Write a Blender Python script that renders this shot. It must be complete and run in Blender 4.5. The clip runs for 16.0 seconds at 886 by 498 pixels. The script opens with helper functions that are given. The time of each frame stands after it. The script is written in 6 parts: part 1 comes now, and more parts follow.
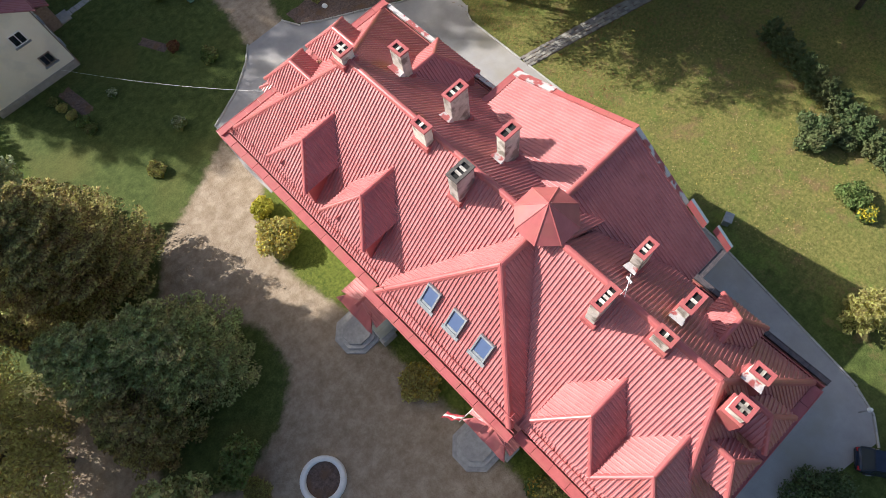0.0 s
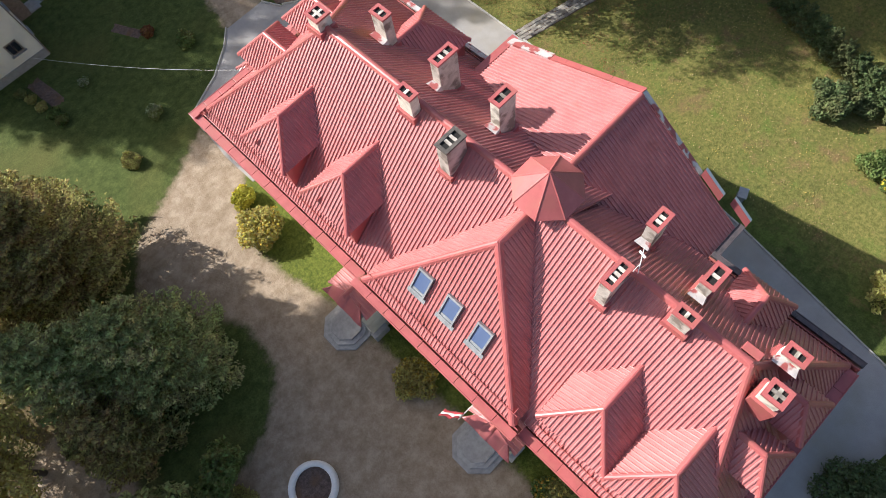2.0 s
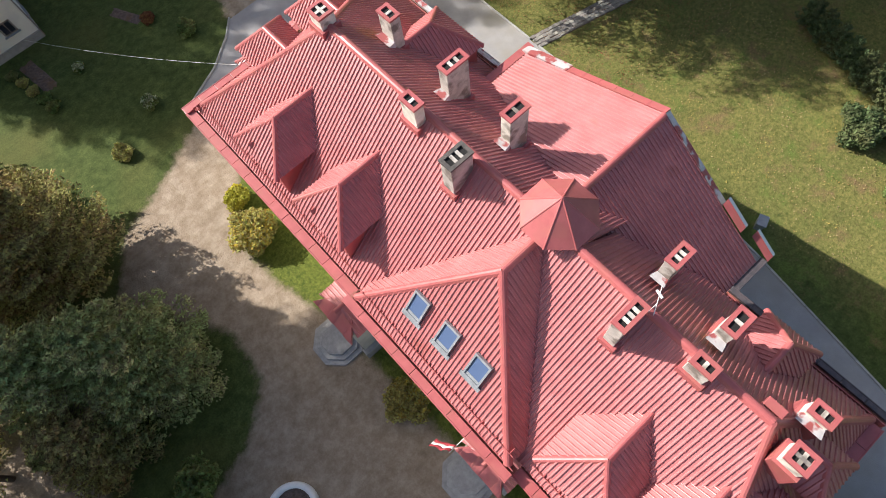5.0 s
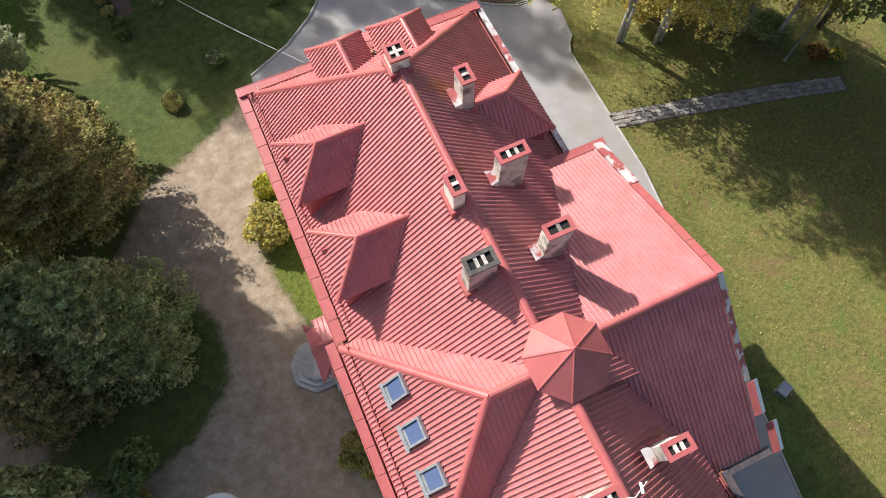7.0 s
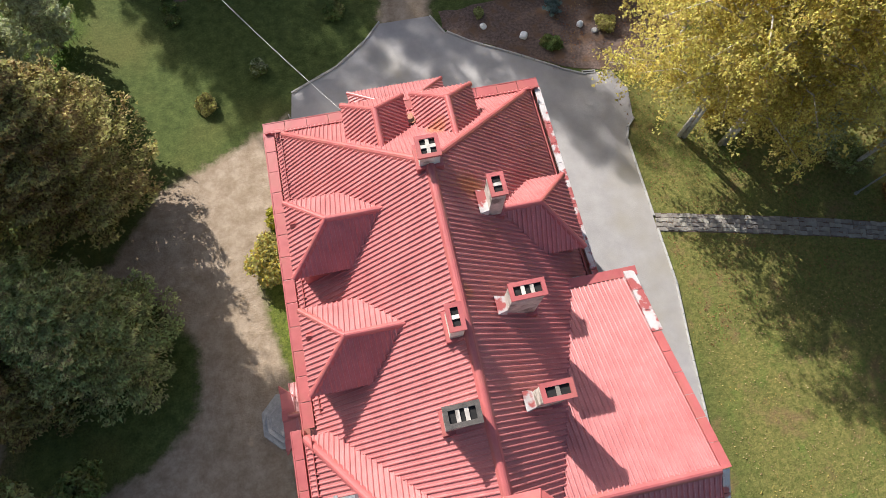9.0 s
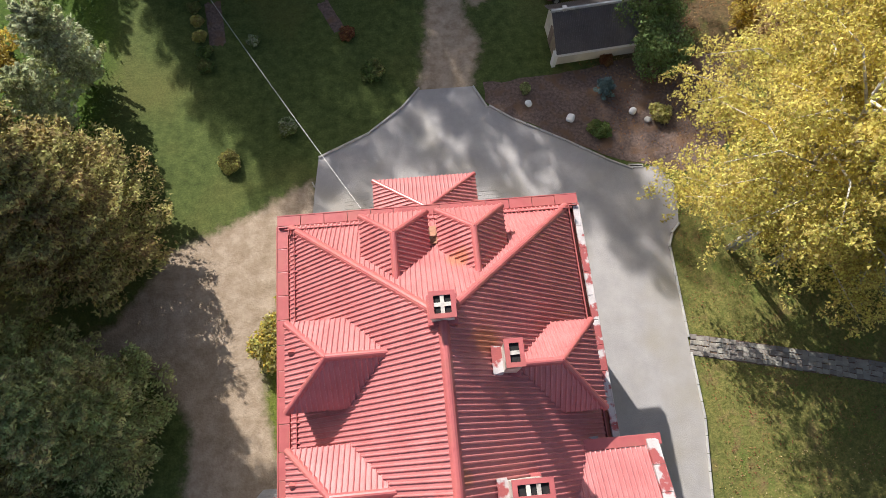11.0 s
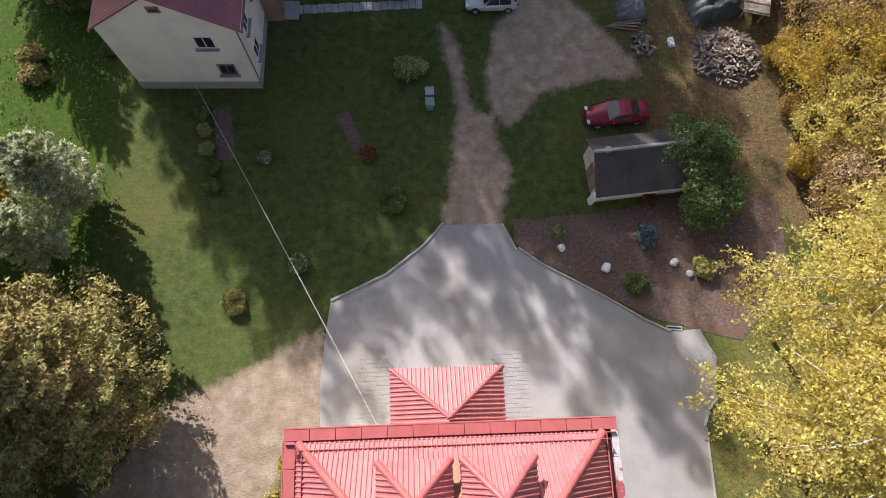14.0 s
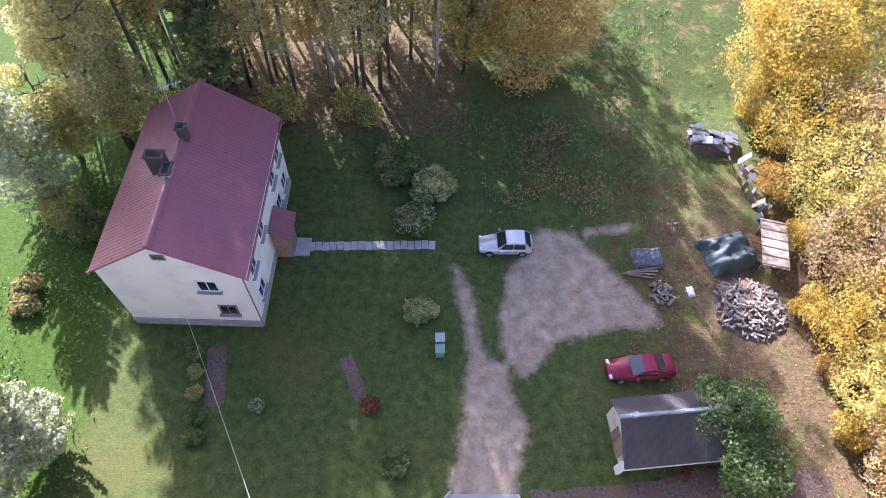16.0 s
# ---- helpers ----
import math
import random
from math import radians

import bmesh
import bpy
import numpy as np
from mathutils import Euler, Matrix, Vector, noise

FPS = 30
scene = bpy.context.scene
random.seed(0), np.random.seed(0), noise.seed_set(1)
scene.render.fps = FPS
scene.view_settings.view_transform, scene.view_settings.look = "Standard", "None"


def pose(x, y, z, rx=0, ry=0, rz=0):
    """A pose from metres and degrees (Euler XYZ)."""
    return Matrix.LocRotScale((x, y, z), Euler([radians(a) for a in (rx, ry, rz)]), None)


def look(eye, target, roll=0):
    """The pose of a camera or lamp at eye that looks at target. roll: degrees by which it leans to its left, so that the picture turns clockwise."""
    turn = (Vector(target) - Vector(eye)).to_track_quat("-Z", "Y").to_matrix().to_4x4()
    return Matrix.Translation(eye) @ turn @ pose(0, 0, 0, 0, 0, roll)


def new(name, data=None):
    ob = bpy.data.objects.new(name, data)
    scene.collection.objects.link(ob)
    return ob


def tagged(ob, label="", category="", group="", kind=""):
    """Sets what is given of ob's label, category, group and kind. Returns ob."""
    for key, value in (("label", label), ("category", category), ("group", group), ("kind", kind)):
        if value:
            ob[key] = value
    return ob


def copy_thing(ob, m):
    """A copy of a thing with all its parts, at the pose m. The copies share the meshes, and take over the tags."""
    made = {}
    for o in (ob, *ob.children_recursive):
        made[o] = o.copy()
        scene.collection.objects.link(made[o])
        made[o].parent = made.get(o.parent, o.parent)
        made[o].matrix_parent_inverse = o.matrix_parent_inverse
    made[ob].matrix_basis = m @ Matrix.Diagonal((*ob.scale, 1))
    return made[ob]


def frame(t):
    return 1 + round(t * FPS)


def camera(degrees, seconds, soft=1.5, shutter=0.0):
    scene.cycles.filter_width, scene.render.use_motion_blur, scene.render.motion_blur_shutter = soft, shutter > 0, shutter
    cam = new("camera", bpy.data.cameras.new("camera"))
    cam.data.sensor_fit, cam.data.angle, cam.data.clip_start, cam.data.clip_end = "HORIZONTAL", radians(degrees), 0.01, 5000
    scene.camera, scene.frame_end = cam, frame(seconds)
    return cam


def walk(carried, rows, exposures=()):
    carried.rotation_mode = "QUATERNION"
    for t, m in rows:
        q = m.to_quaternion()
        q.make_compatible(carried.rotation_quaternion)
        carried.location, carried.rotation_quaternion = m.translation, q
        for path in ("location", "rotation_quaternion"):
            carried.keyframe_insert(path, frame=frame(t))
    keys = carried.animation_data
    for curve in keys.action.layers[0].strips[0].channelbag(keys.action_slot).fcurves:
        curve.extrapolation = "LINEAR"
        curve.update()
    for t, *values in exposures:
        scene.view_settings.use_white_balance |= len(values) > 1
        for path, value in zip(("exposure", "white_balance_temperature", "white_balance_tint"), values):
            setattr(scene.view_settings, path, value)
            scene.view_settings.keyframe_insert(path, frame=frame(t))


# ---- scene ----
cam = camera(71.97, 16.0, soft=0.6)
walk(cam, [
    (0.0, look((-10.346, -29.903, 43.027), (-6.374, -23.353, 24.552), -13.51)),
    (0.5, look((-10.414, -29.908, 42.682), (-6.439, -23.377, 24.201), -13.88)),
    (1.0, look((-10.431, -29.921, 41.873), (-6.455, -23.363, 23.402), -14.23)),
    (1.5, look((-10.259, -29.900, 40.821), (-6.268, -23.325, 22.359), -15.25)),
    (2.0, look((-10.093, -29.838, 39.761), (-6.121, -23.259, 21.296), -15.16)),
    (2.5, look((-9.876, -29.772, 38.779), (-5.926, -23.157, 20.323), -15.02)),
    (3.0, look((-9.716, -29.689, 38.235), (-5.825, -23.072, 19.767), -14.66)),
    (3.2, look((-9.680, -29.599, 38.091), (-5.820, -23.047, 19.593), -14.17)),
    (5.3, look((-8.436, -28.132, 38.272), (-4.592, -21.588, 19.768), -12.90)),
    (5.5, look((-8.141, -27.897, 38.477), (-4.324, -21.383, 19.957), -13.11)),
    (6.0, look((-7.258, -27.068, 38.349), (-3.622, -20.502, 19.811), -11.24)),
    (6.5, look((-6.292, -25.990, 38.259), (-3.256, -19.242, 19.678), -4.75)),
    (7.0, look((-5.463, -24.754, 38.167), (-2.631, -18.085, 19.525), -1.70)),
    (7.5, look((-4.586, -23.576, 38.179), (-1.879, -16.990, 19.490), -1.94)),
    (8.0, look((-3.873, -22.248, 38.102), (-1.405, -15.689, 19.370), 0.38)),
    (8.5, look((-3.117, -20.870, 38.144), (-0.814, -14.389, 19.364), 0.05)),
    (9.0, look((-2.536, -19.398, 37.960), (-0.680, -12.845, 19.155), 3.84)),
    (9.2, look((-2.439, -18.641, 38.360), (-0.607, -12.290, 19.484), 5.31)),
    (11.3, look((-0.696, -11.321, 37.671), (0.078, -4.874, 18.754), 2.42)),
    (11.5, look((-0.727, -10.487, 37.587), (0.099, -4.138, 18.639), 3.36)),
    (12.0, look((-0.741, -8.437, 37.875), (0.049, -2.359, 18.838), 4.00)),
    (12.5, look((-0.926, -6.393, 38.096), (-0.096, -0.535, 18.991), 5.07)),
    (13.0, look((-1.069, -4.415, 38.176), (-0.239, 1.273, 19.020), 5.97)),
    (13.5, look((-0.937, -2.265, 38.491), (-0.276, 3.140, 19.247), 4.62)),
    (14.0, look((-1.260, 0.098, 38.317), (-0.503, 5.551, 19.090), 6.00)),
    (14.5, look((-1.750, 1.707, 37.886), (-0.739, 9.560, 19.521), 6.35)),
    (15.0, look((-1.658, 2.893, 37.540), (-0.724, 13.197, 20.425), 5.25)),
    (15.5, look((-1.506, 4.060, 37.225), (-0.758, 15.613, 20.917), 4.05)),
    (16.0, look((-1.736, 5.488, 37.233), (-0.967, 16.292, 20.419), 4.52)),], exposures=[(0.0, 0.86, 6000, 10), (9.0, 0.77, 6050, 11), (13.0, 0.75, 6100, 13), (14.2, 0.82, 5950, 17), (14.8, 1.12, 5850, 20), (15.4, 1.90, 5350, 26), (16.0, 2.15, 5280, 29)])

# ---- daylight: a clear autumn afternoon ----
SUN_AZ, SUN_EL = radians(-26), radians(33.6)
world = bpy.data.worlds.new("sky")
scene.world = world
world.use_nodes = True
wn = world.node_tree.nodes
sky = wn.new("ShaderNodeTexSky")
sky.sky_type, sky.sun_disc = "NISHITA", False
sky.sun_elevation, sky.sun_rotation = SUN_EL, SUN_AZ
sky.air_density, sky.dust_density, sky.ozone_density = 1.0, 3.0, 0.6
world.node_tree.links.new(sky.outputs[0], wn["Background"].inputs[0])
wn["Background"].inputs[1].default_value = 0.088
sun_data = bpy.data.lights.new("sun", "SUN")
sun_data.energy, sun_data.angle, sun_data.color = 5.0, radians(0.55), (1.0, 0.93, 0.83)
sun = new("sun", sun_data)
to_sun = Vector((math.sin(SUN_AZ) * math.cos(SUN_EL), math.cos(SUN_AZ) * math.cos(SUN_EL), math.sin(SUN_EL)))
sun.matrix_world = look(to_sun * 200, (0, 0, 0))

# ---- materials ----
def material(name, dark, light, scale=2.0, rough=0.7, metal=0.0, bump=0.0, bump_scale=None, detail=8.0, spread=0.5,
             mix=None, mix_scale=0.3, mix_at=(0.5, 0.62), hue=0.0, island=0.0, spec=0.5):
    """Two noise scales between dark and light, an optional third colour in patches, fine bump; hue varies object by object."""
    m = bpy.data.materials.new(name)
    m.use_nodes = True
    n, l = m.node_tree.nodes, m.node_tree.links
    bsdf = n["Principled BSDF"]
    bsdf.inputs["Roughness"].default_value, bsdf.inputs["Metallic"].default_value = rough, metal
    bsdf.inputs["Specular IOR Level"].default_value = spec
    geo = n.new("ShaderNodeNewGeometry")
    tex = n.new("ShaderNodeTexNoise")
    tex.inputs["Scale"].default_value, tex.inputs["Detail"].default_value, tex.inputs["Roughness"].default_value = scale, detail, 0.65
    l.new(geo.outputs["Position"], tex.inputs["Vector"])
    ramp = n.new("ShaderNodeValToRGB")
    ramp.color_ramp.elements[0].position, ramp.color_ramp.elements[1].position = 0.5 - spread / 2, 0.5 + spread / 2
    ramp.color_ramp.elements[0].color, ramp.color_ramp.elements[1].color = (*dark, 1), (*light, 1)
    l.new(tex.outputs["Fac"], ramp.inputs["Fac"])
    col = ramp.outputs["Color"]
    if mix:
        big = n.new("ShaderNodeTexNoise")
        big.inputs["Scale"].default_value, big.inputs["Detail"].default_value = mix_scale, 6.0
        l.new(geo.outputs["Position"], big.inputs["Vector"])
        r2 = n.new("ShaderNodeMapRange")
        r2.inputs["From Min"].default_value, r2.inputs["From Max"].default_value = mix_at
        l.new(big.outputs["Fac"], r2.inputs["Value"])
        mx = n.new("ShaderNodeMix")
        mx.data_type = "RGBA"
        l.new(r2.outputs["Result"], mx.inputs["Factor"])
        l.new(col, mx.inputs["A"])
        mx.inputs["B"].default_value = (*mix, 1)
        col = mx.outputs["Result"]
    if hue or island:
        hsv = n.new("ShaderNodeHueSaturation")
        l.new(col, hsv.inputs["Color"])
        src = geo.outputs["Random Per Island"] if island else n.new("ShaderNodeObjectInfo").outputs["Random"]
        for key, mid, amount in (("Value", 1.0, hue * 4 + island), ("Hue", 0.5, hue * 0.35 + island * 0.06)):
            mr = n.new("ShaderNodeMapRange")
            mr.inputs["To Min"].default_value, mr.inputs["To Max"].default_value = mid - amount, mid + amount
            l.new(src, mr.inputs["Value"])
            l.new(mr.outputs["Result"], hsv.inputs[key])
        col = hsv.outputs["Color"]
    l.new(col, bsdf.inputs["Base Color"])
    if bump:
        bt = n.new("ShaderNodeTexNoise")
        bt.inputs["Scale"].default_value, bt.inputs["Detail"].default_value = bump_scale or scale * 6, 4.0
        l.new(geo.outputs["Position"], bt.inputs["Vector"])
        bp = n.new("ShaderNodeBump")
        bp.inputs["Strength"].default_value, bp.inputs["Distance"].default_value = min(1.0, bump), 0.05
        l.new(bt.outputs["Fac"], bp.inputs["Height"])
        l.new(bp.outputs["Normal"], bsdf.inputs["Normal"])
    return m


def roof_material(name, dark, light, rough, rust):
    """Painted metal tile sheet, faded and faintly wavy."""
    m = material(name, dark, light, 0.9, rough, 0.0, 0.0, spread=0.6, mix=rust, mix_scale=0.45, mix_at=(0.66, 0.8))
    n, l = m.node_tree.nodes, m.node_tree.links
    bsdf = n["Principled BSDF"]
    fine = n.new("ShaderNodeTexNoise")
    fine.inputs["Scale"].default_value = 3.0
    geo = n.new("ShaderNodeNewGeometry")
    l.new(geo.outputs["Position"], fine.inputs["Vector"])
    bp = n.new("ShaderNodeBump")
    bp.inputs["Strength"].default_value, bp.inputs["Distance"].default_value = 0.35, 0.03
    l.new(fine.outputs["Fac"], bp.inputs["Height"])
    l.new(bp.outputs["Normal"], bsdf.inputs["Normal"])
    rr = n.new("ShaderNodeMapRange")
    rr.inputs["To Min"].default_value, rr.inputs["To Max"].default_value = rough - 0.1, rough + 0.16
    l.new(fine.outputs["Fac"], rr.inputs["Value"])
    l.new(rr.outputs["Result"], bsdf.inputs["Roughness"])
    return m


def lawn_material():
    """Grass that is fresh to the west and north, dry and straw-coloured to the east, and covered in leaf litter towards the thicket."""
    m = material("lawn", (0.034, 0.050, 0.012), (0.098, 0.124, 0.033), 1.6, 0.9, bump=1.0, bump_scale=9, spread=0.42, mix=(0.105, 0.105, 0.030), mix_scale=0.12, mix_at=(0.52, 0.75), spec=0.15)
    n, l = m.node_tree.nodes, m.node_tree.links
    bsdf = n["Principled BSDF"]
    geo = n.new("ShaderNodeNewGeometry")
    sep = n.new("ShaderNodeSeparateXYZ")
    l.new(geo.outputs["Position"], sep.inputs["Vector"])
    wob = n.new("ShaderNodeTexNoise")
    wob.inputs["Scale"].default_value, wob.inputs["Detail"].default_value, wob.inputs["Roughness"].default_value = 0.35, 8.0, 0.7
    l.new(geo.outputs["Position"], wob.inputs["Vector"])

    def zone(axis, lo, hi):
        r = n.new("ShaderNodeMapRange")
        r.inputs["From Min"].default_value, r.inputs["From Max"].default_value = lo, hi
        l.new(sep.outputs[axis], r.inputs["Value"])
        return r.outputs["Result"]

    def calc(op, a, b):
        k = n.new("ShaderNodeMath")
        k.operation = op
        for i, v in enumerate((a, b)):
            if isinstance(v, (int, float)):
                k.inputs[i].default_value = v
            else:
                l.new(v, k.inputs[i])
        k.use_clamp = True
        return k.outputs[0]

    def ragged(z, gain=4.0):
        return calc("MULTIPLY", calc("SUBTRACT", calc("ADD", calc("MULTIPLY", z, 0.62), calc("MULTIPLY", wob.outputs["Fac"], 0.55)), 0.56), gain)

    col = bsdf.inputs["Base Color"].links[0].from_socket
    fine = n.new("ShaderNodeTexNoise")
    fine.inputs["Scale"].default_value, fine.inputs["Detail"].default_value, fine.inputs["Roughness"].default_value = 3.2, 8.0, 0.75
    l.new(geo.outputs["Position"], fine.inputs["Vector"])
    east = calc("MULTIPLY", zone("X", 11, 17), zone("Y", 9, 3))
    litter_zone = calc("MULTIPLY", zone("X", 8, 17), calc("MULTIPLY", zone("Y", 8, 13), zone("Y", 44, 31)))
    wall_strip = calc("MULTIPLY", zone("X", -12.6, -11.5), calc("MULTIPLY", zone("X", -6, -7), zone("Y", 1.5, 0.5)))
    fresh = calc("MULTIPLY", zone("X", -18.5, -23), zone("Y", 3, 9))
    wood_floor = calc("MULTIPLY", zone("Y", 37, 42), calc("MULTIPLY", zone("X", 5, 0), zone("X", -31, -27)))
    duff = calc("MAXIMUM", wood_floor, calc("MULTIPLY", zone("X", -22, -28), zone("Y", 4, -2)))
    far_field = calc("MULTIPLY", zone("Y", 42, 47), zone("X", 1, 5))
    for mask, c0, c1, gain in ((duff, (0.050, 0.038, 0.018), (0.170, 0.125, 0.060), 3.0), (fresh, (0.024, 0.054, 0.005), (0.070, 0.112, 0.012), 3.0), (wall_strip, (0.058, 0.082, 0.012), (0.150, 0.165, 0.030), 3.0), (east, (0.085, 0.098, 0.022), (0.225, 0.195, 0.062), 2.6), (litter_zone, (0.055, 0.044, 0.022), (0.175, 0.115, 0.060), 3.0), (far_field, (0.022, 0.036, 0.007), (0.058, 0.070, 0.014), 4.0)):
        ramp = n.new("ShaderNodeValToRGB")
        ramp.color_ramp.elements[0].position, ramp.color_ramp.elements[1].position = 0.36, 0.64
        ramp.color_ramp.elements[0].color, ramp.color_ramp.elements[1].color = (*c0, 1), (*c1, 1)
        l.new(fine.outputs["Fac"], ramp.inputs["Fac"])
        mx = n.new("ShaderNodeMix")
        mx.data_type = "RGBA"
        l.new(ragged(mask, gain), mx.inputs["Factor"])
        l.new(col, mx.inputs["A"])
        l.new(ramp.outputs["Color"], mx.inputs["B"])
        col = mx.outputs["Result"]
    for scale, shift, c, lo, hi in ((0.45, 3.0, (0.105, 0.150, 0.030), 0.53, 0.66), (0.6, 9.0, (0.185, 0.118, 0.060), 0.53, 0.66), (0.28, 17.0, (0.050, 0.066, 0.020), 0.56, 0.72)):
        patch = n.new("ShaderNodeTexNoise")
        patch.noise_dimensions = "4D"
        patch.inputs["W"].default_value, patch.inputs["Scale"].default_value, patch.inputs["Detail"].default_value, patch.inputs["Roughness"].default_value = shift, scale, 9.0, 0.72
        l.new(geo.outputs["Position"], patch.inputs["Vector"])
        pr = n.new("ShaderNodeMapRange")
        pr.inputs["From Min"].default_value, pr.inputs["From Max"].default_value, pr.inputs["To Max"].default_value = lo, hi, 0.75
        l.new(patch.outputs["Fac"], pr.inputs["Value"])
        mx = n.new("ShaderNodeMix")
        mx.data_type = "RGBA"
        l.new(calc("MULTIPLY", pr.outputs["Result"], zone("X", 9, 14) if scale > 0.4 else 1.0), mx.inputs["Factor"])
        l.new(col, mx.inputs["A"])
        mx.inputs["B"].default_value = (*c, 1)
        col = mx.outputs["Result"]
    blades = n.new("ShaderNodeTexNoise")
    blades.inputs["Scale"].default_value, blades.inputs["Detail"].default_value, blades.inputs["Roughness"].default_value = 7.0, 6.0, 0.8
    l.new(geo.outputs["Position"], blades.inputs["Vector"])
    rng_ = n.new("ShaderNodeMapRange")
    rng_.inputs["From Min"].default_value, rng_.inputs["From Max"].default_value = 0.32, 0.68
    rng_.inputs["To Min"].default_value, rng_.inputs["To Max"].default_value = 0.68, 1.36
    l.new(blades.outputs["Fac"], rng_.inputs["Value"])
    hsv = n.new("ShaderNodeHueSaturation")
    l.new(rng_.outputs["Result"], hsv.inputs["Value"])
    l.new(col, hsv.inputs["Color"])
    l.new(hsv.outputs["Color"], bsdf.inputs["Base Color"])
    return m


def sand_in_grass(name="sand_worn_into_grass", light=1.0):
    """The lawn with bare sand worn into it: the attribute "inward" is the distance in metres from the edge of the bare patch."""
    m = lawn_material()
    m.name = name
    n, l = m.node_tree.nodes, m.node_tree.links
    bsdf = n["Principled BSDF"]
    grass = bsdf.inputs["Base Color"].links[0].from_socket
    geo, att = n.new("ShaderNodeNewGeometry"), n.new("ShaderNodeAttribute")
    att.attribute_name = "inward"

    def cloud(scale, detail, rough):
        t = n.new("ShaderNodeTexNoise")
        t.inputs["Scale"].default_value, t.inputs["Detail"].default_value, t.inputs["Roughness"].default_value = scale, detail, rough
        l.new(geo.outputs["Position"], t.inputs["Vector"])
        return t.outputs["Fac"]

    def ramp(fac, stops):
        r = n.new("ShaderNodeValToRGB")
        r.color_ramp.elements[0].position, r.color_ramp.elements[1].position = stops[0][0], stops[-1][0]
        r.color_ramp.elements[0].color, r.color_ramp.elements[1].color = (*stops[0][1], 1), (*stops[-1][1], 1)
        for p, c in stops[1:-1]:
            r.color_ramp.elements.new(p).color = (*c, 1)
        l.new(fac, r.inputs["Fac"])
        return r.outputs["Color"]

    def blend(fac, a, b):
        k = n.new("ShaderNodeMix")
        k.data_type = "RGBA"
        l.new(fac, k.inputs["Factor"])
        l.new(a, k.inputs["A"])
        l.new(b, k.inputs["B"])
        return k.outputs["Result"]

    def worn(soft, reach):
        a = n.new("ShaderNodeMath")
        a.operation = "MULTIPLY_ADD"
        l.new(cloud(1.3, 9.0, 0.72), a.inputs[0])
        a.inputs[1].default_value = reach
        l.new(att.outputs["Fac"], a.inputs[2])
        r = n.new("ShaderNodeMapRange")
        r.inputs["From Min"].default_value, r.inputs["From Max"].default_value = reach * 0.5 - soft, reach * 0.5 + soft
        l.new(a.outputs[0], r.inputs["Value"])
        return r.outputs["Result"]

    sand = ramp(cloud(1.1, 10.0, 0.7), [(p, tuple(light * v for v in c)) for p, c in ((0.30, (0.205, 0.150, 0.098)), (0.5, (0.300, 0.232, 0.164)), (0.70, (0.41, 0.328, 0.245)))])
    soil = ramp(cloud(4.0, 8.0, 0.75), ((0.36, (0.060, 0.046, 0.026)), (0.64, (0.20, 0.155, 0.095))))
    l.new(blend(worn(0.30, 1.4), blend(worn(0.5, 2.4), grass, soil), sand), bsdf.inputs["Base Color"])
    return m


def rust_stains(m, places):
    """Ragged orange rust on the sheets below leaking flashings. places: x, y and reach in metres."""
    n, l = m.node_tree.nodes, m.node_tree.links
    bsdf = n["Principled BSDF"]
    col = bsdf.inputs["Base Color"].links[0].from_socket
    geo = n.new("ShaderNodeNewGeometry")
    flat = n.new("ShaderNodeVectorMath")
    flat.operation = "MULTIPLY"
    flat.inputs[1].default_value = (1, 1, 0)
    l.new(geo.outputs["Position"], flat.inputs[0])
    wob = n.new("ShaderNodeTexNoise")
    wob.inputs["Scale"].default_value, wob.inputs["Detail"].default_value, wob.inputs["Roughness"].default_value = 1.8, 8.0, 0.7
    l.new(geo.outputs["Position"], wob.inputs["Vector"])
    for x, y, reach in places:
        far = n.new("ShaderNodeVectorMath")
        far.operation = "DISTANCE"
        far.inputs[1].default_value = (x, y, 0)
        l.new(flat.outputs[0], far.inputs[0])
        edge = n.new("ShaderNodeMath")
        edge.operation = "MULTIPLY_ADD"
        edge.inputs[1].default_value = -1.0 / reach
        l.new(far.outputs["Value"], edge.inputs[0])
        l.new(wob.outputs["Fac"], edge.inputs[2])
        r = n.new("ShaderNodeMapRange")
        r.inputs["From Min"].default_value, r.inputs["From Max"].default_value, r.inputs["To Max"].default_value = -0.12, 0.22, 0.7
        l.new(edge.outputs[0], r.inputs["Value"])
        mx = n.new("ShaderNodeMix")
        mx.data_type = "RGBA"
        l.new(r.outputs["Result"], mx.inputs["Factor"])
        l.new(col, mx.inputs["A"])
        mx.inputs["B"].default_value = (0.36, 0.13, 0.055, 1)
        col = mx.outputs["Result"]
    l.new(col, bsdf.inputs["Base Color"])


GRASS = lawn_material()
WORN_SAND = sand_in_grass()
# the same sand, 1.12 times lighter, for the yard
PALE_SAND = sand_in_grass("pale_sand_in_grass", 1.12)
PAVING = material("grey_paving", (0.27, 0.255, 0.25), (0.39, 0.37, 0.355), 0.8, 0.9, bump=0.4, bump_scale=18, spread=0.7,
                  mix=(0.29, 0.265, 0.22), mix_scale=0.18, mix_at=(0.5, 0.7), spec=0.2)
KERB = material("concrete_kerb", (0.30, 0.29, 0.27), (0.46, 0.44, 0.41), 3, 0.9, bump=0.4, hue=0.03)
MULCH = material("leafy_bed", (0.060, 0.043, 0.036), (0.21, 0.150, 0.125), 5.0, 0.95, bump=1.0, bump_scale=16, spread=0.45,
                 mix=(0.15, 0.092, 0.058), mix_scale=0.9, mix_at=(0.5, 0.66), spec=0.2)
ROOF = roof_material("red_metal_tile", (0.345, 0.100, 0.097), (0.52, 0.190, 0.180), 0.40, (0.27, 0.062, 0.045))
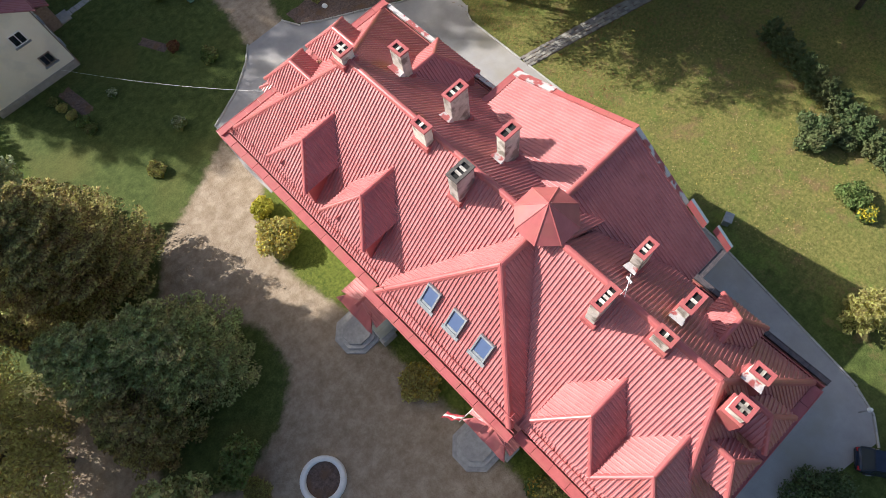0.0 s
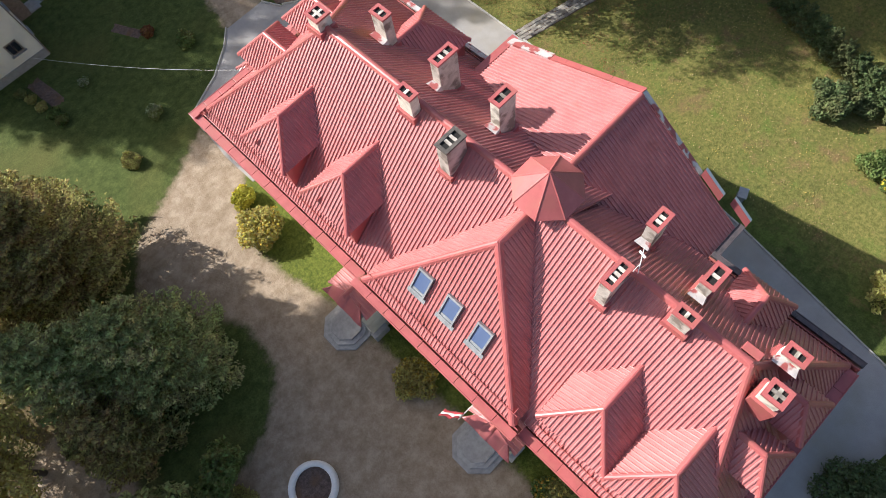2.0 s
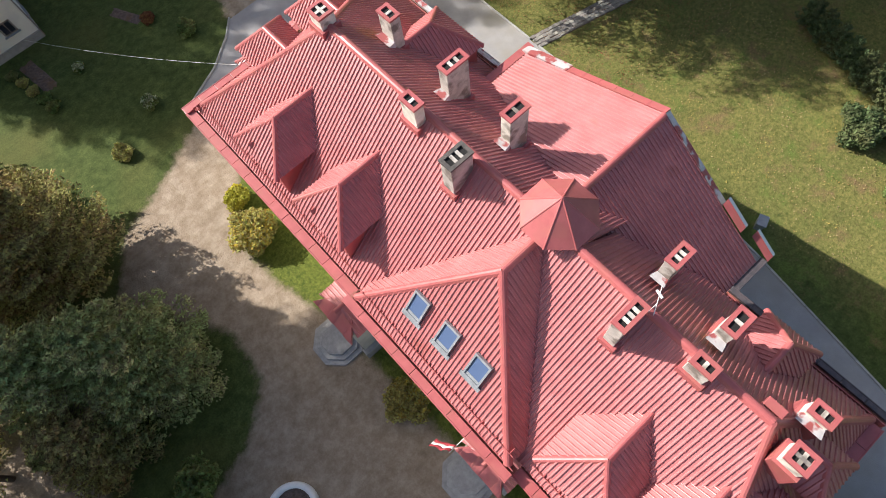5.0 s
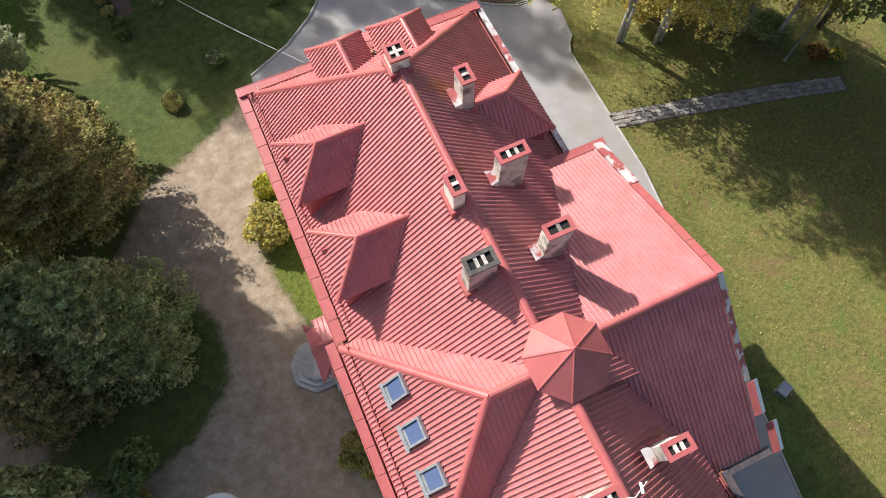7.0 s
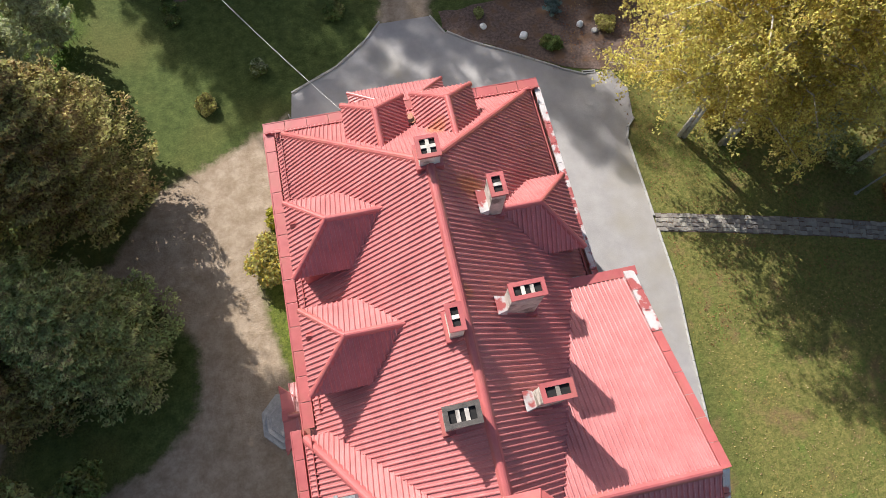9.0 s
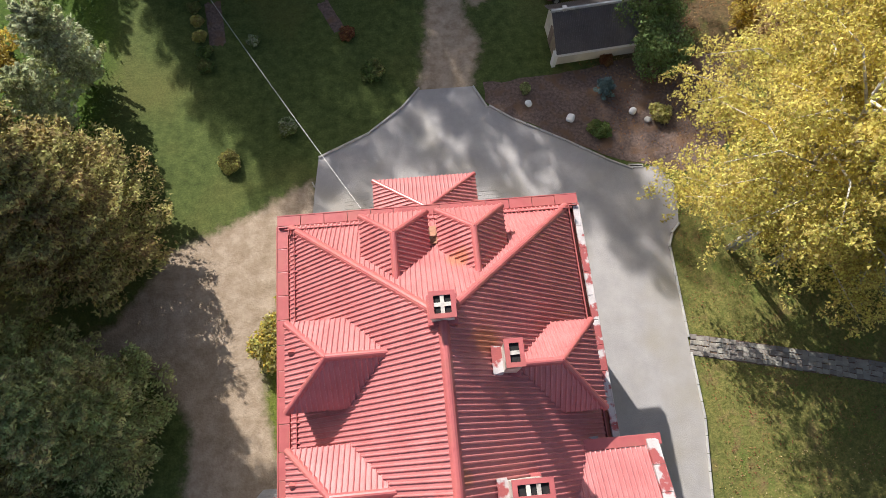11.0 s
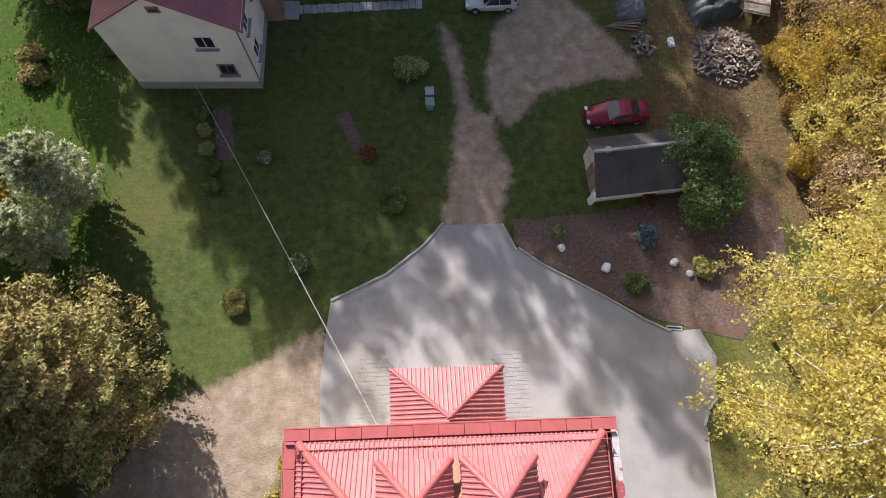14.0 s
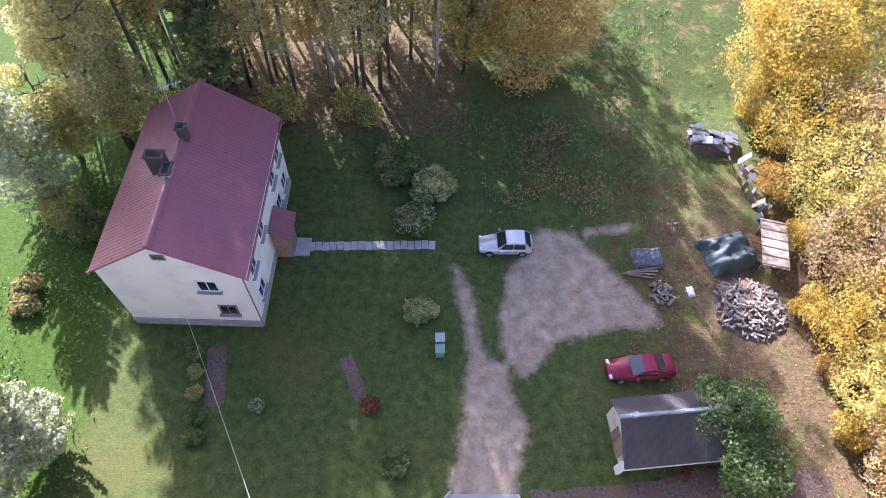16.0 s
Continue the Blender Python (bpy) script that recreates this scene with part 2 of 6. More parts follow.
for key, value in (("Specular IOR Level", 0.55), ("Coat Weight", 0.22), ("Coat Roughness", 0.5)):
    ROOF.node_tree.nodes["Principled BSDF"].inputs[key].default_value = value
rust_stains(ROOF, ((1.0, -4.2, 1.0), (1.7, -8.2, 1.2), (1.1, -30.0, 1.0), (3.4, -26.6, 0.9), (0.2, -13.2, 0.8)))
ROOF_TRIM = material("red_sheet_trim", (0.33, 0.080, 0.078), (0.46, 0.132, 0.124), 1.2, 0.36, bump=0.15, bump_scale=3, mix=(0.38, 0.115, 0.10), mix_scale=1.0)
SLOT_RED = material("dark_red_sheet", (0.22, 0.07, 0.05), (0.34, 0.12, 0.08), 2.0, 0.6, bump=0.2)
PLASTER = material("cream_plaster", (0.62, 0.57, 0.46), (0.76, 0.71, 0.60), 0.9, 0.9, bump=0.25, bump_scale=20, mix=(0.55, 0.50, 0.40), mix_scale=0.5)
STACK = material("weathered_stack", (0.40, 0.365, 0.31), (0.74, 0.69, 0.60), 2.2, 0.9, bump=0.5, bump_scale=12, spread=0.5, mix=(0.24, 0.21, 0.17), mix_scale=1.2, hue=0.05)
# near-black for soot and for the shade painted into closed openings
HOLE_BLACK = material("soot_and_hole_black", (0.008, 0.008, 0.008), (0.02, 0.018, 0.016), 4, 0.95)
LEAD = material("grey_flashing", (0.22, 0.23, 0.24), (0.40, 0.41, 0.42), 3, 0.45, 0.3, bump=0.2)
STONE = material("grey_stone", (0.26, 0.25, 0.24), (0.44, 0.42, 0.40), 3, 0.85, bump=0.4, hue=0.03)
WHITE = material("white_paint", (0.72, 0.71, 0.68), (0.83, 0.82, 0.79), 2, 0.6, bump=0.1)
WOOD = material("weathered_wood", (0.16, 0.12, 0.085), (0.33, 0.25, 0.18), 4, 0.85, bump=0.4, hue=0.06)
BARK = material("bark", (0.07, 0.05, 0.035), (0.17, 0.13, 0.10), 5, 0.95, bump=0.9)
BIRCH = material("pale_bark", (0.30, 0.27, 0.22), (0.66, 0.62, 0.55), 3, 0.9, bump=0.5, spread=0.3)
def glass_material():
    m = bpy.data.materials.new("window_glass")
    m.use_nodes = True
    b = m.node_tree.nodes["Principled BSDF"]
    b.inputs["Base Color"].default_value = (0.02, 0.025, 0.035, 1)
    b.inputs["Roughness"].default_value, b.inputs["Specular IOR Level"].default_value = 0.05, 0.9
    return m


GLASS = glass_material()

# ---- building helpers ----
def link_mesh(name, verts, faces, mats, face_mats=None, uvs=None, smooth=False):
    me = bpy.data.meshes.new(name)
    me.from_pydata([tuple(v) for v in verts], [], faces)
    for m in (mats if isinstance(mats, (list, tuple)) else [mats]):
        me.materials.append(m)
    if face_mats:
        me.polygons.foreach_set("material_index", face_mats)
    if uvs is not None:
        layer = me.uv_layers.new(name="UVMap")
        for loop in me.loops:
            layer.data[loop.index].uv = uvs[loop.vertex_index]
    if smooth:
        me.polygons.foreach_set("use_smooth", [True] * len(me.polygons))
    me.update()
    return new(name, me)


def under(ob, parent, label=""):
    ob.parent = parent
    if label:
        ob["label"] = label
    return ob


def thing(name, label, category, at=(0, 0, 0), rz=0.0, group="", kind=""):
    e = new(name)
    e.matrix_world = pose(*at, 0, 0, rz)
    e.empty_display_size = 0.3
    return tagged(e, label, category, group, kind)


def part(name, bm, mat, parent=None, label="", smooth=False):
    me = bpy.data.meshes.new(name)
    bm.to_mesh(me)
    bm.free()
    me.materials.append(mat)
    if smooth:
        me.polygons.foreach_set("use_smooth", [True] * len(me.polygons))
    ob = new(name, me)
    if parent:
        ob.parent = parent
    if label:
        ob["label"] = label
    return ob


def box(bm, x0, x1, y0, y1, z0, z1, bevel=0.0):
    r = bmesh.ops.create_cube(bm, size=1.0)
    for v in r["verts"]:
        v.co = Vector(((x0 + x1) / 2 + v.co.x * (x1 - x0), (y0 + y1) / 2 + v.co.y * (y1 - y0), (z0 + z1) / 2 + v.co.z * (z1 - z0)))
    if bevel:
        es = {e for v in r["verts"] for e in v.link_edges}
        bmesh.ops.bevel(bm, geom=list(es), offset=bevel, segments=2, affect="EDGES", profile=0.6)
    return bm


def box_part(name, dims, mat, parent=None, label="", bevel=0.01):
    return part(name, box(bmesh.new(), *dims, bevel), mat, parent, label)


def tube(bm, a, b, r0, r1, sides=8):
    a, b = Vector(a), Vector(b)
    q = (b - a).to_track_quat("Z", "Y")
    rings = []
    for p, r in ((a, r0), (b, r1)):
        rings.append([bm.verts.new(p + q @ Vector((r * math.cos(i * math.tau / sides), r * math.sin(i * math.tau / sides), 0))) for i in range(sides)])
    for i in range(sides):
        j = (i + 1) % sides
        bm.faces.new((rings[0][i], rings[0][j], rings[1][j], rings[1][i]))
    bm.faces.new(rings[1])
    bm.faces.new(rings[0][::-1])
    return bm


def rough_outline(points, step=0.6, amount=0.15, seed=0):
    """A closed outline with its edges broken into short, uneven pieces."""
    out = []
    for i, p in enumerate(points):
        p, q = Vector((*p, 0)), Vector((*points[(i + 1) % len(points)], 0))
        n = max(1, int((q - p).length / step))
        side = Vector((-(q - p).y, (q - p).x, 0)).normalized()
        for k in range(n):
            w = p.lerp(q, k / n)
            d = noise.noise(w * 0.55 + Vector((seed, 0, 0))) + 0.5 * noise.noise(w * 1.9 + Vector((0, seed, 7)))
            out.append(w + side * d * amount * 2)
    return out


def sheet(name, outline, z, thick, mat, label, category):
    """A flat layer of ground with a rim, from its outline."""
    bm = bmesh.new()
    vs = [bm.verts.new((p[0], p[1], z)) for p in outline]
    f = bm.faces.new(vs)
    if f.normal.z < 0:
        f.normal_flip()
    low = bmesh.ops.extrude_face_region(bm, geom=[f])
    for v in [g for g in low["geom"] if isinstance(g, bmesh.types.BMVert)]:
        v.co.z = z - thick
    bmesh.ops.recalc_face_normals(bm, faces=bm.faces)
    bmesh.ops.triangulate(bm, faces=[f for f in bm.faces if len(f.verts) > 4])
    return tagged(part(name, bm, mat), label, category, kind="structure")


def clip_span(poly, u):
    """Where the line at u crosses a convex outline in (u, v): the low and high v."""
    vs = []
    for (u0, v0), (u1, v1) in zip(poly, poly[1:] + poly[:1]):
        if (u0 - u) * (u1 - u) < 0:
            vs.append(v0 + (u - u0) / (u1 - u0) * (v1 - v0))
    return (min(vs), max(vs)) if len(vs) >= 2 else None


RIB = ((0.0, 0.0), (0.05, 0.028), (0.14, 0.045), (0.27, 0.050), (0.38, 0.042), (0.45, 0.0))
COURSE, LAP = 0.35, 0.026


def profile_height(u, pitch):
    f = (u / pitch) % 1.0
    pts = (*RIB, (1.0, 0.0))
    for (f0, h0), (f1, h1) in zip(pts, pts[1:]):
        if f0 <= f <= f1:
            return h0 + (f - f0) / (f1 - f0) * (h1 - h0)
    return 0.0


def roof_slope(name, corners, parent, mat, pitch=0.225, thick=0.10, label="", rib=1.0):
    """One slope of sheet roofing: a slab with raised ribs running up it. corners: convex, any order round."""
    p = [Vector(c) for c in corners]
    n = Vector((0, 0, 0))
    for a, b in zip(p, p[1:] + p[:1]):
        n += a.cross(b)
    n.normalize()
    if n.z < 0:
        n, p = -n, p[::-1]
    t = n.cross(Vector((0, 0, 1))).normalized() * -1
    up = n.cross(t)
    if up.z < 0:
        up, t = -up, -t
    mirror = n.y < -0.3
    if mirror:
        t = -t
    o = p[0]
    flat = [((c - o).dot(t), (c - o).dot(up)) for c in p]
    us = sorted({u for u, v in flat})
    u0, u1 = us[0], us[-1]
    cols = [(u, profile_height(u, pitch)) for u in us]
    k = math.floor(u0 / pitch)
    while k * pitch < u1:
        for f, h in RIB:
            u = k * pitch + f * pitch
            if u0 + 0.01 < u < u1 - 0.01 and min(abs(u - w) for w in us) > 0.004:
                cols.append((u, h))
        k += 1
    cols.sort()
    v0, v1 = min(v for u, v in flat), max(v for u, v in flat)
    rows = [(v0, LAP * (1 - (v0 / COURSE) % 1.0))]
    k = math.floor(v0 / COURSE) + 1
    while k * COURSE < v1:
        rows += [(k * COURSE, 0.0), (k * COURSE, LAP)]
        k += 1
    rows.append((v1, LAP * (1 - (v1 / COURSE) % 1.0)))
    verts, faces, uvs, spans = [], [], [], []
    nr = len(rows)
    for u, h in cols:
        inside = min(max(u, u0 + 0.002), u1 - 0.002)
        lo, hi = clip_span(flat, inside + 1e-5) or clip_span(flat, inside - 1e-5) or (0, 0)
        spans.append((lo, hi))
        for v, d in rows:
            w = min(max(v, lo), hi)
            verts.append(o + t * u + up * w + n * rib * (h + (d * (0.55 + 12 * h) if lo < v < hi else 0.0)))
            uvs.append((u, w))
    top = len(verts)
    for (u, h), (lo, hi) in zip(cols, spans):
        for w in (lo, hi):
            verts.append(o + t * u + up * w - n * thick)
            uvs.append((u, w))
    for c in range(len(cols) - 1):
        lo, hi = min(spans[c][0], spans[c + 1][0]), max(spans[c][1], spans[c + 1][1])
        for r in range(nr - 1):
            if rows[r + 1][0] < lo or rows[r][0] > hi:
                continue
            b = c * nr + r
            faces.append([b, b + nr, b + nr + 1, b + 1])
        e = top + 2 * c
        faces += [[e, e + 1, e + 3, e + 2], [c * nr, e, e + 2, (c + 1) * nr], [(c + 1) * nr + nr - 1, e + 3, e + 1, c * nr + nr - 1]]
    e = top + 2 * (len(cols) - 1)
    b = (len(cols) - 1) * nr
    faces += [[top, 0, nr - 1, top + 1], [b, e, e + 1, b + nr - 1]]
    if mirror:
        faces = [f[::-1] for f in faces]
    return under(link_mesh(name, verts, faces, mat, uvs=uvs), parent, label)


def ridge_cap(name, a, b, parent, mat, r=0.13):
    """A folded cap along a ridge or a hip."""
    a, b = Vector(a), Vector(b)
    d = (b - a).normalized()
    side = d.cross(Vector((0, 0, 1))).normalized()
    up = side.cross(d)
    verts, faces = [], []
    for q in (a, b):
        for s, h in ((-1.7, -0.75), (-1.0, 0.25), (-0.35, 0.62), (0.35, 0.62), (1.0, 0.25), (1.7, -0.75)):
            verts.append(q + side * s * r + up * h * r)
    for i in range(5):
        faces.append([i, i + 1, i + 7, i + 6])
    faces += [[5, 4, 3, 2, 1, 0], [6, 7, 8, 9, 10, 11]]
    return under(link_mesh(name, verts, faces, mat), parent)

# ---- ground ----
def ground_sheet():
    bm = bmesh.new()
    edges = [-1500, -400, -160] + [-100 + 4 * i for i in range(51)] + [160, 400, 1500]
    grid = [[bm.verts.new((x, y, 0)) for x in edges] for y in edges]
    for j in range(len(edges) - 1):
        for i in range(len(edges) - 1):
            bm.faces.new((grid[j][i], grid[j][i + 1], grid[j + 1][i + 1], grid[j + 1][i]))
    return tagged(part("ground", bm, GRASS), "autumn lawn with worn and dry patches", "lawn", kind="structure")


ground_sheet()


def worn_patch(name, outlines, z, cell, margin, label, category, spared=(), soil=None):
    """A thin layer of ground reaching past the outlines, carrying the distance from their edge as an attribute."""
    every = np.concatenate([np.array(o, float) for o in outlines])
    xs = np.arange(every[:, 0].min() - margin, every[:, 0].max() + margin, cell)
    ys = np.arange(every[:, 1].min() - margin, every[:, 1].max() + margin, cell)
    gx, gy = np.meshgrid(xs, ys)
    p = np.stack([gx.ravel(), gy.ravel()], 1)
    dist = np.full(len(p), -1e9)

    def inward(o):
        a = np.array(o, float)
        best, inside = np.full(len(p), 1e9), np.zeros(len(p), bool)
        for s, e in zip(a, np.roll(a, -1, 0)):
            d = e - s
            f = np.clip(((p - s) @ d) / (d @ d), 0, 1)[:, None]
            best = np.minimum(best, np.linalg.norm(p - s - f * d, axis=1))
            cross = (s[1] > p[:, 1]) != (e[1] > p[:, 1])
            inside ^= cross & (p[:, 0] < s[0] + (p[:, 1] - s[1]) / (d[1] if abs(d[1]) > 1e-9 else 1e-9) * d[0])
        return np.where(inside, best, -best)

    for o in outlines:
        dist = np.maximum(dist, inward(o))
    whole = dist.copy()
    for o in spared:
        dist = np.minimum(dist, -inward(o))
    w = len(xs)
    keep = (whole > -margin).reshape(len(ys), w)
    cells = keep[:-1, :-1] & keep[1:, :-1] & keep[:-1, 1:] & keep[1:, 1:]
    jj, ii = np.nonzero(cells)
    k = jj * w + ii
    quads = np.stack([k, k + 1, k + w + 1, k + w], 1)
    used = np.unique(quads)
    index = np.full(len(p), -1)
    index[used] = np.arange(len(used))
    me = bpy.data.meshes.new(name)
    me.from_pydata([(x, y, z) for x, y in p[used]], [], index[quads].tolist())
    me.attributes.new("inward", "FLOAT", "POINT").data.foreach_set("value", dist[used].astype(np.float32))
    me.materials.append(soil or WORN_SAND)
    ob = new(name, me)
    ob.modifiers.new("depth", "SOLIDIFY").thickness = 0.05
    return tagged(ob, label, category, kind="structure")


COURT = [(-7.6, 6.0), (-12.1, 3.5), (-16.6, 1.7), (-20, -3), (-26, -5.2), (-40, -9), (-70, -14), (-70, -22), (-33, -17), (-31, -40),
         (-9, -47), (-8.9, -30), (-9.4, -14), (-10.6, -9), (-10.9, -5), (-9.4, -1.4), (-8.0, -0.4), (-6.8, 0.6)]
ISLAND = [(-17.6, -5.6), (-14.8, -9.5), (-15.2, -13.5), (-18.2, -16.2), (-23, -17.5), (-27, -15), (-26, -10.5), (-22, -7)]
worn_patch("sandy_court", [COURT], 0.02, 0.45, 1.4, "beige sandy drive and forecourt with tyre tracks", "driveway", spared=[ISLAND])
TRACK = [(0.3, 12.4), (1.0, 16.6), (1.6, 20.0), (1.6, 22.6), (1.2, 25.2), (0.5, 28.0), (1.1, 28.2), (2.1, 25.2), (2.4, 21.8), (3.2, 20.6), (4.1, 20.4), (4.3, 18.6), (5.0, 15.7), (4.2, 12.4)]
YARD = [(4.8, 27.9), (3.9, 23.8), (4.0, 20.6), (5.2, 19.7), (7.5, 22.2), (10.5, 23.0), (14.7, 23.5), (14.5, 25.0), (12.2, 27.7), (9.7, 30.7), (7.0, 31.3)]
SPUR = [(10.6, 30.7), (13.8, 31.2), (14.2, 32.0), (10.8, 31.5)]
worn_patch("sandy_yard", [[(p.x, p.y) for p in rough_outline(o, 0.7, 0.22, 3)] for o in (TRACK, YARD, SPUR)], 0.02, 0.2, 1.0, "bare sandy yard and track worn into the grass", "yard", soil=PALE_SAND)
PAVE = [(-7.0, 7.7), (-3.5, 9.3), (-1.0, 11.2), (0.2, 12.6), (4.2, 12.6), (4.8, 11.1), (6.6, 9.7), (10.2, 7.6), (13, 5.8), (14.4, 5.1), (16.4, 5.2),
        (17.2, 3.4), (16.8, 0.9), (16.2, 0.3), (15.8, -0.6), (15.7, -6.5), (15.6, -11.6), (15.0, -16), (14.3, -22), (13.3, -29.4), (11.3, -41), (10.4, -43),
        (9.0, -44.2), (5.7, -43.6), (2.5, -43.2), (-2, -44), (-4, -42), (-4, -36), (6, -36), (6, -1), (-7.5, -1), (-7.6, 2.5), (-7.3, 5.5)]
sheet("paved_yard", [Vector((x, y, 0)) for x, y in PAVE], 0.045, 0.1, PAVING, "grey block-paved drive round the manor", "paving")
BED = [(4.95, 11.3), (6.7, 9.9), (10.3, 7.8), (13.1, 6.0), (15, 5.5), (19, 4.5), (23, 8), (23, 14), (17, 14.2), (10.6, 13.2), (7, 12.9), (5, 12.9)]
sheet("leafy_bed", rough_outline(BED, 0.6, 0.1, 5), 0.028, 0.06, MULCH, "brown bed covered in fallen leaves", "flower bed")

# ---- the manor ----
manor = thing("manor", "large manor house under a red ribbed metal roof", "house")
XW, YN, YS, Z0, ZR = 7.2, -0.6, -37.5, 8.5, 15.0
AN, AS, XS = -7.4, -33.3, 5.7
MW = (ZR - Z0) / XW


roof_slope("roof_slope", [(-XW, YN, Z0), (-XW, YS, Z0), (0, AS, ZR), (0, AN, ZR)], manor, ROOF)
roof_slope("roof_slope", [(XW, YN, Z0), (XW, -24.0, Z0), (0, -24.0, ZR), (0, AN, ZR)], manor, ROOF)
roof_slope("roof_slope", [(XS, -24.0, Z0), (XS, YS, Z0), (0, AS, ZR), (0, -24.0, ZR)], manor, ROOF)
roof_slope("roof_slope", [(-XW, YN, Z0), (XW, YN, Z0), (0, AN, ZR)], manor, ROOF)
roof_slope("roof_slope", [(-XW, YS, Z0), (XS, YS, Z0), (0, AS, ZR)], manor, ROOF)
for a, b in (((-XW, YN, Z0), (0, AN, ZR)), ((XW, YN, Z0), (0, AN, ZR)), ((-XW, YS, Z0), (0, AS, ZR)), ((XS, YS, Z0), (0, AS, ZR)), ((0, AN, ZR), (0, AS, ZR))):
    ridge_cap("ridge_cap", a, b, manor, ROOF_TRIM)
# bay
BX, BN, BS, BZ, BP = -7.7, -16.9, -27.9, 9.1, (-2.8, -22.5, 14.7)
roof_slope("bay_roof_slope", [(BX, BN, BZ), (BX, BS, BZ), BP], manor, ROOF)
roof_slope("bay_roof_slope", [(BX, BN, BZ), BP, (0.6, BP[1], BP[2]), (0.6, BN, BZ)], manor, ROOF)
roof_slope("bay_roof_slope", [(BX, BS, BZ), BP, (0.6, BP[1], BP[2]), (0.6, BS, BZ)], manor, ROOF)
for a, b in (((BX, BN, BZ), BP), ((BX, BS, BZ), BP), (BP, (0.6, BP[1], BP[2]))):
    ridge_cap("ridge_cap", a, b, manor, ROOF_TRIM)
# east wing
WX, WR, WZ, WN, WNZ, WS, WSZ = 8.6, -21.8, 13.0, -12.8, 9.7, -29.4, 7.7
roof_slope("wing_roof_slope", [(0.5, WR, WZ), (WX, WR, WZ), (WX, WN, WNZ), (0.5, WN, WNZ)], manor, ROOF)
roof_slope("wing_roof_slope", [(0.5, WR, WZ), (WX, WR, WZ), (WX, WS, WSZ), (0.5, WS, WSZ)], manor, ROOF)
ridge_cap("ridge_cap", (0.5, WR, WZ), (WX, WR, WZ), manor, ROOF_TRIM)
# walls
box_part("wall", (-6.9, 6.9, -24.0, -0.9, 0, 8.3), PLASTER, manor, "cream plastered walls")
box_part("wall", (-6.9, 5.4, -37.1, -24.003, 0, 8.3), PLASTER, manor, "cream plastered walls")
box_part("bay_wall", (-7.35, -5, -27.5, -17.3, 0, 8.95), PLASTER, manor, "cream plastered projecting bay")
box_part("wing_wall", (5, 8.2, -28.6, -13.4, 0, 7.3), PLASTER, manor, "cream plastered wing")
# eaves: box gutters in short sheet lengths, and a snow guard behind them
GREYSHEET = material("bare_grey_sheet", (0.40, 0.36, 0.35), (0.66, 0.62, 0.60), 2.0, 0.5, 0.2, bump=0.3, mix=(0.36, 0.095, 0.09), mix_scale=1.4, mix_at=(0.5, 0.56))


def eaves(axis, fixed, out, a, b, z, width=0.56, gap=0.10, guard=0.36, mat=ROOF_TRIM, label=""):
    """Sheet lengths of a box gutter along one side, with an open slot behind it and a snow guard up the slope. fixed: its outer edge; out: +1 or -1, away from the house."""
    def strip(c0, c1, lo, hi, z0, z1):
        i0, i1 = sorted((fixed - out * c0, fixed - out * c1))
        return (i0, i1, lo, hi, z0, z1) if axis == "y" else (lo, hi, i0, i1, z0, z1)
    n = max(1, round(abs(b - a) / 1.25))
    step = (b - a) / n
    lo0, hi0 = sorted((a, b))
    for k in range(n):
        lo, hi = sorted((a + step * k, a + step * (k + 1)))
        dz = 0.006 * math.sin(k * 2.7)
        box_part("gutter_sheet", strip(0.0, width, lo + 0.012, hi - 0.012, z - 0.2 + dz, z + dz), mat, manor, label, 0.015)
    # added floor, darker than the gutter, so the slot reads as a shadow line
    part("soffit", box(bmesh.new(), *strip(0.05, width + gap + 0.25, lo0, hi0, z - 0.42, z - 0.34)), SLOT_RED, manor, "dark floor added to deepen the shade in the gutter slot")
    part("gutter_lip", box(bmesh.new(), *strip(width + gap, width + gap + 0.05, lo0 + 0.1, hi0 - 0.1, z - 0.3, z + 0.15), 0.01), ROOF_TRIM, manor)
    if guard:
        bm = box(bmesh.new(), *strip(0.95, 0.985, lo0 + 0.5, hi0 - 0.5, z + guard, z + guard + 0.17))
        k = lo0 + 0.7
        while k < hi0 - 0.6:
            box(bm, *strip(0.94, 1.30, k, k + 0.04, z + guard + 0.02, z + guard + 0.20))
            k += 0.9
        part("snow_guard", bm, ROOF_TRIM, manor, "low red snow guard rail")
    bm = bmesh.new()
    p0, p1 = ((fixed, lo0, z - 0.02), (fixed, hi0, z - 0.02)) if axis == "y" else ((lo0, fixed, z - 0.02), (hi0, fixed, z - 0.02))
    part("gutter_edge", tube(bm, p0, p1, 0.045, 0.045, 6), mat, manor)


TANSHEET = material("tan_sheet", (0.24, 0.115, 0.07), (0.36, 0.19, 0.12), 2.5, 0.6, bump=0.2)
DARKLEAD = material("dark_sheet", (0.045, 0.045, 0.050), (0.13, 0.10, 0.10), 2.5, 0.6, 0.2, bump=0.3)
PEEL = "bare grey gutter sheet with peeling red paint"
eaves("y", -7.85, -1, YS - 0.6, BS - 0.4, 8.42)
eaves("y", -7.85, -1, BN + 0.4, -0.52, 8.42)
eaves("y", -8.3, -1, BS - 0.4, BN + 0.4, 9.0, 0.46, 0.10, 0.55)
eaves("y", 7.85, 1, WN - 0.2, -0.52, 8.42, 0.30, 0.24, 0, GREYSHEET, PEEL)
eaves("y", XS + 0.65, 1, YS - 0.6, WS, 8.42, 0.30, 0.24, 0, DARKLEAD, "dark gutter sheet")
eaves("x", 0.05, 1, -7.85, 7.85, 8.42)
eaves("x", YS - 0.6, -1, -7.05, XS - 0.1, 8.42, guard=0)


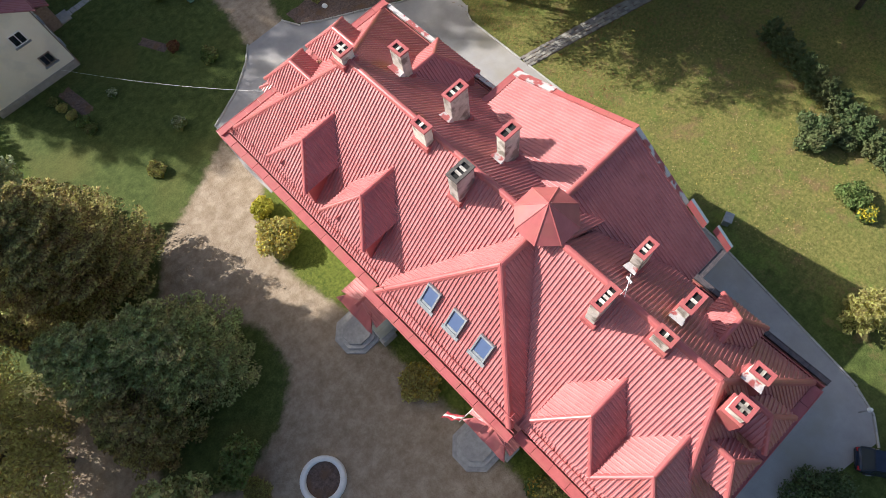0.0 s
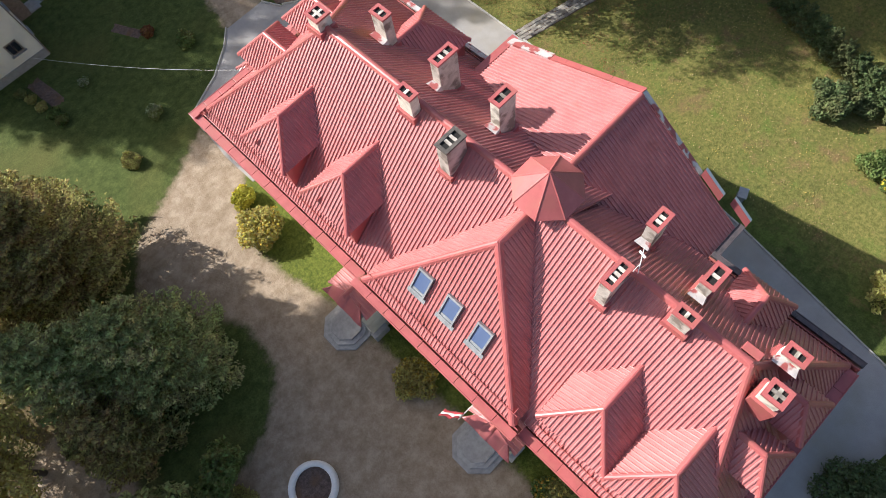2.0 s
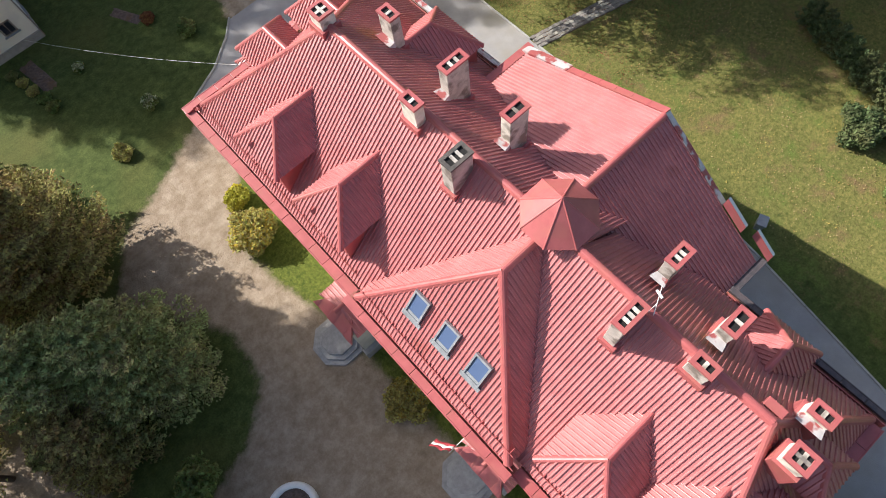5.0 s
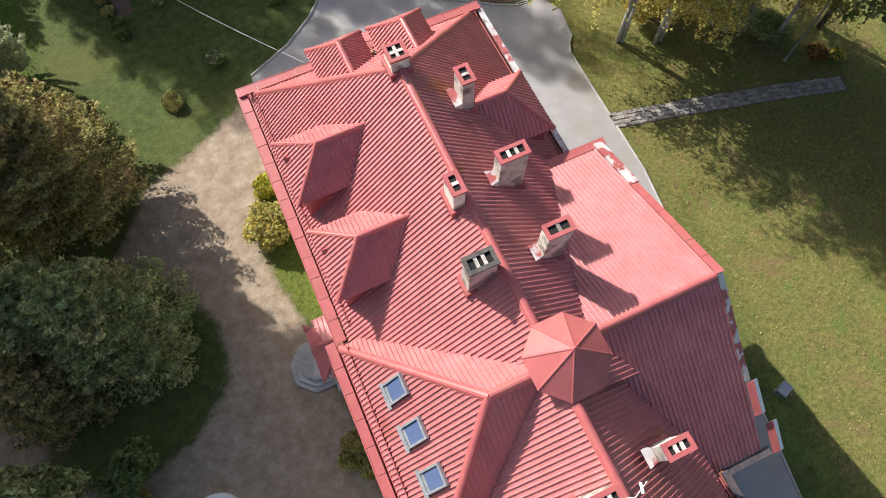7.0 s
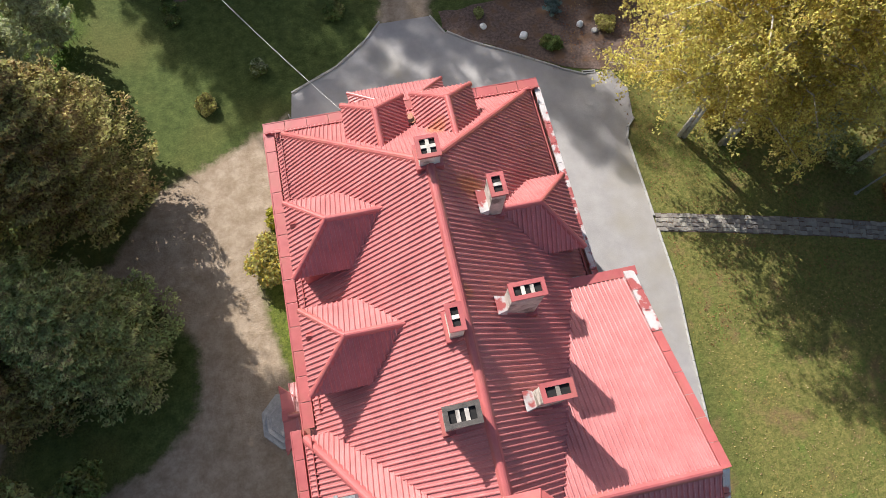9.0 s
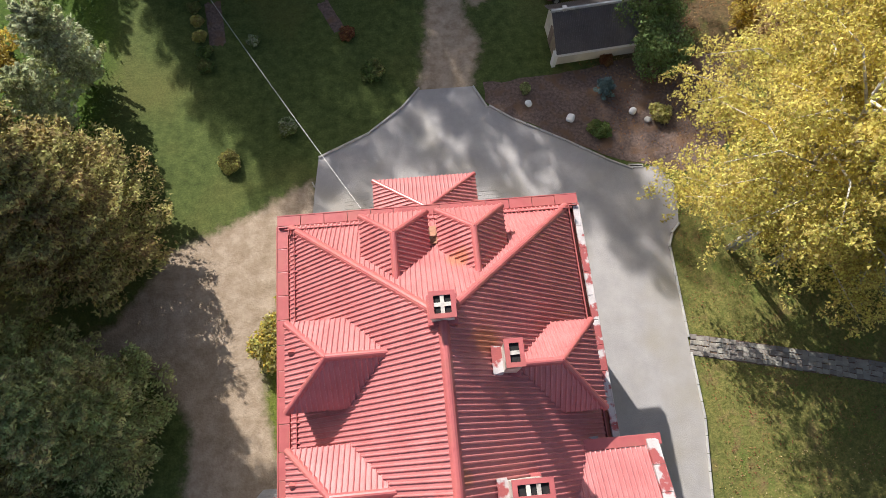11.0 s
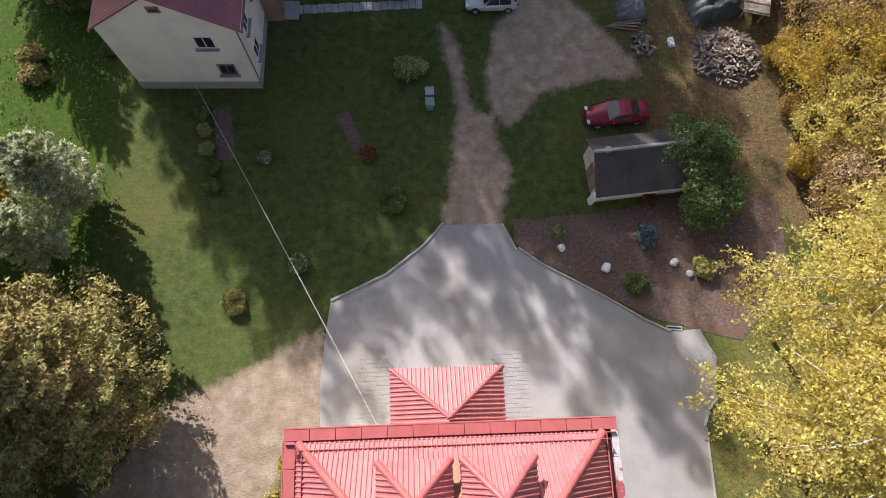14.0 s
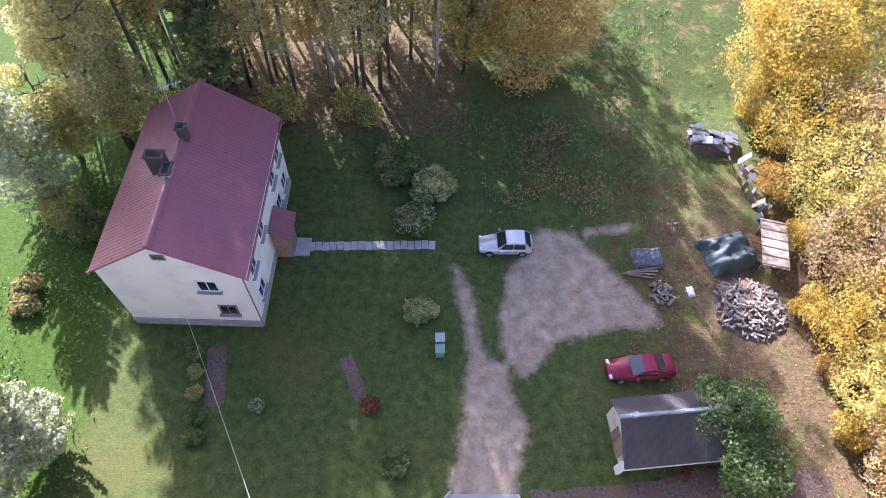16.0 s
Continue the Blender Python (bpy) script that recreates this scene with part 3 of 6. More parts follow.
def verge(a, b, width, mat, label):
    """A flat sheet strip beside a sloping roof edge, in short lengths."""
    a, b = Vector(a), Vector(b)
    n = max(1, round((b - a).length / 1.1))
    for k in range(n):
        p, q = a.lerp(b, (k + 0.01) / n), a.lerp(b, (k + 0.99) / n)
        v = [p, q, q + Vector((width, 0, -0.1)), p + Vector((width, 0, -0.1))]
        v += [c - Vector((0, 0, 0.22)) for c in v]
        under(link_mesh("verge_sheet", v, [[0, 1, 2, 3], [7, 6, 5, 4], [0, 4, 5, 1], [1, 5, 6, 2], [2, 6, 7, 3], [3, 7, 4, 0]], mat), manor, label)


verge((WX + 0.004, WR, WZ + 0.1), (WX + 0.004, WN - 3.0, WNZ + 0.1 + 3.0 * (WZ - WNZ) / (WN - WR)), 0.45, ROOF_TRIM, "red sheet verge of the wing")
verge((WX + 0.004, WN - 2.98, WNZ + 0.1 + 3.0 * (WZ - WNZ) / (WN - WR)), (WX + 0.004, WN + 0.3, WNZ + 0.12), 0.55, GREYSHEET, "verge of bare grey sheet with peeling red paint")
verge((WX + 0.004, WR - 0.02, WZ + 0.1), (WX + 0.004, WS + 3.0, WSZ + 0.1 + 3.0 * (WZ - WSZ) / (WR - WS)), 0.34, GREYSHEET, "grey verge of the wing")
for y0, y1, dx in ((WS + 3.0, WS + 1.5, 0.3), (WS + 1.0, WS - 0.4, 0.75)):
    z0, z1 = (WSZ + 0.25 + (y - WS) * (WZ - WSZ) / (WR - WS) for y in (y0, y1))
    v = [Vector(c) for c in ((WX + dx - 0.35, y0, z0), (WX + dx - 0.35, y1, z1), (WX + dx + 0.2, y1, z1 + 0.1), (WX + dx + 0.2, y0, z0 + 0.1), (WX + dx - 0.08, y0, z0 + 0.28), (WX + dx - 0.08, y1, z1 + 0.28))]
    under(link_mesh("parapet_cap", v, [[0, 1, 5, 4], [4, 5, 2, 3], [0, 4, 3], [1, 2, 5], [0, 3, 2, 1]], [WHITE, ROOF_TRIM], [1, 0, 0, 0, 0]), manor, "peaked parapet cap in pale and red sheet")
box_part("wing_gutter", (5.6, 9.3, WN + 0.02, WN + 0.5, WNZ - 0.25, WNZ + 0.05), ROOF_TRIM, manor, "dark red box gutter of the wing", 0.02)
box_part("wing_gutter", (6.1, 9.0, WS - 0.4, WS - 0.02, WSZ - 0.25, WSZ - 0.02), DARKLEAD, manor, "dark gutter of the wing", 0.02)
box_part("valley_hopper", (5.4, 6.6, WN - 0.1, WN + 0.6, WNZ - 0.5, WNZ - 0.26), LEAD, manor, "grey rainwater hopper", 0.02)


def dormer(m, half, depth, hip, ez, rz, back):
    """A hipped dormer in its own frame: front at the origin looking to -x, ridge to +x. back: x of ridge and of eaves at the roof."""
    def w(*c):
        return m @ Vector(c)
    xb_ridge, xb_eave = back
    roof_slope("dormer_roof", [w(0, half, ez), w(0, -half, ez), w(hip, 0, rz)], manor, ROOF, thick=0.07)
    for s in (half, -half):
        roof_slope("dormer_roof", [w(0, s, ez), w(hip, 0, rz), w(xb_ridge, 0, rz), w(xb_eave, s, ez)], manor, ROOF, thick=0.07)
        ridge_cap("ridge_cap", w(0, s, ez), w(hip, 0, rz), manor, ROOF_TRIM, 0.10)
    ridge_cap("ridge_cap", w(hip, 0, rz), w(xb_ridge, 0, rz), manor, ROOF_TRIM, 0.10)
    bm = box(bmesh.new(), 0.3, xb_eave, -half + 0.3, half - 0.3, ez - depth, ez - 0.05)
    bm.transform(m)
    dw = part("dormer_wall", bm, ROOF_TRIM, manor, "dormer walls clad in red sheet")
    for s in (-1, 1):
        bm = box(bmesh.new(), 0.27, 0.3, s * half * 0.32 - 0.35, s * half * 0.32 + 0.35, ez - 1.3, ez - 0.25)
        bm.transform(m)
        part("dormer_window", bm, GLASS, dw, "small dormer window")


def roof_vent(x, y, z):
    """A small peaked vent lying on the front slope of a dormer; its closed front is coloured as a dark hole."""
    v = [(x, y - 0.16, z), (x, y + 0.16, z), (x, y, z + 0.26), (x + 0.5, y, z + 0.30), (x + 0.35, y - 0.2, z + 0.26), (x + 0.35, y + 0.2, z + 0.26)]
    under(link_mesh("roof_vent", v, [[0, 1, 2], [0, 2, 3, 4], [1, 5, 3, 2], [0, 4, 5, 1], [3, 5, 4]], [ROOF_TRIM, HOLE_BLACK], [1, 0, 0, 0, 0]), manor, "small triangular roof vent")


def facing(x, y, rz):
    return pose(x, y, 0, 0, 0, rz)


for yc in (-8.2, -13.55, -30.4, -34.1):
    dormer(facing(-6.85, yc, 0), 1.95, 2.3, 2.0, 11.25, 12.9, (4.6, 2.8))
for yc in (-8.2, -13.55):
    roof_vent(-6.62, yc + 0.55, 11.47)
for xc in (-1.76, 1.82):
    dormer(facing(xc, -1.4, -90), 1.6, 2.2, 1.6, 11.2, 12.8, (3.8, 2.2))
    dormer(facing(xc * 0.8 - 0.3, -37.3, 90), 1.25, 2.2, 1.1, 11.2, 12.5, (2.6, 1.6))
dormer(facing(6.95, -9.1, 180), 2.0, 2.0, 2.05, 10.5, 12.4, (4.1, 2.1))
dormer(facing(5.5, -32.45, 180), 1.4, 1.9, 1.4, 10.5, 12.25, (3.1, 1.6))


CHARRED = material("sooty_masonry", (0.05, 0.045, 0.04), (0.14, 0.12, 0.105), 5, 0.9, bump=0.5)


def chimney(x, y, sx, sy, base, top, flues, along, label, cap=True):
    far = 0.70 if y < -25 else 0.77
    sx, sy, top = sx * far, sy * (far + 0.04), top - 0.12
    bm = box(bmesh.new(), x - sx / 2, x + sx / 2, y - sy / 2, y + sy / 2, base, top, 0.02)
    st = part("chimney", bm, STACK, manor, label)
    capm = ROOF_TRIM if cap else CHARRED
    bm = bmesh.new()
    o = 0.06
    nx, ny = (flues, 1) if along == "x" else (1, flues) if along == "y" else (2, 2)
    gx, gy = 0.15, 0.15
    x0, x1, y0, y1 = x - sx / 2 - o, x + sx / 2 + o, y - sy / 2 - o, y + sy / 2 + o
    z0, z1 = top + 0.004, top + 0.12
    rim = 0.18
    box(bm, x0, x1, y0, y0 + rim, z0, z1)
    box(bm, x0, x1, y1 - rim, y1, z0, z1)
    box(bm, x0, x0 + rim, y0 + rim, y1 - rim, z0, z1)
    box(bm, x1 - rim, x1, y0 + rim, y1 - rim, z0, z1)
    part("chimney_cap", bm, capm, st, "folded red sheet cap" if cap else "bare weathered rim")
    ix0, ix1, iy0, iy1 = x0 + rim, x1 - rim, y0 + rim, y1 - rim
    # shallow black slab paints the dark depth of the flues
    under(part("flue", box(bmesh.new(), ix0, ix1, iy0, iy1, top + 0.003, top + 0.03), HOLE_BLACK), st, "black slab for sooty, shaded flues")
    for i in range(1, nx):
        cx = ix0 + (ix1 - ix0) * i / nx
        part("flue_divider", box(bmesh.new(), cx - gx / 2, cx + gx / 2, iy0, iy1, top + 0.031, z1 - 0.02), STACK, st, "pale masonry divider")
    for i in range(1, ny):
        cy = iy0 + (iy1 - iy0) * i / ny
        part("flue_divider", box(bmesh.new(), ix0, ix1, cy - gy / 2, cy + gy / 2, top + 0.031, z1 - 0.024), STACK, st, "pale masonry divider")
    bm = box(bmesh.new(), x - sx / 2 - 0.14, x + sx / 2 + 0.14, y - sy / 2 - 0.14, y + sy / 2 + 0.14, base + 0.1, max(base + 0.2, ZR - (abs(x) + sx / 2) * MW + 0.35), 0.02)
    part("flashing", bm, ROOF_TRIM, st, "red sheet flashing at the foot")
    if abs(x) > 1.2:
        sgn = 1 if x > 0 else -1
        bm = bmesh.new()
        xe = x - sgn * sx / 2
        v = [bm.verts.new(c) for c in ((xe, y - sy / 2, ZR - abs(xe) * MW + 0.45), (xe, y + sy / 2, ZR - abs(xe) * MW + 0.45), (xe - sgn * 0.42, y - sy / 2 - 0.1, ZR - (abs(xe) - 0.42) * MW + 0.12), (xe - sgn * 0.42, y + sy / 2 + 0.1, ZR - (abs(xe) - 0.42) * MW + 0.12), (xe, y - sy / 2 - 0.1, ZR - abs(xe) * MW + 0.1), (xe, y + sy / 2 + 0.1, ZR - abs(xe) * MW + 0.1))]
        for q in ((0, 1, 3, 2), (0, 2, 4), (1, 5, 3), (2, 3, 5, 4), (0, 4, 5, 1)):
            bm.faces.new([v[i] for i in q])
        bmesh.ops.recalc_face_normals(bm, faces=bm.faces)
        part("back_gutter", bm, GREYSHEET, st, "pale grey sheet saddle")
    return st


CH = "weathered pale chimney stack with red sheet cap"
for x, y, sx, sy, base, top, fl, al in (
        (0.0, -7.1, 1.15, 1.15, 13.2, 15.75, 4, "xy"), (2.57, -9.0, 0.8, 1.2, 11.8, 14.95, 2, "y"), (2.55, -13.8, 1.75, 0.75, 11.8, 15.4, 3, "x"),
        (-0.49, -14.45, 0.7, 1.2, 13.6, 16.1, 2, "y"), (2.63, -17.75, 1.5, 0.75, 11.6, 15.5, 2, "x"), (-1.0, -17.9, 1.6, 0.85, 13.4, 16.1, 3, "x"),
        (2.61, -27.0, 1.5, 0.75, 11.6, 15.0, 3, "x"), (-1.04, -27.35, 1.9, 0.75, 13.2, 16.2, 4, "x"), (1.95, -30.2, 1.6, 0.8, 12.2, 15.2, 2, "x"),
        (-0.45, -30.35, 0.75, 1.2, 13.5, 15.9, 2, "y"), (1.6, -34.4, 0.8, 1.2, 12.0, 14.7, 2, "y"), (-0.45, -34.6, 1.1, 1.1, 13.0, 15.4, 4, "xy")):
    chimney(x, y, sx, sy, base, top, fl, al, CH, cap=(x, y) != (-1.0, -17.9))


def turret(cx, cy, r, z0, z1):
    bm = bmesh.new()
    ring = [bm.verts.new((cx + r * math.cos((i + 0.5) * math.tau / 8), cy + r * math.sin((i + 0.5) * math.tau / 8), z0)) for i in range(8)]
    apex = bm.verts.new((cx, cy, z1))
    for i in range(8):
        bm.faces.new((ring[i], ring[(i + 1) % 8], apex))
    bm.faces.new(ring[::-1])
    t = part("turret_roof", bm, ROOF_TRIM, manor, "smooth red eight-sided turret cap")
    for i in range(8):
        a = Vector((cx + r * math.cos((i + 0.5) * math.tau / 8), cy + r * math.sin((i + 0.5) * math.tau / 8), z0))
        under(ridge_cap("seam", a, (cx, cy, z1), None, ROOF_TRIM, 0.035), t)
    bm = tube(bmesh.new(), (cx, cy, 12.5), (cx, cy, z0 - 0.02), r * 0.8, r * 0.8, 8)
    part("turret_drum", bm, ROOF_TRIM, manor)


turret(0.5, -22.45, 1.75, 15.1, 16.6)
# skylights in the bay roof
SKYGLASS = glass_material()
# blue base colour adds the sky's reflection to the panes
SKYGLASS.node_tree.nodes["Principled BSDF"].inputs["Base Color"].default_value = (0.09, 0.13, 0.24, 1)
up = (Vector(BP) - Vector((BX, BP[1], BZ))).normalized()
out = Vector((0, -1, 0)).cross(up)
out = out if out.z > 0 else -out
for y in (-20.2, -22.2, -24.2):
    c = Vector((BX, y, BZ)) + up * 2.75 + out * 0.05
    m = Matrix((( *Vector((0, 1, 0)), 0), (*up, 0), (*out, 0), (0, 0, 0, 1))).transposed()
    m = Matrix.Translation(c) @ m
    bm = bmesh.new()
    for d in ((-0.5, 0.5, -0.72, -0.6), (-0.5, 0.5, 0.6, 0.72), (-0.5, -0.4, -0.6, 0.6), (0.4, 0.5, -0.6, 0.6)):
        box(bm, *d, 0.0, 0.16)
    bm.transform(m)
    sk = part("skylight", bm, LEAD, manor, "roof window in a grey metal frame")
    part("pane", box(bmesh.new(), -0.4, 0.4, -0.45, 0.6, 0.02, 0.09), SKYGLASS, sk, "pane with sky blue put into its colour").data.transform(m)
    part("blind", box(bmesh.new(), -0.4, 0.4, -0.6, -0.452, 0.02, 0.10), LEAD, sk, "pale lower bar").data.transform(m)
    part("flashing", box(bmesh.new(), -0.62, 0.62, -1.0, -0.722, 0.0, 0.035), LEAD, sk, "grey flashing apron").data.transform(m)
# side porches with eight-sided steps
def side_porch(yc, half, x1, steps_at):
    z, zr = 4.7, 5.6
    box_part("porch_wall", (x1 + 0.35, -6.8, yc - half + 0.35, yc + half - 0.35, 0, z - 0.12), PLASTER, manor, "cream side porch")
    for s in (1, -1):
        roof_slope("porch_roof", [(x1 + 0.5, yc + s * half, z), (-6.9, yc + s * half, z), (-6.9, yc, zr), (x1 + 0.9, yc, zr)], manor, ROOF, 0.27, 0.08, "small red sheet roof")
    roof_slope("porch_roof", [(x1, yc - half, z - 0.15), (x1, yc + half, z - 0.15), (x1 + 0.9, yc + half * 0.55, zr - 0.4), (x1 + 0.9, yc - half * 0.55, zr - 0.4)], manor, ROOF_TRIM, 1.5, 0.08, "red sheet apron")
    ridge_cap("ridge_cap", (x1 + 0.5, yc, zr + 0.03), (-6.9, yc, zr + 0.03), manor, ROOF_TRIM, 0.09)
    for k, (r, h) in enumerate(((1.75, 0.17), (1.42, 0.34), (1.1, 0.51))):
        bm = bmesh.new()
        bmesh.ops.create_cone(bm, cap_ends=True, segments=8, radius1=r, radius2=r, depth=h)
        bmesh.ops.rotate(bm, verts=bm.verts, matrix=Matrix.Rotation(math.pi / 8, 3, "Z"))
        bmesh.ops.translate(bm, verts=bm.verts, vec=(*steps_at, h / 2))
        bmesh.ops.bevel(bm, geom=list(bm.edges), offset=0.02, segments=1, affect="EDGES")
        part("step", bm, STONE, manor, "grey stone step")
    for s in (-1, 1):
        box_part("pedestal", (steps_at[0] + 0.7, steps_at[0] + 1.9, yc + s * (half - 0.25) - 0.25, yc + s * (half - 0.25) + 0.25, 0, 0.95), STONE, manor, "grey stone pedestal", 0.04)


side_porch(-15.4, 1.8, -9.5, (-10.0, -14.9))
side_porch(-27.0, 1.75, -9.0, (-9.4, -26.6))
# flag on a slanting staff
flag = thing("flag", "red and white flag hanging from a slanting staff", "flag")
tip = Vector((-9.3, -25.42, 6.3))
part("staff", tube(bmesh.new(), (-7.4, -25.35, 5.3), tip, 0.03, 0.025, 8), WHITE, flag, "white staff")
FLAG_RED = material("flag_red", (0.34, 0.03, 0.04), (0.42, 0.05, 0.06), 4, 0.8)
for nm, mt, q in (("red_stripe", FLAG_RED, 0), ("white_stripe", WHITE, 1), ("red_stripe", FLAG_RED, 2)):
    bm = bmesh.new()
    g = []
    for i in range(13):
        u = 1.25 * i / 12
        g.append([bm.verts.new(tip + Vector((-0.45 * u + 0.80 * v + 0.05 * math.sin(u * 9 + v * 4), 0.78 * u + 0.02 * v + 0.05 * math.sin(u * 7), -0.42 * u - 0.42 * v + 0.05 * math.sin(u * 8)))) for v in (0.2 * q + 0.004, 0.2 * q + 0.196)])
    for i in range(12):
        bm.faces.new((g[i][0], g[i + 1][0], g[i + 1][1], g[i][1]))
    ob = part(nm, bm, mt, flag, smooth=True)
    ob.modifiers.new("thick", "SOLIDIFY").thickness = 0.012
# chimney-side details
part("aerial", tube(tube(tube(bmesh.new(), (-0.3, -27.6, 14.3), (0.1, -27.7, 15.8), 0.02, 0.015, 6), (-0.3, -27.9, 15.7), (0.7, -27.4, 15.9), 0.018, 0.015, 6), (0.4, -27.7, 15.8), (0.5, -27.35, 15.8), 0.06, 0.06, 6), WHITE, manor, "white aerial beside a chimney")
box_part("roof_hatch", (0.35, 0.75, -33.5, -32.7, 14.0, 14.75), ROOF_TRIM, manor, "small red roof vent", 0.03)
# north porch
box_part("porch_wall", (-2.5, 2.5, -0.9, 2.3, 0, 5.9), PLASTER, manor)
PZ, PR = 6.0, 7.5
roof_slope("porch_roof", [(-3.0, 2.85, PZ), (2.9, 2.85, PZ), (-0.05, 0.3, PR)], manor, ROOF)
roof_slope("porch_roof", [(-3.0, 2.85, PZ), (-0.05, 0.3, PR), (-0.05, -0.5, PR), (-3.0, -0.5, PZ)], manor, ROOF)
roof_slope("porch_roof", [(2.9, 2.85, PZ), (-0.05, 0.3, PR), (-0.05, -0.5, PR), (2.9, -0.5, PZ)], manor, ROOF)
for a in ((-3.0, 2.85, PZ + 0.03), (2.9, 2.85, PZ + 0.03)):
    ridge_cap("ridge_cap", a, (-0.05, 0.3, PR + 0.03), manor, ROOF_TRIM, 0.08)
# tan gutter plank between the two north dormers
bm = box(bmesh.new(), -0.17, 0.17, -0.95, 0.95, 0.0, 0.05, 0.008)
box(bm, -0.20, -0.15, -0.95, 0.95, 0.0, 0.12)
box(bm, 0.15, 0.20, -0.95, 0.95, 0.0, 0.12)
bm.transform(pose(0.03, -2.35, 10.28, -43.7, 0, 0))
part("valley_gutter", bm, TANSHEET, manor, "tan sheet gutter between the north dormers")

# ---- the farmhouse ----
house = thing("farmhouse", "cream two-storey house under a maroon tin roof", "house")
MAROON = roof_material("maroon_tin", (0.21, 0.068, 0.080), (0.275, 0.092, 0.105), 0.3, (0.24, 0.08, 0.10))
CREAM = material("cream_render", (0.79, 0.735, 0.62), (0.86, 0.815, 0.71), 0.7, 0.9, bump=0.25, bump_scale=20, mix=(0.74, 0.70, 0.61), mix_scale=0.6)
PLINTH = material("grey_plinth", (0.25, 0.24, 0.22), (0.40, 0.38, 0.36), 2, 0.9, bump=0.4)
HM = pose(-11.95, 23.1, 0, 0, 0, -1.0)
HL, HWD, RX = 12.1, 8.2, -4.15


def hw(x, y, z):
    return HM @ Vector((x, y, z))


def house_box(name, dims, mat, label="", bevel=0.01, parent=None):
    bm = box(bmesh.new(), *dims, bevel)
    bm.transform(HM)
    return part(name, bm, mat, parent or house, label)


EZ, RZ = 6.9, 9.7
gv = [hw(*c) for c in ((-HWD, 0, 0), (0, 0, 0), (0, 0, EZ), (RX, 0, RZ - 0.12), (-HWD, 0, EZ), (-HWD, HL, 0), (0, HL, 0), (0, HL, EZ), (RX, HL, RZ - 0.12), (-HWD, HL, EZ))]
under(link_mesh("wall", gv, [[0, 1, 2, 3, 4], [9, 8, 7, 6, 5], [1, 6, 7, 2], [5, 0, 4, 9], [2, 7, 8, 3], [4, 3, 8, 9], [0, 5, 6, 1]], CREAM), house, "cream rendered walls with gable")
house_box("plinth", (-HWD - 0.02, 0.06, -0.10, HL + 0.06, 0, 0.75), PLINTH, "grey concrete plinth", 0.02)
sl = (RZ - EZ) / -RX
roof_slope("roof_slope", [hw(0.4, -0.25, EZ - 0.4 * sl + 0.14), hw(0.4, HL + 0.3, EZ - 0.4 * sl + 0.14), hw(RX, HL + 0.3, RZ + 0.05), hw(RX, -0.25, RZ + 0.05)], house, MAROON, 0.25, 0.08, rib=0.35)
sr = (RZ - EZ) / (HWD + RX)
roof_slope("roof_slope", [hw(-HWD - 0.15, -0.25, EZ - 0.15 * sr + 0.14), hw(-HWD - 0.15, HL + 0.3, EZ - 0.15 * sr + 0.14), hw(RX, HL + 0.3, RZ + 0.05), hw(RX, -0.25, RZ + 0.05)], house, MAROON, 0.25, 0.08, rib=0.35)
MTRIM = material("maroon_trim", (0.21, 0.068, 0.080), (0.275, 0.092, 0.105), 1.5, 0.35)
ridge_cap("ridge_cap", hw(RX, -0.27, RZ + 0.09), hw(RX, HL + 0.32, RZ + 0.09), house, MTRIM, 0.12)
for x0, z0, x1, z1 in ((0.42, EZ - 0.4 * sl, RX, RZ), (-HWD - 0.17, EZ - 0.15 * sr, RX, RZ)):
    bm = tube(bmesh.new(), hw(x0, -0.29, z0 + 0.1), hw(x1, -0.29, z1 + 0.02), 0.07, 0.07, 6)
    part("verge_board", bm, MTRIM, house)
for x, z in ((0.47, EZ - 0.28), (-HWD - 0.22, EZ - 0.2)):
    part("gutter", tube(bmesh.new(), hw(x, -0.3, z), hw(x, HL + 0.3, z), 0.07, 0.07, 8), MTRIM, house)


def window(w, h, place, parent=None, panes=2, sill=True, frame_mat=None):
    """A window in its own frame: x across, z up, looking to -y, set on the wall by place."""
    f = part("window", box(box(box(box(bmesh.new(), -w / 2, w / 2, -0.05, 0.04, -h / 2, -h / 2 + 0.09), -w / 2, w / 2, -0.05, 0.04, h / 2 - 0.09, h / 2),
                               -w / 2, -w / 2 + 0.09, -0.05, 0.04, -h / 2 + 0.09, h / 2 - 0.09), w / 2 - 0.09, w / 2, -0.05, 0.04, -h / 2 + 0.09, h / 2 - 0.09), frame_mat or WHITE, parent or house, "window frame")
    f.data.transform(place)
    for k in range(panes):
        x0, x1 = -w / 2 + 0.09 + (w - 0.18) * k / panes, -w / 2 + 0.09 + (w - 0.18) * (k + 1) / panes
        g = part("pane", box(bmesh.new(), x0 + 0.03, x1 - 0.03, -0.02, 0.0, -h / 2 + 0.09, h / 2 - 0.09), GLASS, f)
        g.data.transform(place)
        if k:
            b = part("mullion", box(bmesh.new(), x0 - 0.03, x0 + 0.03, -0.045, 0.02, -h / 2 + 0.09, h / 2 - 0.09), frame_mat or WHITE, f)
            b.data.transform(place)
    if sill:
        s = part("sill", box(bmesh.new(), -w / 2 - 0.12, w / 2 + 0.12, -0.24, 0.0, -h / 2 - 0.07, -h / 2 - 0.004, 0.01), LEAD, f, "pale window sill")
        s.data.transform(place)
    return f


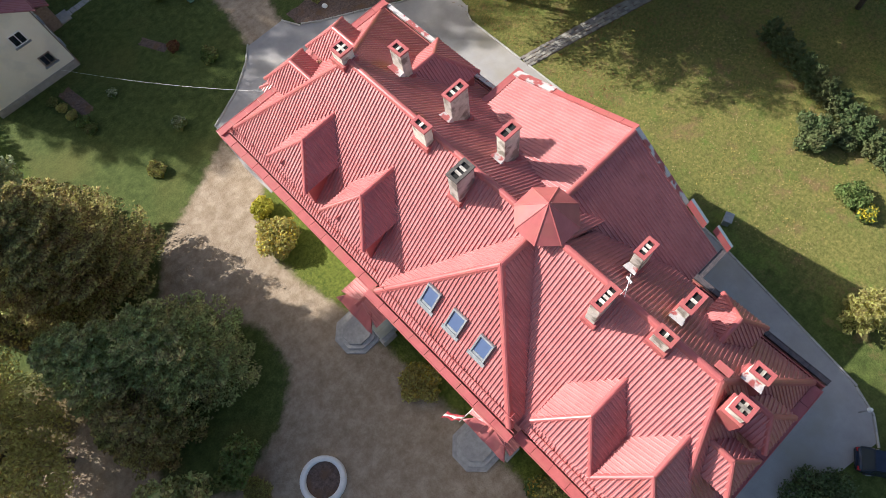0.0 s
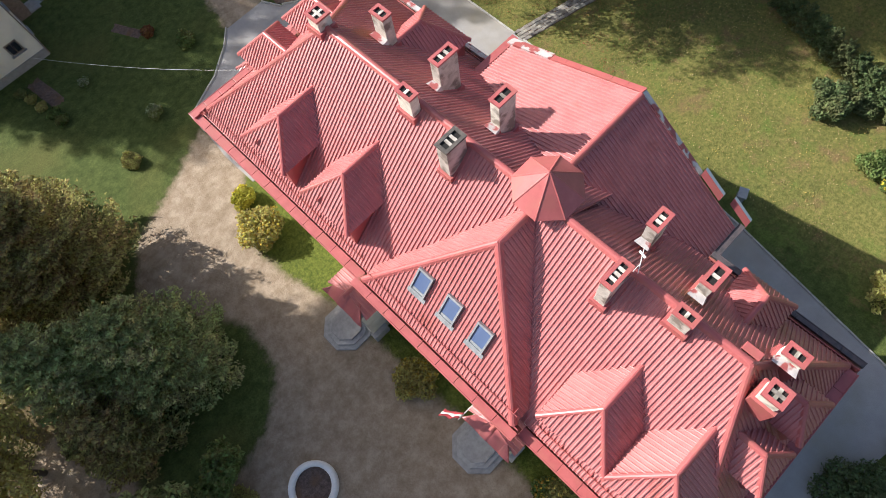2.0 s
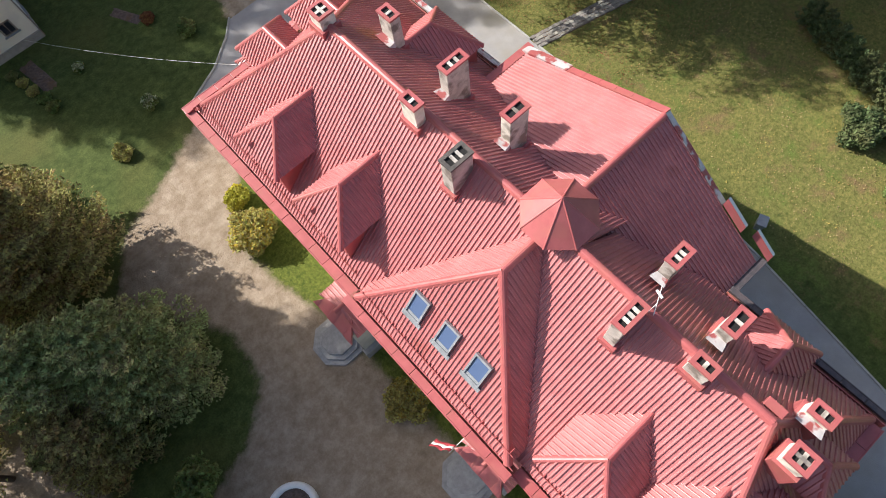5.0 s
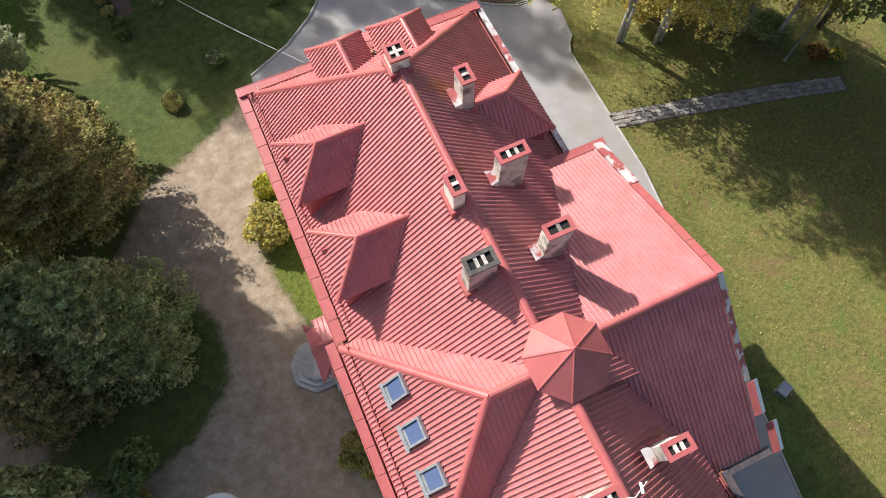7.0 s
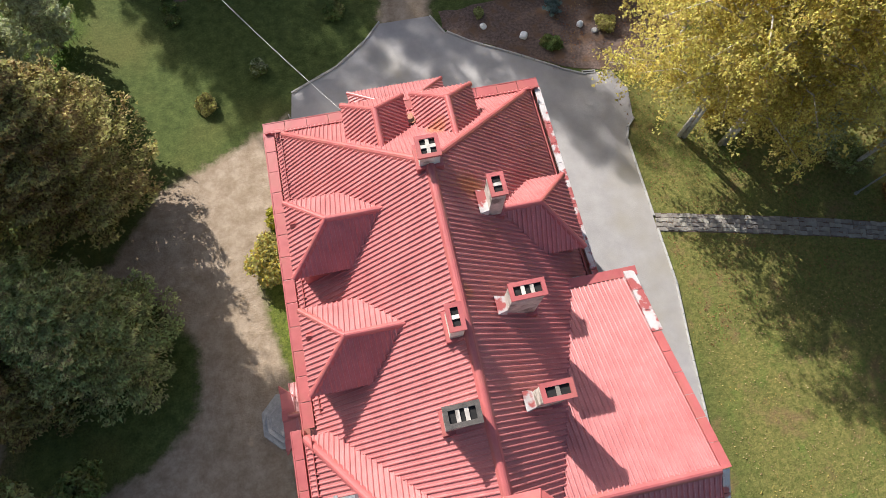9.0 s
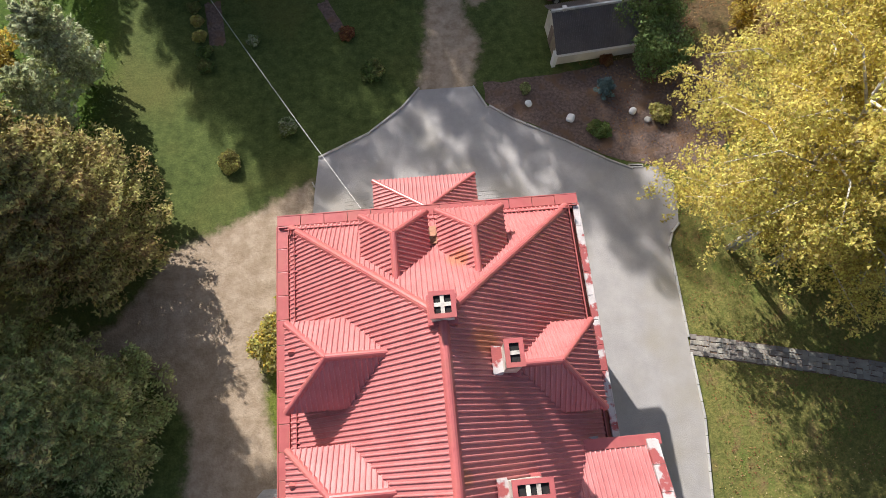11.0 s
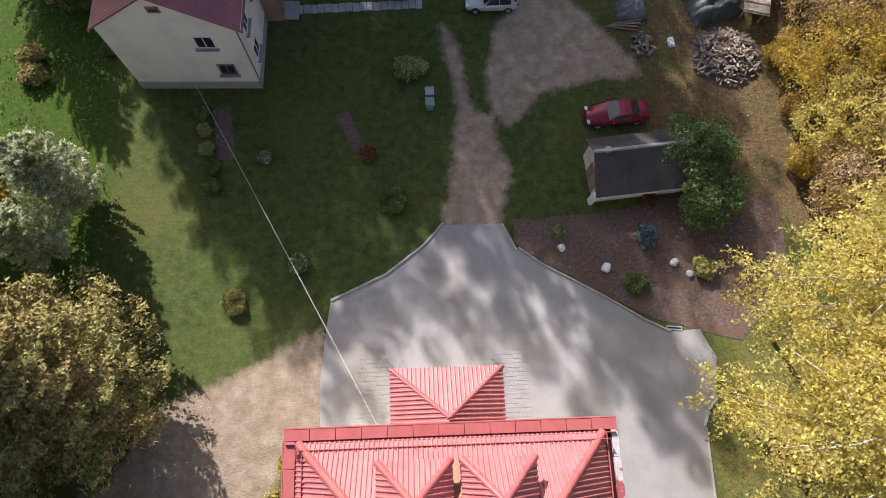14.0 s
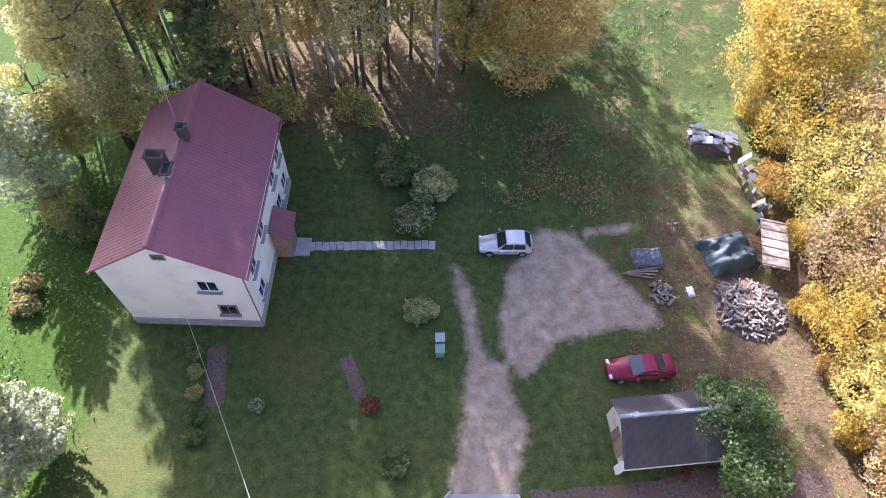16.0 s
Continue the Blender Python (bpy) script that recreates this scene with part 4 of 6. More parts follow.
window(1.25, 1.2, HM @ pose(-2.2, -0.02, 5.3))
window(1.15, 1.15, HM @ pose(-1.7, -0.02, 2.3), frame_mat=WOOD)
window(0.75, 0.5, HM @ pose(-4.05, -0.02, 8.35), panes=1, sill=False, frame_mat=WOOD)
for y, z in ((1.7, 5.0), (1.7, 2.2), (8.6, 5.0), (8.6, 2.2), (10.6, 5.0), (10.6, 2.2), (4.4, 5.0)):
    window(1.2, 1.3, HM @ pose(0.02, y, z, 0, 0, 90))
house_box("entrance", (0.07, 1.2, 5.4, 7.1, 0, 2.7), WOOD, "brown boarded entrance lobby")
roof_slope("entrance_roof", [hw(1.5, 5.1, 2.65), hw(1.5, 7.4, 2.65), hw(0.08, 7.4, 3.4), hw(0.08, 5.1, 3.4)], house, MAROON, 0.3, 0.07)
house_box("door", (1.2, 1.26, 5.8, 6.7, 0.1, 2.1), WOOD, "brown wooden door")
house_box("entrance_step", (1.2, 2.3, 5.5, 7.0, 0, 0.16), PLINTH, "concrete entrance step", 0.03)
part("downpipe", tube(bmesh.new(), hw(0.1, -0.1, 0.2), hw(0.1, -0.1, EZ - 0.2), 0.05, 0.05, 8), WOOD, house)
DARKBRICK = material("sooty_brick", (0.035, 0.028, 0.026), (0.11, 0.085, 0.075), 6, 0.9, bump=0.5)
for x, y, sx, sy, z1 in ((-5.0, 5.5, 1.0, 0.6, 10.4), (-4.25, 4.8, 0.5, 0.9, 10.05), (-4.0, 7.6, 0.5, 0.5, 10.5)):
    st = house_box("chimney", (x - sx / 2, x + sx / 2, y - sy / 2, y + sy / 2, 7.9, z1), DARKBRICK if sx != 0.5 or y > 5 else STACK, "dark brick chimney", 0.02)
    house_box("chimney_cap", (x - sx / 2 - 0.07, x + sx / 2 + 0.07, y - sy / 2 - 0.07, y + sy / 2 + 0.07, z1 + 0.004, z1 + 0.1), DARKBRICK, "concrete cap", 0.02, st)
    # black slab on the cap paints the flue's depth
    house_box("flue", (x - sx / 2 + 0.1, x + sx / 2 - 0.1, y - sy / 2 + 0.1, y + sy / 2 - 0.1, z1 + 0.101, z1 + 0.13), HOLE_BLACK, "black slab for a sooty, shaded flue", 0.0, st)
bm = tube(bmesh.new(), hw(-4.6, 8.4, 9.0), hw(-4.9, 9.2, 12.2), 0.03, 0.025, 6)
tube(bm, hw(-5.3, 9.0, 12.15), hw(-3.9, 9.6, 12.15), 0.03, 0.03, 6)
for k in range(7):
    tube(bm, hw(-5.2 + 0.18 * k, 8.7 + 0.08 * k, 12.17), hw(-5.4 + 0.18 * k, 9.4 + 0.08 * k, 12.17), 0.016, 0.016, 4)
part("aerial", bm, LEAD, house, "bare metal roof aerial")

# ---- slab path from the entrance ----
slab_path = thing("slab_path", "path of grey concrete slabs in the grass", "path", kind="structure")
sb = box(bmesh.new(), -0.24, 0.24, -0.36, 0.36, 0.0, 0.06, 0.015)
first = part("slab", sb, STONE, slab_path)
first.location = (-9.5, 29.4, 0.005)
for k in range(1, 18):
    o = first.copy()
    scene.collection.objects.link(o)
    o.location, o.rotation_euler = (-9.5 + 0.51 * k, 29.4 + 0.02 * k + 0.03 * math.sin(k * 2.1), 0.005), (0, 0, 0.05 * math.sin(k * 1.7))

# ---- overhead wire ----
bm = bmesh.new()
a, b = Vector((-16.1, 23.05, 4.6)), Vector((-3.5, 0.1, 8.55))
pts = [a.lerp(b, i / 28) - Vector((0, 0, 0.8 * 4 * (i / 28) * (1 - i / 28))) for i in range(29)]
for p, q in zip(pts, pts[1:]):
    tube(bm, p, q, 0.009, 0.009, 5)
tagged(part("overhead_wire", bm, WHITE), "pale overhead wire between farmhouse and manor", "wire")

# ---- shed ----
shed = thing("shed", "old shed with corrugated dark roof and pale walls", "shed")
ASB = roof_material("dark_corrugated_sheet", (0.050, 0.044, 0.044), (0.12, 0.105, 0.10), 0.5, (0.15, 0.13, 0.12))
SM = pose(10.45, 13.95, 0, 0, 0, 5.5)


def sw(x, y, z):
    return SM @ Vector((x, y, z))


def shed_box(name, dims, mat, label="", bevel=0.01, parent=None):
    bm = box(bmesh.new(), *dims, bevel)
    bm.transform(SM)
    return part(name, bm, mat, parent or shed, label)


gv = [sw(*c) for c in ((0, 0, 0), (0, 3.4, 0), (0, 3.4, 2.05), (0, 2.35, 2.85), (0, 0, 1.55), (6, 0, 0), (6, 3.4, 0), (6, 3.4, 2.05), (6, 2.35, 2.85), (6, 0, 1.55))]
under(link_mesh("wall", gv, [[0, 4, 3, 2, 1], [5, 6, 7, 8, 9], [0, 5, 9, 4], [1, 2, 7, 6], [4, 9, 8, 3], [3, 8, 7, 2]], PLASTER), shed, "pale limewashed shed walls")
roof_slope("roof_slope", [sw(-0.25, -0.25, 1.52), sw(6.2, -0.25, 1.52), sw(6.2, 2.35, 2.98), sw(-0.25, 2.35, 2.98)], shed, ASB, 0.13, 0.04)
roof_slope("roof_slope", [sw(-0.25, 3.75, 1.95), sw(6.2, 3.75, 1.95), sw(6.2, 2.35, 2.98), sw(-0.25, 2.35, 2.98)], shed, ASB, 0.13, 0.04)
part("ridge_sheet", tube(bmesh.new(), sw(-0.27, 2.35, 2.99), sw(6.2, 2.35, 2.99), 0.13, 0.13, 6), LEAD, shed, "pale ridge sheet")
shed_box("door", (-0.06, 0.0, 0.7, 2.2, 0.05, 1.7), WOOD, "weathered wooden shed door")
for k in range(7):
    shed_box("plank", (-0.085, -0.062, 0.7 + 0.215 * k, 0.9 + 0.215 * k, 0.06, 1.69), WOOD, "", 0.004)
shed_box("eaves_board", (-0.25, 6.2, -0.3, -0.24, 1.3, 1.5), WHITE, "pale eaves board")
shed_box("side_panel", (-0.35, -0.09, -0.2, 0.25, 0.0, 1.4), WHITE, "white leaning panel")
shed_box("roof_vent", (0.5, 0.8, 2.2, 2.5, 2.9, 3.25), LEAD, "small metal roof vent")

# ---- cars ----
def car(name, label, at, rz, length, width, height, paint, estate):
    """A parked car, front to -x."""
    t = thing(name, label, "car", at, rz)
    L, W, H = length / 2, width / 2, height
    secs = [(-L, 0.60, 0.32, 0.62), (-L + 0.12, 0.72, 0.22, 0.70), (-L * 0.62, 0.86, 0.18, 0.84), (-L * 0.36, 0.92, 0.18, 0.92), (L * 0.3, 0.94, 0.18, 0.95), (L * 0.72, 0.93, 0.18, 0.98), (L - 0.1, 0.84, 0.25, 0.94), (L, 0.74, 0.36, 0.80)]
    bm = bmesh.new()
    rings = []
    for x, wf, zb, zt in secs:
        w = W * wf
        rings.append([bm.verts.new((x, sy * w * k, z)) for sy, k, z in ((-1, 0.86, zb), (-1, 1.0, zb + 0.14), (-1, 1.0, zb + 0.40), (-1, 0.86, zt), (1, 0.86, zt), (1, 1.0, zb + 0.40), (1, 1.0, zb + 0.14), (1, 0.86, zb))])
    for r, s in zip(rings, rings[1:]):
        for i in range(8):
            bm.faces.new((r[i], r[(i + 1) % 8], s[(i + 1) % 8], s[i]))
    bm.faces.new(rings[0][::-1]), bm.faces.new(rings[-1])
    bmesh.ops.recalc_face_normals(bm, faces=bm.faces)
    bmesh.ops.bevel(bm, geom=[e for e in bm.edges], offset=0.035, segments=2, affect="EDGES")
    body = part("body", bm, paint, t, smooth=True)
    # glasshouse
    xa, xb, xc, xd = (-L * 0.34, -L * 0.02, L * 0.66, L * 0.93) if estate else (-L * 0.34, L * 0.0, L * 0.36, L * 0.70)
    zb, wt, wb = 0.88, W * 0.70, W * 0.87

    def slab_between(nm, quad, mat, lab="", thick=0.02):
        q = [Vector(c) for c in quad]
        n = (q[1] - q[0]).cross(q[2] - q[0]).normalized() * thick
        v = q + [c - n for c in q]
        ob = link_mesh(nm, v, [[0, 1, 2, 3], [7, 6, 5, 4], [0, 4, 5, 1], [1, 5, 6, 2], [2, 6, 7, 3], [3, 7, 4, 0]], mat)
        return under(ob, t, lab)

    bm = bmesh.new()
    prof = [(xa, zb, wb), (xb, H - 0.06, wt), ((xb + xc) / 2, H, wt), (xc, H - 0.05, wt), (xd, zb + 0.04, wb)]
    rows = [[bm.verts.new((x, s * w, z)) for s in (-1, -0.6, 0.6, 1)] for x, z, w in prof]
    for r, s in zip(rows, rows[1:]):
        for i in range(3):
            bm.faces.new((r[i], r[i + 1], s[i + 1], s[i]))
    lowr = [[bm.verts.new((x, s * wb, zb - 0.02)) for s in (-1, 1)] for x, z, w in prof]
    for k in range(4):
        bm.faces.new((rows[k][0], rows[k + 1][0], lowr[k + 1][0], lowr[k][0]))
        bm.faces.new((rows[k][3], lowr[k][1], lowr[k + 1][1], rows[k + 1][3]))
    bmesh.ops.recalc_face_normals(bm, faces=bm.faces)
    cabin = part("cabin", bm, paint, t, smooth=False)

    def lerp3(a, b, f):
        return tuple(a[i] + (b[i] - a[i]) * f for i in range(3))
    A, B, C, D = prof[0], prof[1], prof[3], prof[4]
    e = 0.012
    slab_between("windscreen", [(A[0] + 0.04 - e, -A[2] * 0.88, A[1] + 0.05 + e), (A[0] + 0.04 - e, A[2] * 0.88, A[1] + 0.05 + e), (B[0] - 0.02 - e, B[2] * 0.9, B[1] - 0.02 + e), (B[0] - 0.02 - e, -B[2] * 0.9, B[1] - 0.02 + e)], GLASS, "glass windscreen")
    slab_between("rear_window", [(C[0] + 0.06 + e, -C[2] * 0.88, C[1] - 0.04 + e), (C[0] + 0.06 + e, C[2] * 0.88, C[1] - 0.04 + e), (D[0] - 0.05 + e, D[2] * 0.86, D[1] + 0.06 + e), (D[0] - 0.05 + e, -D[2] * 0.86, D[1] + 0.06 + e)], GLASS, "glass rear window")
    for s in (-1, 1):
        for x0, x1 in ((xa + 0.32, (xa + xc) / 2 + 0.12), ((xa + xc) / 2 + 0.2, xc + 0.02)):
            zt0 = H - 0.16
            y0, y1 = s * (wb + 0.012), s * (wt + 0.035)
            slab_between("side_window", [(x0 - 0.12 if x0 < 0 else x0, y0, zb + 0.04), (x1 + 0.05, y0, zb + 0.04), (x1, y1, zt0), (x0 + 0.16 if x0 < 0 else x0, y1, zt0)], GLASS, "side window")
        for x in (-L * 0.62, L * 0.62):
            bm = bmesh.new()
            r = bmesh.ops.create_cone(bm, cap_ends=True, segments=20, radius1=0.31, radius2=0.31, depth=0.2)
            bmesh.ops.rotate(bm, verts=bm.verts, matrix=Matrix.Rotation(math.pi / 2, 3, "X"))
            bmesh.ops.translate(bm, verts=bm.verts, vec=(x, s * (W - 0.13), 0.31))
            wh = part("wheel", bm, RUBBER, t, "black tyre")
            bm = bmesh.new()
            bmesh.ops.create_cone(bm, cap_ends=True, segments=16, radius1=0.19, radius2=0.16, depth=0.03)
            bmesh.ops.rotate(bm, verts=bm.verts, matrix=Matrix.Rotation(-s * math.pi / 2, 3, "X"))
            bmesh.ops.translate(bm, verts=bm.verts, vec=(x, s * (W - 0.02), 0.31))
            part("rim", bm, LEAD, wh, "silver rim")
        part("headlight", box(bmesh.new(), -L + 0.02, -L + 0.22, min(s * W * 0.45, s * W * 0.78), max(s * W * 0.45, s * W * 0.78), 0.56, 0.73, 0.03), HEADLAMP, t, "clear headlight")
        part("tail_light", box(bmesh.new(), L - 0.14, L - 0.0, min(s * W * 0.5, s * W * 0.8), max(s * W * 0.5, s * W * 0.8), 0.62, 0.84, 0.03), TAILLAMP, t, "red tail light")
        part("wing_mirror", box(bmesh.new(), xa + 0.18, xa + 0.34, min(s * (W + 0.02), s * (W + 0.2)), max(s * (W + 0.02), s * (W + 0.2)), 0.9, 1.02, 0.03), paint, t, "wing mirror")
    return t


RUBBER = material("tyre_rubber", (0.012, 0.012, 0.012), (0.03, 0.03, 0.03), 8, 0.85)
HEADLAMP = material("headlamp", (0.55, 0.57, 0.58), (0.75, 0.76, 0.77), 5, 0.15)
TAILLAMP = material("tail_lamp", (0.30, 0.012, 0.012), (0.42, 0.02, 0.02), 5, 0.2)
SILVERPAINT = material("silver_car_paint", (0.50, 0.51, 0.52), (0.60, 0.61, 0.62), 3, 0.28, 0.35)
REDPAINT = material("red_car_paint", (0.20, 0.012, 0.034), (0.27, 0.018, 0.046), 3, 0.28, 0.1)
NAVYPAINT = material("dark_blue_car_paint", (0.010, 0.016, 0.032), (0.02, 0.03, 0.055), 3, 0.25, 0.1)
car("car", "silver hatchback parked by the sandy yard", (4.45, 29.6, 0.01), 1.5, 3.85, 1.68, 1.5, SILVERPAINT, True)
car("car", "dark red saloon parked beside the shed", (12.6, 20.25, 0.01), 4.5, 4.4, 1.70, 1.4, REDPAINT, False)
car("car", "dark blue estate car on the paved drive", (8.3, -45.4, 0.05), 125, 4.3, 1.75, 1.5, NAVYPAINT, True)

# ---- yard clutter ----
TARP = material("dark_green_tarpaulin", (0.028, 0.042, 0.042), (0.075, 0.098, 0.096), 1.5, 0.55, bump=1.0, bump_scale=4)
GREYTARP = material("grey_sheeting", (0.09, 0.10, 0.11), (0.23, 0.24, 0.26), 1.2, 0.45, bump=0.5, bump_scale=4)
PLASTIC_GREEN = material("green_plastic", (0.12, 0.24, 0.20), (0.18, 0.33, 0.28), 3, 0.5)
PLASTIC_GREY = material("grey_plastic", (0.30, 0.31, 0.32), (0.40, 0.41, 0.42), 3, 0.5)


def mound(name, label, category, at, rx, ry, h, mat, seed, rz=0.0):
    """A heap under a sheet, with folds and an uneven hem."""
    t = bmesh.new()
    n = 26
    vs = {}
    for j in range(n + 1):
        for i in range(n + 1):
            u, v = i / n * 2 - 1, j / n * 2 - 1
            r = max(abs(u), abs(v))
            q = Vector((u * 2.3, v * 2.3, seed))
            z = h * (1 - r ** 4) * (0.72 + 0.55 * noise.noise(q)) + 0.10 * h * noise.noise(q * 3.2)
            vs[i, j] = t.verts.new((rx * u * (1 + 0.10 * noise.noise(q * 1.1)), ry * v * (1 + 0.10 * noise.noise(q * 1.3)), max(0.02, z) if r < 0.999 else 0.0))
    for j in range(n):
        for i in range(n):
            t.faces.new((vs[i, j], vs[i + 1, j], vs[i + 1, j + 1], vs[i, j + 1]))
    ob = part(name, t, mat, smooth=True)
    ob.matrix_world = pose(*at, 0, 0, rz)
    return tagged(ob, label, category) if label else ob


mound("tarpaulin", "heap of timber under a dark green tarpaulin", "tarpaulin", (21.0, 29.4, 0), 2.0, 1.6, 1.5, TARP, 3.1, 15)
heap = thing("scrap_heap", "heap covered in overlapping grey weathered sheets", "heap", (22.5, 40.4, 0), -10)
core = mound("heap_core", "", "", (0, 0, 0), 1.9, 1.3, 0.95, MULCH, 5.7)
core.parent = heap
rs = random.Random(12)
for k in range(22):
    px, py = rs.uniform(-1.7, 1.7), rs.uniform(-1.15, 1.15)
    pz = 0.95 * max(0.1, 1 - max(abs(px) / 2.1, abs(py) / 1.5) ** 3) + 0.02 * k * 0.5
    bm = box(bmesh.new(), -rs.uniform(0.3, 0.55), rs.uniform(0.3, 0.55), -rs.uniform(0.2, 0.4), rs.uniform(0.2, 0.4), 0, 0.03, 0.006)
    bm.transform(pose(px, py, pz, -py * 16 + rs.uniform(-8, 8), px * 12 + rs.uniform(-8, 8), rs.uniform(-30, 30)))
    part("sheet", bm, (GREYTARP, LEAD, TARP, GREYTARP)[k % 4], heap)
mound("tarpaulin", "blue-grey sheet over scrap by the yard", "tarpaulin", (14.9, 28.9, 0), 1.1, 0.8, 0.9, GREYTARP, 9.2, 5)
mound("rubbish_sack", "white plastic sack lying on the ground", "sack", (17.5, 26.2, 0), 0.25, 0.42, 0.25, WHITE, 2.2, 10)
mound("earth_border", "brown border of bare earth in the lawn", "flower bed", (-5.8, 19.6, 0), 0.45, 1.5, 0.12, MULCH, 4.4, 25)
mound("earth_border", "dark bare earth beside the border", "flower bed", (-14.4, 19.6, 0), 0.6, 2.0, 0.08, MULCH, 6.4, 8)

roofing = thing("lean_to", "low lean-to with pale leaf-strewn sheet roof", "shelter", (24.0, 29.6, 0), -14)
for x, y in ((-0.7, -1.7), (0.7, -1.7), (-0.7, 1.7), (0.7, 1.7)):
    part("post", box(bmesh.new(), x - 0.05, x + 0.05, y - 0.05, y + 0.05, 0, 1.15 + 0.1 * x), WOOD, roofing)
part("roof_sheet", box(bmesh.new(), -0.95, 0.95, -2.1, 2.1, 1.25, 1.31, 0.01), material("pale_sheet_with_leaves", (0.34, 0.27, 0.20), (0.56, 0.50, 0.42), 5, 0.8, bump=0.3, mix=(0.30, 0.22, 0.13), mix_scale=3.0), roofing, "pale sheet strewn with leaves")
for k in range(6):
    part("batten", box(bmesh.new(), -0.95, 0.95, -2.0 + 0.78 * k, -1.92 + 0.78 * k, 1.311, 1.36), WOOD, roofing)

scrap = thing("scrap_fence", "row of leaning boards and scrap sheets", "fence", (24.2, 35.6, 0), 8)
rng = np.random.default_rng(5)
for k in range(16):
    y = -3.2 + 0.4 * k
    w, h = rng.uniform(0.3, 0.6), rng.uniform(0.7, 1.3)
    bm = box(bmesh.new(), -0.03, 0.03, -w / 2, w / 2, 0, h, 0.01)
    bm.transform(pose(rng.uniform(-0.5, 0.5), y, 0, rng.uniform(-8, 8), rng.uniform(-35, 35), rng.uniform(-25, 25)))
    part("board", bm, (WOOD, GREYTARP, WOOD, LEAD)[k % 4], scrap)

LOG = material("split_firewood", (0.13, 0.10, 0.075), (0.44, 0.37, 0.29), 6, 0.9, bump=0.3, hue=0.07)
pile = thing("firewood_pile", "loose pile of pale split firewood", "firewood", (21.4, 24.9, 0))
shapes = []
for k in range(4):
    bm = bmesh.new()
    tube(bm, (-0.2, 0, 0), (0.2, 0, 0), 0.06 + 0.008 * k, 0.055 + 0.008 * k, (5, 3, 6, 4)[k])
    me = bpy.data.meshes.new("log")
    bm.to_mesh(me)
    bm.free()
    me.materials.append(LOG)
    shapes.append(me)
for k in range(290):
    a, r = rng.uniform(0, math.tau), math.sqrt(rng.random())
    o = new("log", shapes[k % 4])
    h = 1.0 * max(0.0, 1 - r ** 1.6) * rng.uniform(0.75, 1.0) + 0.08
    o.matrix_world = pose(2.6 * r * math.cos(a), 2.35 * r * math.sin(a), h, rng.uniform(-90, 90), rng.uniform(-28, 28), rng.uniform(0, 360)) @ Matrix.Scale(rng.uniform(0.85, 1.35), 4)
    o.parent = pile
# dark cone stands in for the shaded gaps between the logs
bm = bmesh.new()
bmesh.ops.create_cone(bm, cap_ends=True, segments=24, radius1=2.6, radius2=0.6, depth=0.75)
bmesh.ops.translate(bm, verts=bm.verts, vec=(0, 0, 0.375))
part("heap_core", bm, MULCH, pile, "dark core painting the shade between the logs")
stumps = thing("log_heap", "small heap of round cut logs", "firewood", (15.3, 26.0, 0))
for k in range(26):
    o = new("log", shapes[0 if k % 2 else 2])
    a, r = rng.uniform(0, math.tau), math.sqrt(rng.random()) * 0.9
    o.matrix_world = pose(r * math.cos(a), 1.1 * r * math.sin(a), 0.14 + 0.25 * (1 - r) * rng.random(), rng.uniform(-90, 90), rng.uniform(-60, 60), rng.uniform(0, 360)) @ Matrix.Scale(rng.uniform(1.1, 1.7), 4)
    o.parent = stumps
beams = thing("timber", "long weathered beams lying by the yard", "timber", (14.2, 27.6, 0))
for k in range(4):
    bm = box(bmesh.new(), -1.1, 1.1, -0.06, 0.06, 0.0, 0.1, 0.01)
    bm.transform(pose(0.2 * k - 0.3, 0.16 * k - 0.2, 0.02 + 0.04 * k, 0, 0, -9 + 6 * k))
    part("beam", bm, WOOD, beams)
saw = thing("sawhorse", "small pale wooden sawhorse on the grass", "sawhorse", (17.4, 31.7, 0), 20)
for s in (-0.3, 0.3):
    for q in (-1, 1):
        part("leg", tube(bmesh.new(), (s, q * 0.35, 0), (s, -q * 0.12, 0.85), 0.04, 0.04, 6), WOOD, saw)
part("rail", box(bmesh.new(), -0.5, 0.5, -0.05, 0.05, 0.5, 0.6), WOOD, saw)

for x, y, m, lab in ((-0.3, 21.2, PLASTIC_GREEN, "green plastic waste bin on the lawn"), (-0.3, 22.0, PLASTIC_GREY, "grey plastic waste bin on the lawn")):
    t = thing("waste_bin", lab, "bin", (x, y, 0), 3)
    bm = box(bmesh.new(), -0.29, 0.29, -0.29, 0.29, 0.08, 0.95, 0.03)
    for v in bm.verts:
        k = 0.82 + 0.18 * v.co.z
        v.co.x, v.co.y = v.co.x * k, v.co.y * k
    part("body", bm, m, t)
    part("lid", box(bmesh.new(), -0.31, 0.31, -0.33, 0.31, 0.96, 1.03, 0.02), m, t, "closed lid")
    for s in (-0.22, 0.22):
        bm = bmesh.new()
        bmesh.ops.create_cone(bm, cap_ends=True, segments=14, radius1=0.1, radius2=0.1, depth=0.06)
        bm.transform(pose(s, 0.26, 0.1, 0, 90, 0))
        part("wheel", bm, RUBBER, t)

